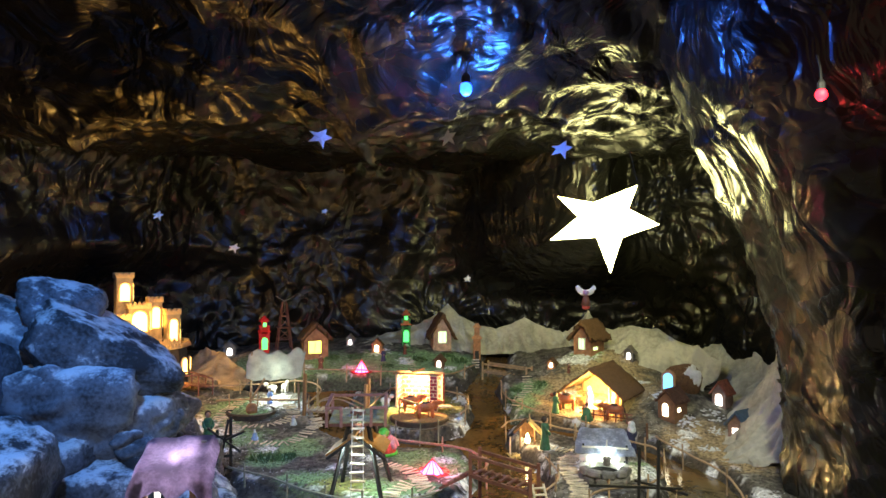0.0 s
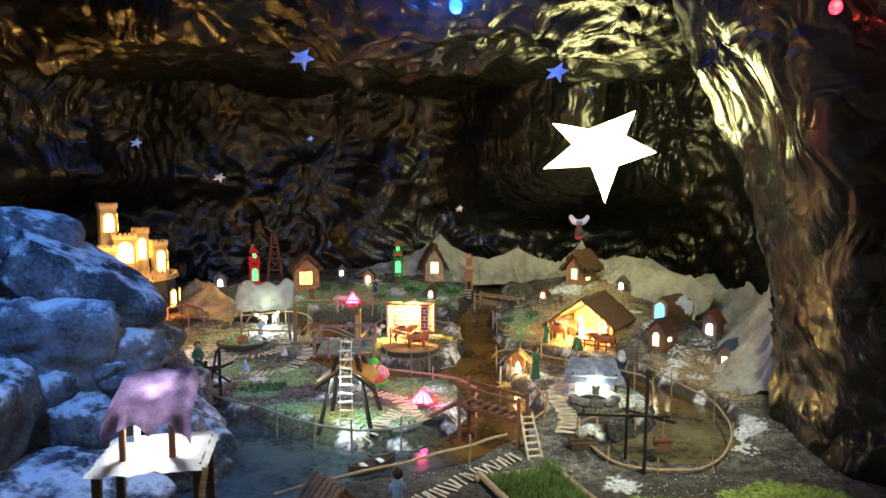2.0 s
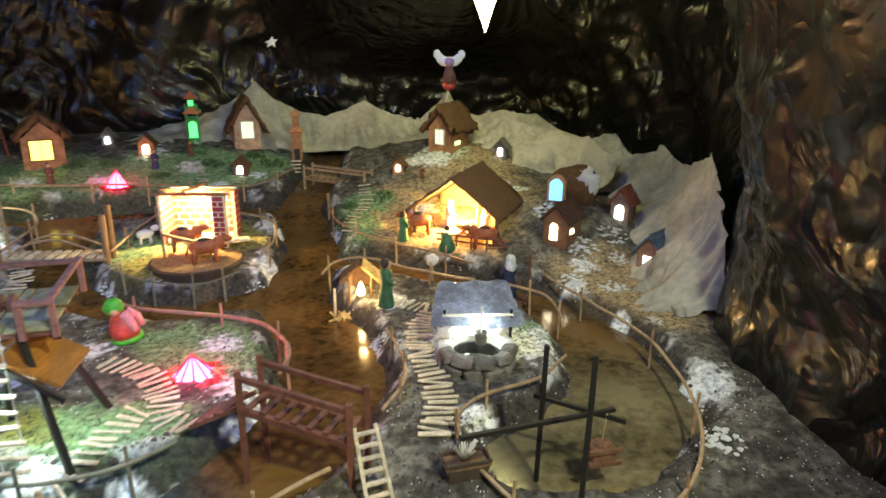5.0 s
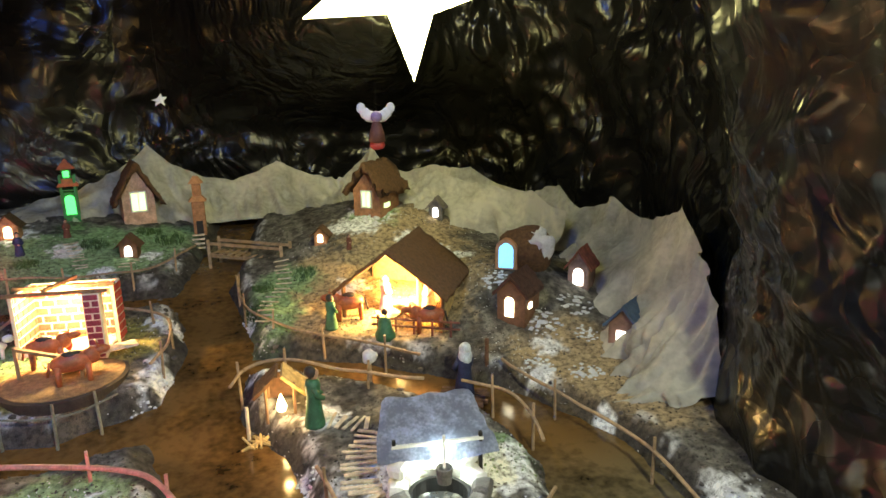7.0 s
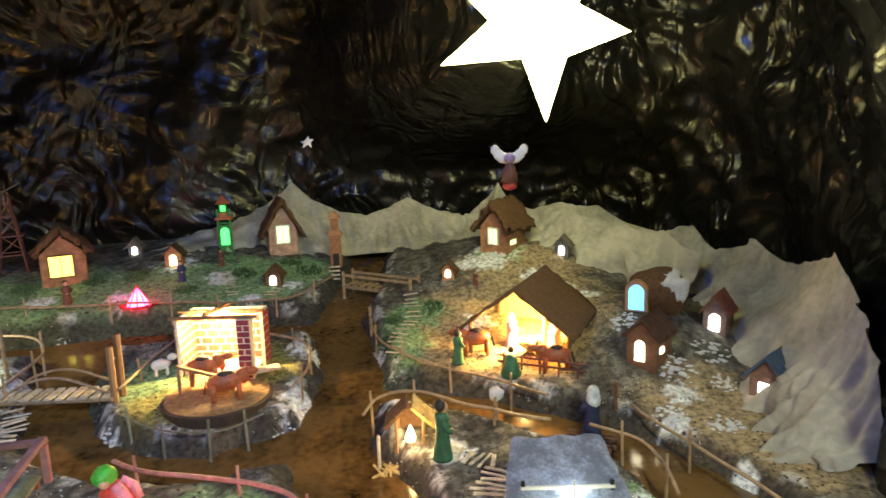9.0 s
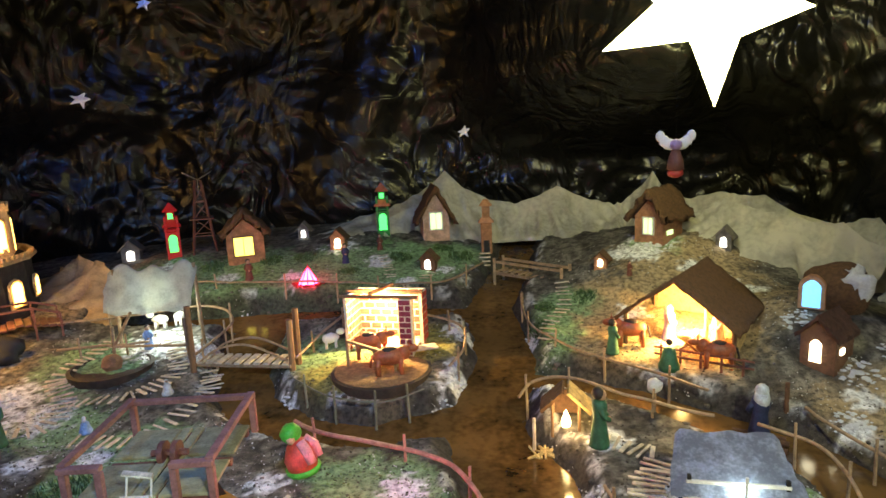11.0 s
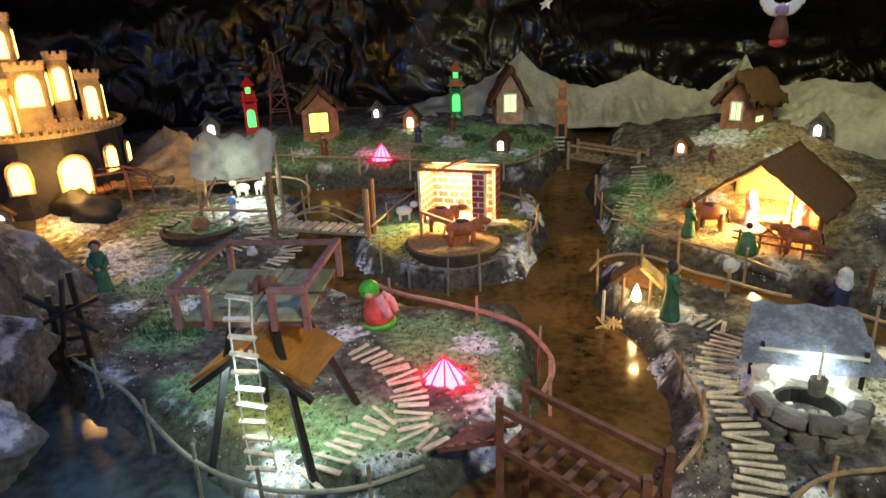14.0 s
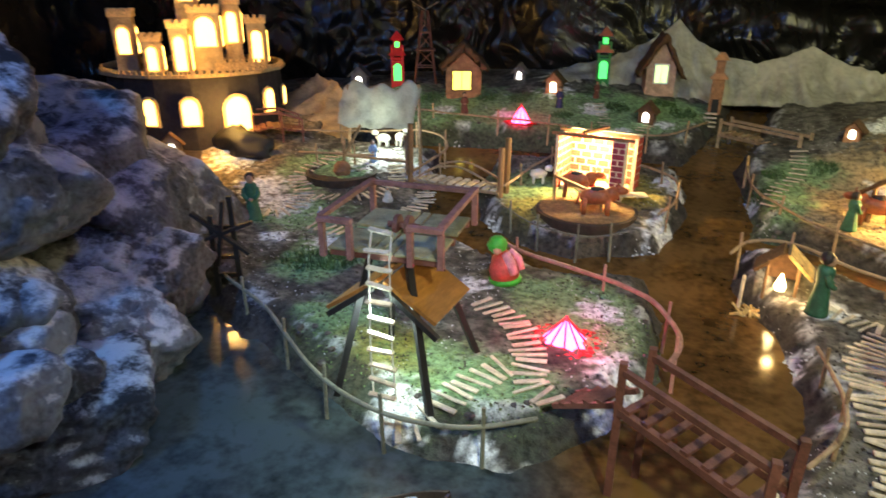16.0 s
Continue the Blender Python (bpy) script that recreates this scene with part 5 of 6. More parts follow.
# ---- canopy, pit, well ----
def drape(name_mat, corners, sag, parent, name, label, edge=0.0, seed=0):
    """A cloth between four corners, sagging and crumpled, with a hanging hem."""
    bm = B()
    n = 18
    a, b, c, d = (Vector(p) for p in corners)
    rows = []
    for j in range(n + 1):
        row = []
        for i in range(n + 1):
            u, v = i / n, j / n
            p = (a * (1 - u) + b * u) * (1 - v) + (d * (1 - u) + c * u) * v
            p.z -= sag * math.sin(math.pi * u) * (0.4 + 0.6 * math.sin(math.pi * v)) - 0.25 * sag * math.cos(u * 19 + 3 * v) * (0.3 + v)
            p += noise.noise_vector(p * 18 + Vector((seed, 0, 0))) * 0.008 + noise.noise_vector(p * 50) * 0.003
            if edge and i in (0, n) or edge and j == 0:
                p.z -= edge * (0.6 + 0.8 * abs(noise.noise(p * 30)))
            row.append(bm.verts.new(p))
        rows.append(row)
    for j in range(n):
        for i in range(n):
            bm.faces.new((rows[j][i], rows[j][i + 1], rows[j + 1][i + 1], rows[j + 1][i]))
    bmesh.ops.solidify(bm, geom=bm.faces[:], thickness=0.002)
    return part(name, bm, name_mat, parent, label, True)


h = thing("canopy", (-0.93, 3.66, land(-0.93, 3.66)), "pale cloth canopy on four stick posts", "canopy")
for x, y, hh in ((-0.16, 0.0, 0.28), (0.15, 0.0, 0.295), (-0.13, -0.1, 0.1), (0.15, -0.12, 0.13)):
    bm = B()
    stick(bm, (x, y, -0.04), (x * 0.95, y, hh), 0.006)
    part("post", bm, TWIG, h)
drape(PALECLOTH, ((-0.17, -0.07, 0.15), (0.15, -0.07, 0.165), (0.155, 0.0, 0.305), (-0.175, 0.0, 0.29)), 0.04, h, "cloth", "pale grey sagging cloth", 0.012, 2)
for a, b in (((-0.13, -0.1, 0.03), (0.15, -0.12, 0.035)), ((-0.13, -0.1, 0.02), (-0.05, -0.1, 0.15))):
    bm = B()
    stick(bm, a, b, 0.005)
    part("rail", bm, TWIG, h)

h = thing("round_pit", (-1.03, 3.49, land(-1.03, 3.49) - 0.004), "round dark bark-rimmed pit with a small brown mound", "pit")
bm = B()
lathe(bm, [(0.125, -0.03), (0.135, 0.015), (0.122, 0.018), (0.112, 0.004), (0.02, -0.002)], sides=36)
part("rim", bm, DARKWOOD, h)
bm = B()
ball(bm, (0, 0.01, 0.018), 0.034, (1, 1, 1.1), 2, 0.4, 3)
part("mound", bm, CLAY, h)

WX, WY = 0.68, 2.62
h = thing("well", (WX, WY, land(WX, WY)), "round stone well with a hanging bucket", "well", -3)
random.seed(8)
for r in range(3):
    n = 10
    for k in range(n):
        a = 6.28319 * (k + 0.5 * (r % 2)) / n
        if r == 2 and math.sin(a) < 0.1:
            continue
        bm = B()
        box(bm, (0.056 * random.uniform(0.8, 1.1), 0.038, 0.03 * random.uniform(0.85, 1.1)), Matrix(), 0.006)
        bmesh.ops.subdivide_edges(bm, edges=bm.edges[:], cuts=1, use_grid_fill=True)
        for v in bm.verts:
            v.co += noise.noise_vector(v.co * 45 + Vector((k, r, 0))) * 0.005
        bm.transform(pose(0.082 * math.cos(a), 0.082 * math.sin(a), 0.012 + 0.029 * r, random.uniform(-10, 10), random.uniform(-10, 10), math.degrees(a) + 90 + random.uniform(-9, 9)))
        part("stone", bm, STONE if math.sin(a) < 0.3 else WHITE, h)
bm = B()
lathe(bm, [(0.062, 0.0), (0.064, 0.03), (0.055, 0.031), (0.053, -0.02), (0.0101, -0.021)], sides=24)
part("shaft", bm, BLACK, h, "black well shaft")
bm = B()
lathe(bm, [(0.014, 0.0), (0.017, 0.032), (0.015, 0.033), (0.012, 0.006)], (0.01, 0.0, 0.055), 12)
part("bucket", bm, STONE, h, "grey pail")
bm = B()
tube(bm, [(0.01, 0, 0.086), (0.01, 0, 0.155)], 0.003)
part("rope", bm, WHITE, h)
h = thing("well_shelter", (0.7, 2.72, land(0.7, 2.72)), "grey-blue cloth roof on black posts over the well", "shelter", -9)
for x, y in ((-0.085, -0.05), (0.09, -0.05), (-0.085, 0.05), (0.09, 0.05)):
    bm = B()
    beam(bm, (x, y, -0.03), (x, y, 0.125), 0.007)
    part("post", bm, BLACK, h)
bm = B()
beam(bm, (-0.09, -0.052, 0.112), (0.095, -0.052, 0.112), 0.006)
part("crossbar", bm, WHITE, h)
drape(SHEET, ((-0.12, -0.07, 0.1), (0.125, -0.07, 0.095), (0.1, 0.055, 0.165), (-0.1, 0.055, 0.165)), 0.004, h, "roof_cloth", "stiff grey-blue cloth", 0.012, 5)

# the fishing crane over the pond
h = thing("crane", (0.7, 2.12, 0.0), "black stick crane with a long arm over the pond", "crane")
for (x, y), hh in (((0.0, 0.1), 0.29), ((0.005, -0.09), 0.365)):
    bm = B()
    beam(bm, (x, y, -0.045), (x + 0.008, y + 0.01, hh), 0.0085)
    part("post", bm, BLACK, h)
for a, b in (((-0.195, -0.03, 0.205), (0.135, 0.06, 0.165)), ((0.0, 0.14, 0.165), (0.145, 0.03, 0.155))):
    bm = B()
    beam(bm, a, b, 0.008)
    part("arm", bm, BLACK, h)
bm = B()
stick(bm, (0.115, 0.05, 0.165), (0.11, 0.05, 0.1), 0.0015)
part("line", bm, TWIG, h)
bm = B()
box(bm, (0.05, 0.04, 0.035), Matrix.Translation((0.11, 0.05, 0.08)), 0.003)
for z in (0.066, 0.094):
    beam(bm, (0.076, 0.03, z), (0.144, 0.03, z), 0.008)
ball(bm, (0.11, 0.05, 0.098), 0.02, (1, 0.8, 0.5), 2, 0.3)
part("basket", bm, BROWN, h, "brown hanging basket")


# ---- boats ----
def boat(x, y, turn, length, width, height, label, dz=0.0):
    h = thing("boat", (x, y, water_level(y) + dz), label, "boat", turn, "toy boats")
    bm = B()
    n = 10
    outer, inner = [], []
    for i in range(n + 1):
        u = 2 * i / n - 1
        w = width / 2 * (1 - abs(u) ** 2.5) + 0.004
        lift = height * 0.35 * u * u
        outer.append([bm.verts.new((u * length / 2, s * w * k, z + lift)) for s, k, z in ((-1, 1, height), (-1, 0.7, 0.0), (1, 0.7, 0.0), (1, 1, height))])
        inner.append([bm.verts.new((u * length / 2 * 0.95, s * (w - 0.003) * k, z + lift)) for s, k, z in ((-1, 1, height), (-1, 0.65, 0.006), (1, 0.65, 0.006), (1, 1, height))])
    for i in range(n):
        for k in range(3):
            bm.faces.new((outer[i][k], outer[i][k + 1], outer[i + 1][k + 1], outer[i + 1][k]))
            bm.faces.new((inner[i][k + 1], inner[i][k], inner[i + 1][k], inner[i + 1][k + 1]))
        for k in (0, 3):
            bm.faces.new((outer[i][k], outer[i + 1][k], inner[i + 1][k], inner[i][k]))
    for r in (0, n):
        bm.faces.new(outer[r])
        bm.faces.new(inner[r])
    part("hull", bm, DARKWOOD, h)
    for u in (-0.18, 0.18):
        bm = B()
        box(bm, (0.018, width * 0.95, 0.004), Matrix.Translation((u * length, 0, height * 0.85)))
        part("thwart", bm, WHITE, h, "white cross seat")


boat(-0.165, 2.14, 38, 0.18, 0.05, 0.032, "dark wooden rowing boat with white seats")
h = thing("punt", on(0.545, 2.2, -0.002), "dark square-ended wooden punt with a white sprig", "boat", 4)
bm = B()
for sx in (-1, 1):
    beam(bm, (sx * 0.032, 0, 0.0), (sx * 0.045, 0, 0.04), 0.045, 0.005)
for sy in (-1, 1):
    box(bm, (0.078, 0.005, 0.04), Matrix.Translation((0, sy * 0.022, 0.02)))
box(bm, (0.07, 0.042, 0.005), Matrix.Translation((0, 0, 0.004)))
part("hull", bm, DARKWOOD, h)
bm = B()
box(bm, (0.09, 0.05, 0.004), Matrix.Translation((0, 0.0, 0.03)))
part("deck", bm, WOOD, h)
bm = B()
random.seed(5)
for k in range(16):
    a = random.uniform(0, 6.28)
    stick(bm, (0, 0.005, 0.03), (0.022 * math.cos(a), 0.005 + 0.018 * math.sin(a), 0.05 + random.uniform(0, 0.03)), 0.003, 0.0015, 4)
part("sprig", bm, WHITE, h, "white powdered sprig")

# ---- grass tray ----
TRAY = [(0.19, 1.98), (0.42, 2.05), (0.505, 1.82), (0.28, 1.755)]
tcx, tcy = 0.35, 1.9
h = thing("grass_tray", (tcx, tcy, land(tcx, tcy)), "bed of real grass framed with round wooden sticks", "planter")
for k in range(4):
    a, b = TRAY[k], TRAY[(k + 1) % 4]
    bm = B()
    ext = 0.02
    d = (Vector(b) - Vector(a)).normalized() * ext
    stick(bm, (a[0] - tcx - d.x, a[1] - tcy - d.y, 0.013 + 0.006 * (k % 2)), (b[0] - tcx + d.x, b[1] - tcy + d.y, 0.013 + 0.006 * (k % 2)), 0.011, 0.01, 9)
    part("border_stick", bm, TWIG, h)
bm = B()
bl = bm.verts
random.seed(9)
for k in range(2600):
    u, v = random.uniform(0.04, 0.96), random.uniform(0.04, 0.96)
    p = [(TRAY[0][i] * (1 - u) + TRAY[1][i] * u) * (1 - v) + (TRAY[3][i] * (1 - u) + TRAY[2][i] * u) * v - (tcx, tcy)[i] for i in (0, 1)]
    a, lean, hh = random.uniform(0, 6.28), random.uniform(0.004, 0.02), random.uniform(0.015, 0.045)
    if u > 0.75 and v < 0.35:
        hh *= 1.6
    dx, dy = 0.0011 * math.cos(a), 0.0011 * math.sin(a)
    tip = bl.new((p[0] - dy * lean * 900, p[1] + dx * lean * 900, hh))
    mid = (p[0] - dy * lean * 300, p[1] + dx * lean * 300, hh * 0.6)
    bm.faces.new((bl.new((p[0] - dx, p[1] - dy, -0.005)), bl.new((p[0] + dx, p[1] + dy, -0.005)), bl.new((mid[0] + dx, mid[1] + dy, mid[2])), tip, bl.new((mid[0] - dx, mid[1] - dy, mid[2]))))
tagged(part("grass", bm, GRASS, h, "fresh green grass blades"), kind="stuff")

for x, y, hh in ((0.4, 1.655, 0.1), (0.885, 1.72, 0.065)):
    h = thing("torch_stake", on(x, y, -0.005), "dark wooden stake with a flat round cap", "stake", group="capped stakes")
    bm = B()
    stick(bm, (0, 0, -0.02), (0, 0, hh), 0.007, 0.0065)
    part("shaft", bm, BROWN, h)
    bm = B()
    lathe(bm, [(0.013, hh - 0.004), (0.017, hh + 0.002), (0.012, hh + 0.007)], sides=10)
    part("cap", bm, BROWN, h)
bm = B()
ball(bm, on(0.745, 1.83, 0.008), 0.019, (1.2, 0.9, 0.7), 2, 0.3, 2)
tagged(part("pebble", bm, WHITE, smooth=True), "smooth pale pebble on the green sawdust", "stone")

# ---- near stall on its slab ----
h = thing("stall", (-0.555, 1.435, 0.0), "market stall with a mauve cloth roof and white-clothed table", "stall", 12)
TZ = 0.355
bm = B()
n = 14
lay = []
for j in range(n + 1):
    row = []
    for i in range(n + 1):
        u, v = 2 * i / n - 1, 2 * j / n - 1
        q = Vector((u * 0.118, v * 0.1, TZ + 0.0015 * noise.noise((u * 4, v * 4, 2))))
        if abs(u) > 0.99 or abs(v) > 0.99:
            q.z -= 0.016 + 0.012 * noise.noise((u * 5, v * 5, 9))
        row.append(bm.verts.new(q))
    lay.append(row)
for j in range(n):
    for i in range(n):
        bm.faces.new((lay[j][i], lay[j][i + 1], lay[j + 1][i + 1], lay[j + 1][i]))
bmesh.ops.solidify(bm, geom=bm.faces[:], thickness=0.002)
part("table_cloth", bm, WHITE, h, "white table cloth with a ragged hem", True)
bm = B()
box(bm, (0.215, 0.18, 0.012), Matrix.Translation((0, 0, TZ - 0.01)), 0.002)
part("table_board", bm, WOOD, h)
for x, y in ((-0.098, -0.08), (0.098, -0.08), (-0.098, 0.08), (0.098, 0.08)):
    bm = B()
    beam(bm, (x, y, -0.04), (x, y, TZ - 0.016), 0.018, 0.018, 0.002)
    part("leg", bm, DARKWOOD, h)
for x, y, top in ((-0.052, -0.06, 0.1), (0.045, -0.06, 0.1), (-0.05, 0.045, 0.15), (0.05, 0.05, 0.15)):
    bm = B()
    beam(bm, (x, y, TZ), (x, y, TZ + top), 0.012, 0.012, 0.001)
    part("post", bm, STICK if y > 0 else WOOD, h)
bm = B()
n = 20
lay = []
for j in range(n + 1):
    row = []
    for i in range(n + 1):
        u, v = 2 * i / n - 1, j / n
        q = Vector((u * (0.088 - 0.004 * v), -0.09 + 0.16 * v, TZ + 0.112 + 0.045 * v))
        q += noise.noise_vector((u * 3, v * 3, 1)) * 0.006 + noise.noise_vector((u * 8, v * 8, 4)) * 0.003
        drop = smooth(0.16, 0.0, v)
        q.z -= drop * (0.034 + 0.02 * math.sin(u * 7 + 1) * (1 - abs(u)) + 0.02 * u * u)
        q.y -= 0.012 * drop * math.sin(u * 11)
        if abs(u) > 0.85:
            q.z -= 0.03 * (abs(u) - 0.85) / 0.15
        row.append(bm.verts.new(q))
    lay.append(row)
for j in range(n):
    for i in range(n):
        bm.faces.new((lay[j][i], lay[j][i + 1], lay[j + 1][i + 1], lay[j + 1][i]))
bmesh.ops.solidify(bm, geom=bm.faces[:], thickness=0.002)
part("roof_cloth", bm, MAUVE, h, "mauve crumpled cloth roof with drooping hem", True)
bm = B()
for k in range(44):
    a = k * 0.5
    ball(bm, (0.112 + 0.004 * math.cos(a), -0.098 + 0.004 * math.sin(a), TZ - 0.012 - 0.0085 * k), 0.008, (1, 1, 0.7), 1)
part("twisted_cord", bm, STICK, h, "pale twisted cord")

# ---- the dark paddle mill ----
h = thing("paddle_mill", (-0.885, 2.66, ground_z(-0.885, 2.66)), "black wooden paddle wheel on two posts", "mill", 25)
for sx in (-1, 1):
    bm = B()
    beam(bm, (sx * 0.03, 0, -0.06), (sx * 0.026, 0, 0.24 if sx > 0 else 0.19), 0.012)
    part("post", bm, BLACK, h)
for z in (0.03, 0.08, 0.16):
    bm = B()
    beam(bm, (-0.035, 0, z), (0.035, 0, z), 0.01)
    part("crossbar", bm, BLACK, h)
for k in range(6):
    a = k * 1.0472 + 0.35
    bm = B()
    beam(bm, (0.0, -0.02, 0.15), (0.085 * math.cos(a), -0.02, 0.15 + 0.085 * math.sin(a)), 0.016, 0.008)
    part("paddle", bm, BLACK, h)


# ---- fires ----
def campfire(x, y, r, hh, label):
    h = thing("campfire", on(x, y, 0.002), label, "campfire", group="pink campfires")
    bm = B()
    n = 18
    top = bm.verts.new((0, 0, hh))
    ring = [bm.verts.new((r * (1 if k % 2 else 0.78) * math.cos(6.28319 * k / n), r * (1 if k % 2 else 0.78) * math.sin(6.28319 * k / n), 0)) for k in range(n)]
    for k in range(n):
        bm.faces.new((top, ring[k], ring[(k + 1) % n]))
    bm.faces.new(ring[::-1])
    part("pleated_cone", bm, G_PINK, h, "glowing pink pleated foil cone")
    for k in range(9):
        a = 6.28319 * k / 9
        bm = B()
        stick(bm, (r * 1.02 * math.cos(a), r * 1.02 * math.sin(a), 0.0), (-0.002 * math.cos(a), -0.002 * math.sin(a), hh + 0.005), 0.0022, 0.0016, 5)
        part("fire_stick", bm, REDP, h)
    # Red lumps stand in for the fire's red glow on the ground.
    bm = B()
    for k in range(46):
        a = 2.39996 * k
        d = r * (1.05 + 0.5 * (k / 46))
        ball(bm, (d * math.cos(a), d * math.sin(a), 0.0), 0.009, (1, 1, 0.6), 1, 0.6, k)
    tagged(part("ember_ring", bm, REDP, h, "red crumpled lumps standing in for the fire's glow ring"), kind="stuff")


campfire(-0.02, 2.69, 0.05, 0.055, "glowing pink pleated campfire in the sawdust field")
campfire(-0.52, 4.13, 0.045, 0.075, "glowing pink campfire on the back bank")
h = thing("fire_hut", on(0.43, 3.13, -0.002), "small straw lean-to with a glowing fire inside", "model hut", -8)
for sx in (-1, 1):
    bm = B()
    beam(bm, (sx * 0.006, 0.02, 0.105), (sx * 0.065, 0.02, 0.05), 0.09, 0.008)
    part("roof_slope", bm, STRAW if sx > 0 else THATCH, h)
    for y in (-0.02, 0.06):
        bm = B()
        stick(bm, (sx * 0.035, y, -0.02), (sx * 0.035, y, 0.085), 0.004)
        part("post", bm, WOOD, h)
bm = B()
box(bm, (0.075, 0.006, 0.09), Matrix.Translation((0, 0.064, 0.035)))
part("back_wall", bm, BROWN, h)
bm = B()
lathe(bm, [(0.01, 0), (0.013, 0.012), (0.007, 0.032), (0.001, 0.046)], (0, 0.005, 0), 8)
part("flame", bm, G_HOT, h, "glowing warm flame bulb")
h = thing("stick_pile", on(0.36, 3.09, 0.0), "small heap of pale lit sticks", "sticks")
random.seed(3)
for k in range(9):
    bm = B()
    a = random.uniform(0, 3.14)
    stick(bm, (-0.03 * math.cos(a) + random.uniform(-0.02, 0.03), -0.02 * math.sin(a), 0.002), (0.03 * math.cos(a) + random.uniform(-0.02, 0.03), 0.02 * math.sin(a), 0.01 + random.uniform(0, 0.01)), 0.003)
    part("twig", bm, STRAW, h)
bm = B()
stick(bm, on(0.345, 3.12, -0.01), on(0.345, 3.12, 0.09), 0.0045)
tagged(part("pale_post", bm, STICK), "short pale upright post by the lean-to", "post")
h = thing("snow_post", on(0.68, 3.2, 0), "thin post topped with white powder snow", "post")
bm = B()
stick(bm, (0, 0, -0.04), (0, 0, 0.06), 0.004)
part("shaft", bm, TWIG, h)
bm = B()
ball(bm, (0, 0, 0.075), 0.02, (1.1, 0.9, 1.1), 2, 0.6, 4)
part("snow_cap", bm, SNOWM, h, smooth=True)
h = thing("log_steps", on(0.93, 3.13, 0.0), "short brown log landing below the navy figurine", "steps", -30)
for k in range(5):
    bm = B()
    stick(bm, (-0.07, -0.045 + 0.022 * k, 0.004), (0.06 + 0.01 * (k % 2), -0.045 + 0.022 * k, 0.006), 0.008)
    part("log", bm, BROWN, h)
bm = B()
stick(bm, on(1.03, 3.2, -0.02), on(1.03, 3.2, 0.08), 0.006)
tagged(part("brown_post", bm, BROWN), "short brown post at the landing", "post")

# ---- rock cliff ----
cliff = thing("rock_cliff", (-1.3, 2.5, 0.0), "tall cliff of crumpled grey paper rock with white powder", "rock")


def powdered(m):
    """White powder caught on the faces of a rock that look up."""
    t = m.node_tree
    bsdf = t.nodes["Principled BSDF"]
    ramp = next(n for n in t.nodes if n.type == "VALTORGB")
    geo = t.nodes.new("ShaderNodeNewGeometry")
    sep = t.nodes.new("ShaderNodeSeparateXYZ")
    t.links.new(geo.outputs["Normal"], sep.inputs[0])
    co = t.nodes.new("ShaderNodeTexCoord")
    n1 = t.nodes.new("ShaderNodeTexNoise")
    n1.inputs["Scale"].default_value, n1.inputs["Detail"].default_value, n1.inputs["Roughness"].default_value = 9, 8, 0.75
    t.links.new(co.outputs["Object"], n1.inputs["Vector"])
    add = t.nodes.new("ShaderNodeMath")
    add.operation = "MULTIPLY_ADD"
    add.inputs[1].default_value = 0.22
    t.links.new(sep.outputs["Z"], add.inputs[0])
    t.links.new(n1.outputs["Fac"], add.inputs[2])
    span = t.nodes.new("ShaderNodeMapRange")
    span.inputs["From Min"].default_value, span.inputs["From Max"].default_value, span.inputs["To Max"].default_value = 0.64, 0.76, 0.75
    t.links.new(add.outputs[0], span.inputs[0])
    mix = t.nodes.new("ShaderNodeMix")
    mix.data_type = "RGBA"
    mix.inputs[7].default_value = (0.62, 0.66, 0.7, 1)
    t.links.new(span.outputs[0], mix.inputs[0])
    t.links.new(ramp.outputs[0], mix.inputs[6])
    t.links.new(mix.outputs[2], bsdf.inputs["Base Color"])
    return m


POWDERED = powdered(material("powdered_rock", (0.075, 0.085, 0.105), 0.88, vary=0.8, scale=9, bump=1.0, fine=9))


def boulder(x, y, z, r, squash, seed, level=5, faces=12, turn=0.0):
    """A blocky rock: a ball cut flat by a few planes, with worn arrises and a crumpled skin."""
    rng = random.Random(seed)
    planes = [(Vector((0, 0, 1)), rng.uniform(0.55, 0.7))]
    for k in range(faces):
        d = Vector((rng.gauss(0, 1), rng.gauss(0, 1), 0.55 * rng.gauss(0, 1))).normalized()
        planes.append((d, rng.uniform(0.55, 0.85)))
    bm = B()
    made = bmesh.ops.create_icosphere(bm, subdivisions=level, radius=1)
    off = Vector((seed * 3.1, seed * 1.7, seed))
    for v in made["verts"]:
        n = v.co.normalized()
        cuts = sorted([1.0] + [h / n.dot(d) for d, h in planes if n.dot(d) > 0.05])
        k = cuts[0] - 0.05 * math.exp(-(cuts[1] - cuts[0]) / 0.04 if len(cuts) > 1 else 0)
        k += 0.05 * noise.noise(n * 2.2 + off) + 0.1 * (0.4 - abs(noise.noise(n * 3.7 + off))) + 0.05 * (0.4 - abs(noise.noise(n * 9 + off))) + 0.014 * noise.noise(n * 30 + off)
        v.co = Vector((n.x * squash[0], n.y * squash[1], n.z * squash[2])) * (r * k * 1.3)
    bm.transform(Matrix.Translation((x + 1.3, y - 2.5, z)) @ Matrix.Rotation(turn + rng.uniform(-0.2, 0.2), 4, "Y") @ Matrix.Rotation(rng.uniform(-0.25, 0.25), 4, "X"))
    part("boulder", bm, POWDERED, cliff, smooth=True)


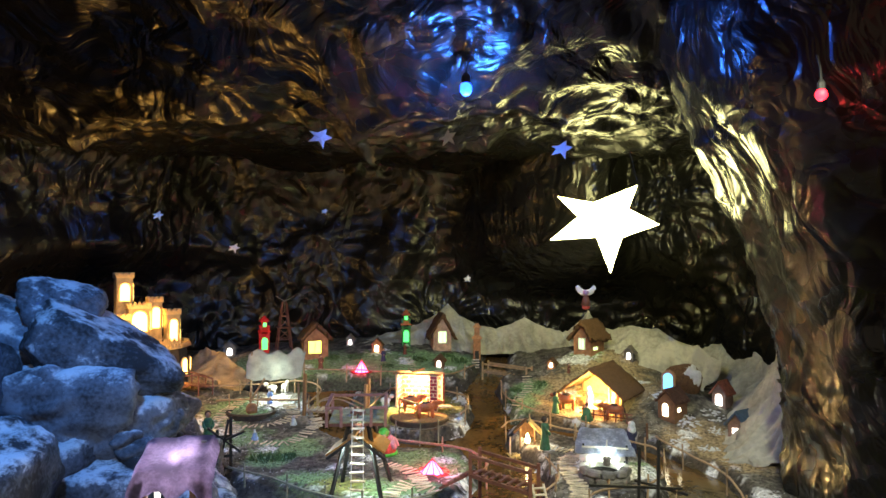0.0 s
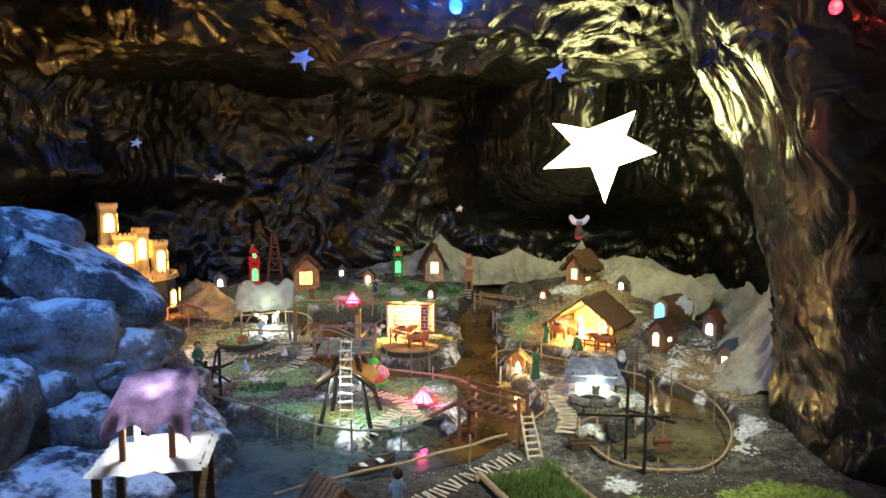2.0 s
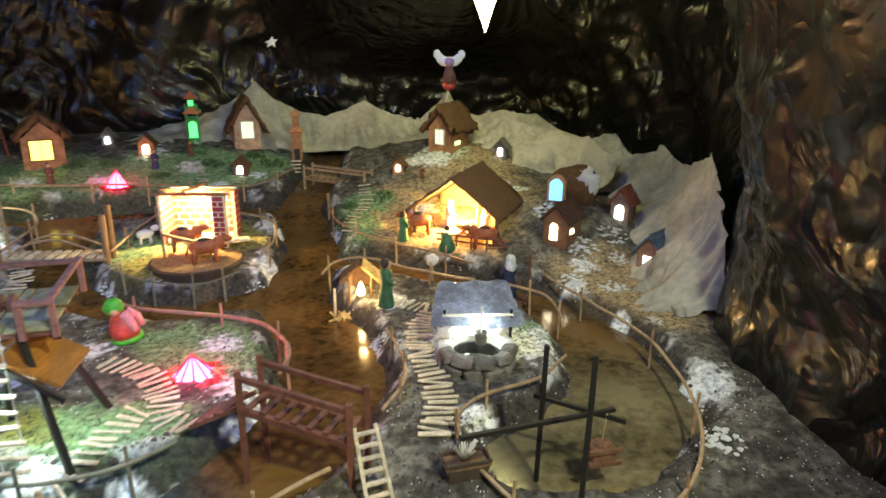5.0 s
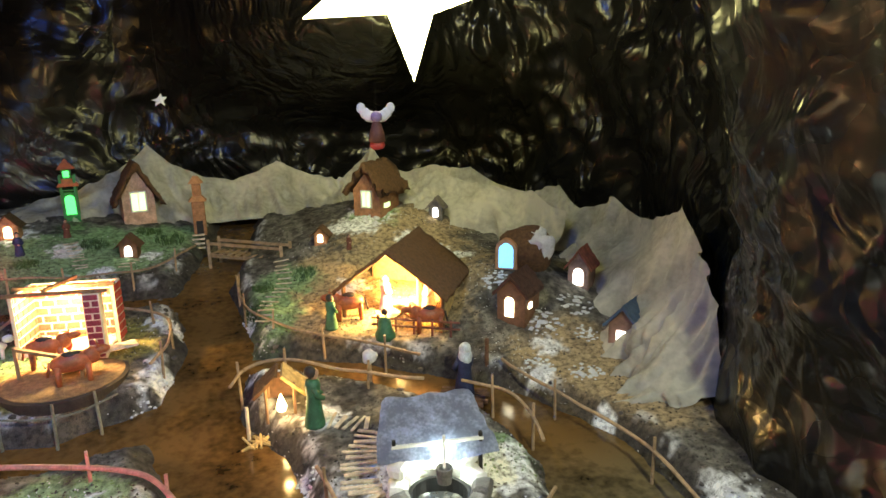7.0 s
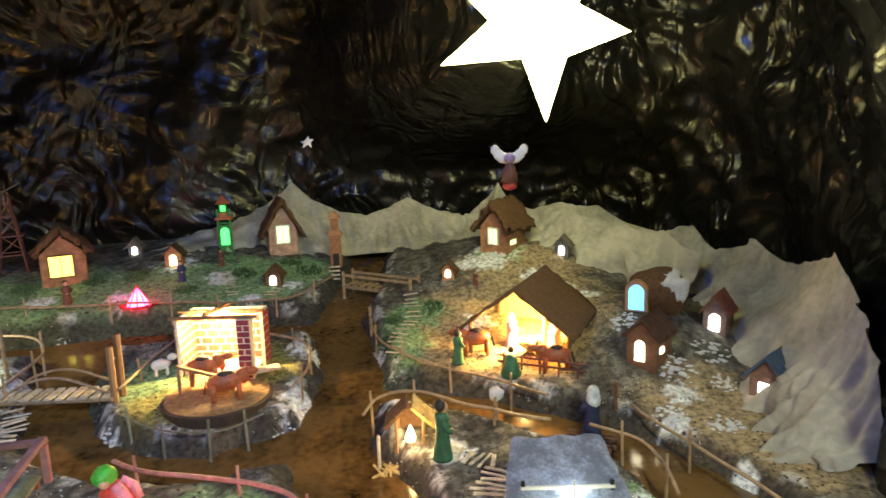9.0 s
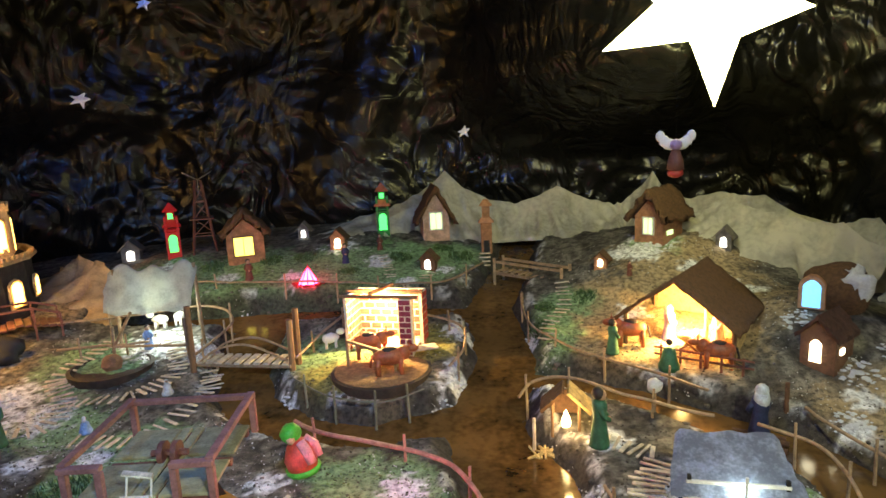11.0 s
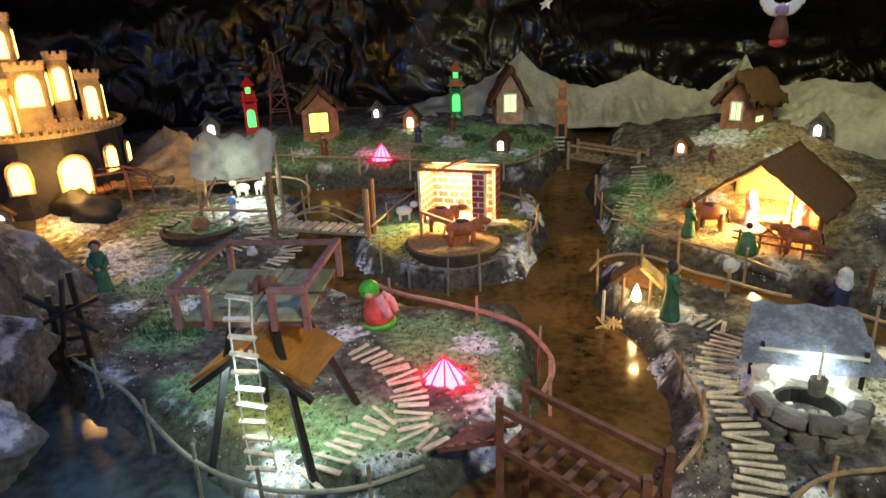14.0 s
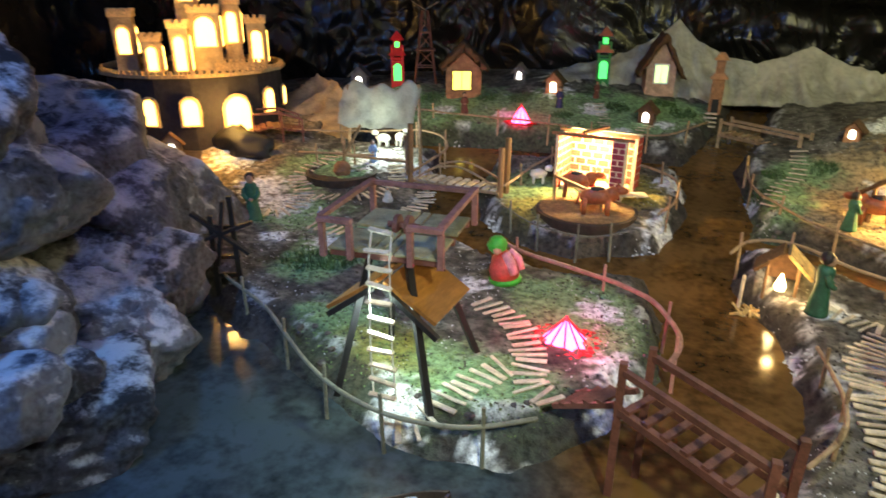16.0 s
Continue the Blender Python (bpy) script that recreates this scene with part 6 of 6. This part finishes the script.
for k, (x, y, z, r, sq, turn) in enumerate((
        # the top block and the long slab that slopes down to the lake
        (-1.3, 2.2, 0.765, 0.115, (1.0, 0.9, 0.9), 0.1), (-1.12, 2.2, 0.6, 0.19, (1.25, 1.0, 0.62), 0.45), (-1.42, 2.2, 0.58, 0.24, (1.1, 1, 0.9), 0.2),
        # the broad face under them
        (-1.24, 2.12, 0.4, 0.26, (1.15, 0.95, 0.85), 0.15), (-1.02, 2.2, 0.4, 0.17, (1.1, 1, 0.8), 0.3), (-1.05, 2.1, 0.2, 0.22, (1.15, 1, 0.75), 0.1), (-1.35, 2.05, 0.18, 0.32, (1.1, 1, 0.9), 0.0),
        # small lit stones on the ledges
        (-0.985, 2.16, 0.52, 0.045, (1, 0.9, 1.0), 0.0), (-0.93, 2.3, 0.4, 0.07, (1.2, 1, 0.9), 0.2),
        # the back shoulder towards the castle
        (-1.2, 2.62, 0.27, 0.2, (1.25, 1.1, 0.7), 0.25), (-1.45, 2.6, 0.3, 0.28, (1.1, 1.2, 0.9), 0.2), (-1.12, 2.6, 0.16, 0.14, (1.1, 1.1, 0.8), 0.2), (-1.32, 2.86, 0.14, 0.22, (1.3, 1, 0.75), 0.1),
        # low rocks along the lake shore
        (-0.98, 2.44, 0.14, 0.15, (1.1, 1, 0.9), 0.2), (-0.88, 2.3, 0.09, 0.14, (1.2, 1, 0.8), 0.15), (-0.86, 2.06, 0.06, 0.17, (1.3, 1.1, 0.7), 0.1), (-0.98, 2.56, 0.06, 0.08, (1, 1, 1), 0.0), (-0.95, 1.72, 0.06, 0.22, (1.1, 1.2, 0.7), 0.1),
        (-1.35, 1.65, 0.2, 0.32, (1, 1.2, 1.1), 0.1), (-1.75, 2.1, 0.3, 0.42, (1, 1, 1.2), 0.1))):
    boulder(x, y, z, r, sq, k + 3, 5 if r > 0.1 else 4, 12, turn)
rng = random.Random(31)
for k in range(30):
    u = k / 29
    x = -1.3 + 0.52 * u + rng.uniform(-0.04, 0.04)
    crest = 0.8 - 0.95 * (x + 1.2) if x > -1.2 else 0.8
    boulder(x, rng.uniform(1.98, 2.16), rng.uniform(0.1, max(0.14, crest - 0.16)), rng.uniform(0.035, 0.08), (1.25, 0.9, 0.75), 60 + k, 4, 9, rng.uniform(-0.2, 0.4))

# ---- cloth mountains along the back ----
RIDGE = [(-0.75, 4.86, 0.3), (-0.45, 4.88, 0.38), (-0.19, 4.89, 0.46), (0.03, 4.92, 0.6), (0.23, 4.93, 0.46), (0.42, 4.95, 0.42), (0.62, 4.93, 0.5), (0.85, 4.9, 0.41), (0.97, 4.88, 0.42), (1.09, 4.83, 0.57), (1.19, 4.77, 0.44), (1.39, 4.66, 0.47),
         (1.52, 4.52, 0.46), (1.69, 4.32, 0.36), (1.78, 4.12, 0.42), (1.82, 3.98, 0.32), (1.86, 3.79, 0.4), (1.8, 3.51, 0.36), (1.66, 3.14, 0.48), (1.58, 2.98, 0.43), (1.54, 2.9, 0.38), (1.52, 2.82, 0.28), (1.5, 2.74, 0.1)]


def cloth_mountain(name, ridge, reach, label, mat):
    line = bez(ridge, 12)
    for i, p in enumerate(line):
        k, f = min(i // 12, len(ridge) - 2), (i - 12 * min(i // 12, len(ridge) - 2)) / 12
        p.z = ridge[k][2] * (1 - f) + ridge[k + 1][2] * f - 0.014 * math.sin(math.pi * f)
    bm = B()
    rows = []
    n = 30
    for i, p in enumerate(line):
        a, b = line[max(0, i - 1)], line[min(len(line) - 1, i + 1)]
        out = Vector(((b - a).y, -(b - a).x, 0)).normalized()
        row = []
        for j in range(n + 1):
            v = j / n
            q = p + out * (reach * v ** 1.4)
            base = min(p.z, land(q.x, q.y) - 0.02)
            q.z = base + (p.z - base) * (1 - v) ** 1.15
            fold = 0.085 * (0.5 - abs(noise.noise((i * 0.11 + 0.9 * v, v * 1.1, 3)))) + 0.1 * (0.5 - abs(noise.noise((i * 0.23 - 0.8 * v, v * 1.6, 5)))) - 0.03
            q += out * fold * (0.35 + v) + Vector((0, 0, 0.3 * fold))
            row.append(bm.verts.new(q))
        rows.append(row)
    for r, s in zip(rows, rows[1:]):
        for j in range(n):
            bm.faces.new((r[j], s[j], s[j + 1], r[j + 1]))
    ob = part(name, bm, mat, smooth=True)
    return tagged(ob, label, "cloth", kind="structure")


cloth_mountain("backdrop_cloth", RIDGE, 0.2, "draped olive-grey cloth shaped into mountain peaks", CLOTH)
cloth_mountain("backdrop_cloth", [(1.16, 4.5, 0.4), (1.3, 4.42, 0.47), (1.48, 4.2, 0.42), (1.62, 4.05, 0.4), (1.7, 3.9, 0.33)], 0.14, "pleated pale olive cloth fold of the mountains", CLOTH)
cloth_mountain("backdrop_cloth", [(-1.7, 4.3, 0.28), (-1.55, 4.2, 0.36), (-1.42, 4.15, 0.34), (-1.28, 4.1, 0.24), (-1.2, 4.1, 0.19)], 0.25, "sandy paper hill beside the castle", material("sandy_paper", (0.42, 0.3, 0.16), 0.9, scale=20))
cloth_mountain("backdrop_cloth", [(-2.3, 3.5, 0.26), (-2.0, 3.3, 0.3), (-1.7, 3.2, 0.26), (-1.5, 3.3, 0.18)], 0.2, "sandy paper slope below the castle", material("sandy_paper_slope", (0.38, 0.28, 0.16), 0.9, scale=20))

# ---- stars, angel, lamps ----
STAR = [(-79, 57), (-17, 45), (58, 74), (43, 33), (94, 5), (32, -17), (12, -80), (-12, -17), (-93, -21), (-44, 20)]


def star(name, at, unit, depth, mat, label, roll=0.0, turn=0.0, category="star"):
    bm = B()
    c, s = math.cos(roll), math.sin(roll)
    rim = [bm.verts.new((unit * (x * c - z * s), 0, unit * (x * s + z * c))) for x, z in STAR]
    f, b = bm.verts.new((0, -depth, 0)), bm.verts.new((0, depth, 0))
    for k in range(10):
        bm.faces.new((f, rim[k], rim[(k + 1) % 10])), bm.faces.new((b, rim[(k + 1) % 10], rim[k]))
    ob = part(name, bm, mat)
    ob.matrix_basis = pose(*at, 0, 0, turn)
    return tagged(ob, label, category)


lantern = star("star_lantern", (0.912, 3.6, 1.125), 0.0032, 0.05, glow("star_lantern_glow", (1, 0.92, 0.36), STAR_GLOW), "large glowing five-pointed paper star lantern", 0.0, -12, "star lamp")
bm = B()
stick(bm, (0.19, 0, 0.23), (0.1, 0.0, 0.62), 0.002, sides=5)
part("hanging_cord", bm, BLACK, lantern, "thin black hanging cord")
SILVER = material("silver_card", (0.7, 0.72, 0.75), 0.35, vary=0.1)
for k, (at, u, roll) in enumerate((((-0.47, 2.55, 1.42), 0.00055, 0.1), ((0.045, 2.45, 1.4), 0.0004, 0.7), ((0.6, 3.14, 1.48), 0.0006, 0.2), ((-1.33, 3.0, 1.14), 0.0003, 0.3), ((-1.3, 3.97, 1.01), 0.0004, 0.1), ((0.164, 4.16, 0.82), 0.0003, 0.5), ((-0.56, 3.1, 1.17), 0.0002, 0.3))):
    o = star("hanging_star", at, u, 0.004, SILVER, "small silver card star hung on thread", roll, facing(at[0], at[1]))
    o["group"] = "small hanging stars"
    bm = B()
    stick(bm, (0, 0, u * 60), (0, 0, 0.28), 0.0004, sides=4)
    part("thread", bm, BLACK, o)
bm = B()
lathe(bm, [(0.005, -0.05), (0.035, -0.04), (0.03, -0.005), (0.02, 0.03), (0.008, 0.05)], sides=12)
n = len(bm.faces)
ball(bm, (0, -0.01, 0.06), 0.024, (1, 0.9, 1), 2)
paint(bm, n, 3)
n = len(bm.faces)
ball(bm, (0, 0, -0.055), 0.03, (1.1, 0.8, 0.7), 2)
paint(bm, n, 1)
n = len(bm.faces)
for sx in (-1, 1):
    for k in range(4):
        ball(bm, (sx * (0.012 + 0.016 * k), 0.012, 0.058 + 0.004 * k * k), 0.026 - 0.003 * k, (1.1, 0.35, 0.9 + 0.15 * k), 2)
paint(bm, n, 2)
bm.transform(Matrix.Scale(0.66, 4))
ob = part("hanging_figurine", bm, [ROBES["brown"], ROBES["red"], WHITE, ROBES["violet"]], smooth=True)
ob.matrix_basis = pose(0.75, 3.3, 0.735, 0, 0, -10)
tagged(ob, "winged figurine with white wings and red hem hung on a thread", "statue")
bm = B()
stick(bm, (0.75, 3.3, 0.77), (0.75, 3.3, 1.75), 0.0004, sides=4)
tagged(part("thread", bm, BLACK), "thin dark hanging thread", "thread")


def bulb(at, r, mat, label):
    h = thing("lamp_bulb", at, label, "lamp", group="coloured bulbs")
    bm = B()
    ball(bm, (0, 0, 0), r, (1, 1, 1.15), 2)
    part("glass", bm, mat, h, smooth=True)
    bm = B()
    lathe(bm, [(r * 0.7, r * 0.9), (r * 0.7, r * 2.0), (r * 0.3, r * 2.6)], sides=10)
    part("socket", bm, BLACK, h)
    bm = B()
    tube(bm, [(0, 0, r * 2.5), (0.01, 0.02, r * 5), (0.02, 0.05, r * 8)], 0.003)
    part("cable", bm, BLACK, h)


bulb((0.115, 2.6, 1.635), 0.026, glow("blue_bulb_glow", (0.01, 0.06, 1), 5), "bright blue lamp bulb hung under the cave roof")
bulb((0.95, 1.55, 1.33), 0.014, glow("red_bulb_glow", (1, 0.01, 0.02), 4), "small glowing red bulb on a cable")
bulb((1.25, 1.7, 1.01), 0.007, glow("green_bulb_glow", (0.05, 1, 0.5), 3), "tiny glowing green bulb")

# Made-up housing, out of view; the fill spot stands apart from it.
h = thing("flood_lamp", (0.35, 1.13, 1.65), "assumed black lamp housing out of view near the cave mouth", "lamp", 6)
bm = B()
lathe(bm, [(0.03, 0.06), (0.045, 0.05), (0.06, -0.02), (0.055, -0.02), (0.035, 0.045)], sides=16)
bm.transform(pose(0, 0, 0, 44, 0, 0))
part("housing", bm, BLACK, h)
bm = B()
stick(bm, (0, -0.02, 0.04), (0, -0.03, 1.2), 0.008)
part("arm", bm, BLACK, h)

# ---- scattered tufts, stones and snow lumps ----
random.seed(21)


def clump(name, x, y, r, mat, label, category, n=26, flat=0.5):
    bm = B()
    for k in range(n):
        a, d = random.uniform(0, 6.28), r * math.sqrt(random.random())
        px, py = x + d * math.cos(a), y + d * math.sin(a)
        if shore(px, py) < 0.0:
            continue
        z = ground_z(px, py)
        s = random.uniform(0.1, 0.22) * r * (1.15 - 0.5 * d / r)
        ball(bm, (px, py, z + s * 0.25), s, (1, 1, flat), 1, 0.5, k * 1.3)
    return tagged(part(name, bm, mat), label, category)


for x, y, r in [(0.15, 2.5, 0.05), (-0.1, 2.285, 0.05), (0.01, 2.3, 0.04), (0.3, 3.03, 0.04), (0.33, 2.99, 0.035), (0.42, 3.4, 0.05), (-0.42, 3.33, 0.055), (-0.32, 3.22, 0.05), (0.14, 3.42, 0.05), (0.1, 3.3, 0.045), (0.12, 3.73, 0.05), (0.37, 3.72, 0.04),
                (1.16, 3.12, 0.05), (1.27, 3.3, 0.06), (1.27, 3.04, 0.05), (1.48, 2.95, 0.05), (1.12, 2.62, 0.05), (1.22, 2.42, 0.06), (1.1, 2.2, 0.05), (0.62, 1.95, 0.05), (0.95, 1.6, 0.09), (1.29, 1.78, 0.05), (0.52, 3.05, 0.04), (0.44, 2.86, 0.04), (0.6, 2.36, 0.03),
                (-0.25, 4.34, 0.045), (-0.62, 4.2, 0.04), (-0.1, 4.16, 0.04), (0.72, 3.72, 0.06), (0.95, 4.2, 0.06), (-1.28, 3.28, 0.07), (-1.45, 3.42, 0.06), (-0.78, 4.02, 0.03), (-0.3, 4.06, 0.03), (0.1, 4.0, 0.04), (1.2, 3.52, 0.05), (1.42, 3.36, 0.06), (1.38, 3.22, 0.04)]:
    tagged(clump("snow_heap", x, y, r, SNOWM, "crumbly heap of white powder snow on the soil", "snow", 40, 0.45), group="snow heaps", kind="stuff")
for x, y, r in [(-0.76, 2.84, 0.075), (-0.68, 2.87, 0.05), (-1.17, 2.87, 0.06), (0.45, 3.88, 0.04), (0.6, 3.92, 0.045), (0.41, 3.74, 0.04), (-0.75, 4.36, 0.05), (0.12, 4.45, 0.06), (-0.16, 4.4, 0.05), (-1.0, 4.3, 0.05), (0.03, 4.55, 0.05), (-0.6, 4.38, 0.05), (-0.36, 4.24, 0.04)]:
    bm = B()
    for k in range(150):
        a, d = random.uniform(0, 6.28), r * math.sqrt(random.random())
        px, py = x + d * math.cos(a), y + d * math.sin(a)
        z = ground_z(px, py)
        hh = random.uniform(0.5, 1.0) * r * 0.45
        b0, w = random.uniform(0, 6.28), 0.003
        dx, dy = w * math.cos(b0), w * math.sin(b0)
        bm.faces.new((bm.verts.new((px - dx, py - dy, z - 0.004)), bm.verts.new((px + dx, py + dy, z - 0.004)), bm.verts.new((px + random.uniform(-1, 1) * 0.012, py + random.uniform(-1, 1) * 0.012, z + hh))))
    tagged(part("moss_tuft", bm, FOLIAGE), "dark green moss tuft on the model ground", "plant", group="moss tufts", kind="stuff")
bm = B()
for k in range(1500):
    x, y = random.uniform(-1.3, 1.35), random.uniform(1.6, 4.5)
    d = shore(x, y)
    if -0.005 < d < 0.06:
        s = random.uniform(0.004, 0.012)
        ball(bm, (x, y, max(ground_z(x, y), water_level(y) - 0.004)), s, (1, 1, 0.7), 1, 0.5, k)
tagged(part("bank_stones", bm, material("dark_bank_stone", (0.085, 0.075, 0.07), 0.9, vary=0.6, scale=30)), "dark crumbs of soil and pebbles along the banks", "gravel", kind="stuff")

def crumbs(name, count, mat, size, label, keep, seed):
    """Loose grains lying on the land."""
    rng = random.Random(seed)
    pts, faces = [], []
    while count:
        x, y = rng.uniform(-1.35, 1.4), rng.uniform(1.55, 4.5)
        if rng.random() < y / 5 - 0.2 or shore(x, y) < 0.005 or not keep(x, y):
            continue
        count -= 1
        z, s, n = ground_z(x, y), rng.uniform(0.4, 1) * size, len(pts)
        a = rng.uniform(0, 6.28)
        for d in range(3):
            pts.append((x + s * math.cos(a + 2.1 * d), y + s * math.sin(a + 2.1 * d), z + rng.uniform(-0.3, 0.3) * s))
        pts += [(x + rng.uniform(-0.5, 0.5) * s, y + rng.uniform(-0.5, 0.5) * s, z + s * rng.uniform(0.5, 1.1))]
        faces += [(n, n + 1, n + 3), (n + 1, n + 2, n + 3), (n + 2, n, n + 3)]
    me = bpy.data.meshes.new(name)
    me.from_pydata(pts, [], faces)
    me.materials.append(mat)
    tagged(new(name, me), label, "gravel", kind="stuff")


crumbs("soil_crumbs", 9000, material("dark_soil_crumb", (0.05, 0.042, 0.036), 0.95, vary=0.6, scale=12), 0.0055, "dark crumbs of soil scattered over the model ground", lambda x, y: True, 1)
crumbs("powder_grains", 3500, SNOWM, 0.0032, "white powder grains dusted over the ground", lambda x, y: noise.noise((x * 4, y * 4, 9)) > 0.05, 2)
crumbs("sawdust_grains", 5000, material("green_sawdust", (0.17, 0.26, 0.09), 0.95, vary=0.5, scale=14), 0.0042, "green dyed sawdust grains on the ground", lambda x, y: any(math.hypot(x - gx, y - gy) < gr * 1.1 for gx, gy, gr in GREEN), 3)
crumbs("sawdust_grains", 2200, material("lime_sawdust", (0.28, 0.38, 0.07), 0.95, vary=0.4, scale=14), 0.004, "bright green sawdust grains of the front field", lambda x, y: y < 2.0 and (math.hypot(x - 0.7, y - 1.77) < 0.13 or math.hypot((x - 1.07) / 2, y - 1.88) < 0.1), 4)

# ---- the room outside the cave ----
PLASTERWALL = material("dim_brown_plaster", (0.28, 0.17, 0.12), 0.9, vary=0.3, scale=3)
bm = B()
box(bm, (8, 6.4, 0.1), Matrix.Translation((0, 2.2, -0.7)))
tagged(part("floor", bm, STONE), "dim grey floor of the room", "floor", kind="structure")
for nm, s, at in (("wall_right", (0.1, 6.6, 3.4), (2.75, 2.2, 1.0)), ("wall_left", (0.1, 6.6, 3.4), (-3.2, 2.2, 1.0)), ("wall_back", (6.0, 0.1, 3.4), (-0.2, 5.5, 1.0))):
    bm = B()
    box(bm, s, Matrix.Translation(at))
    tagged(part(nm, bm, PLASTERWALL), "dim brown plaster wall of the room", "wall", kind="structure")
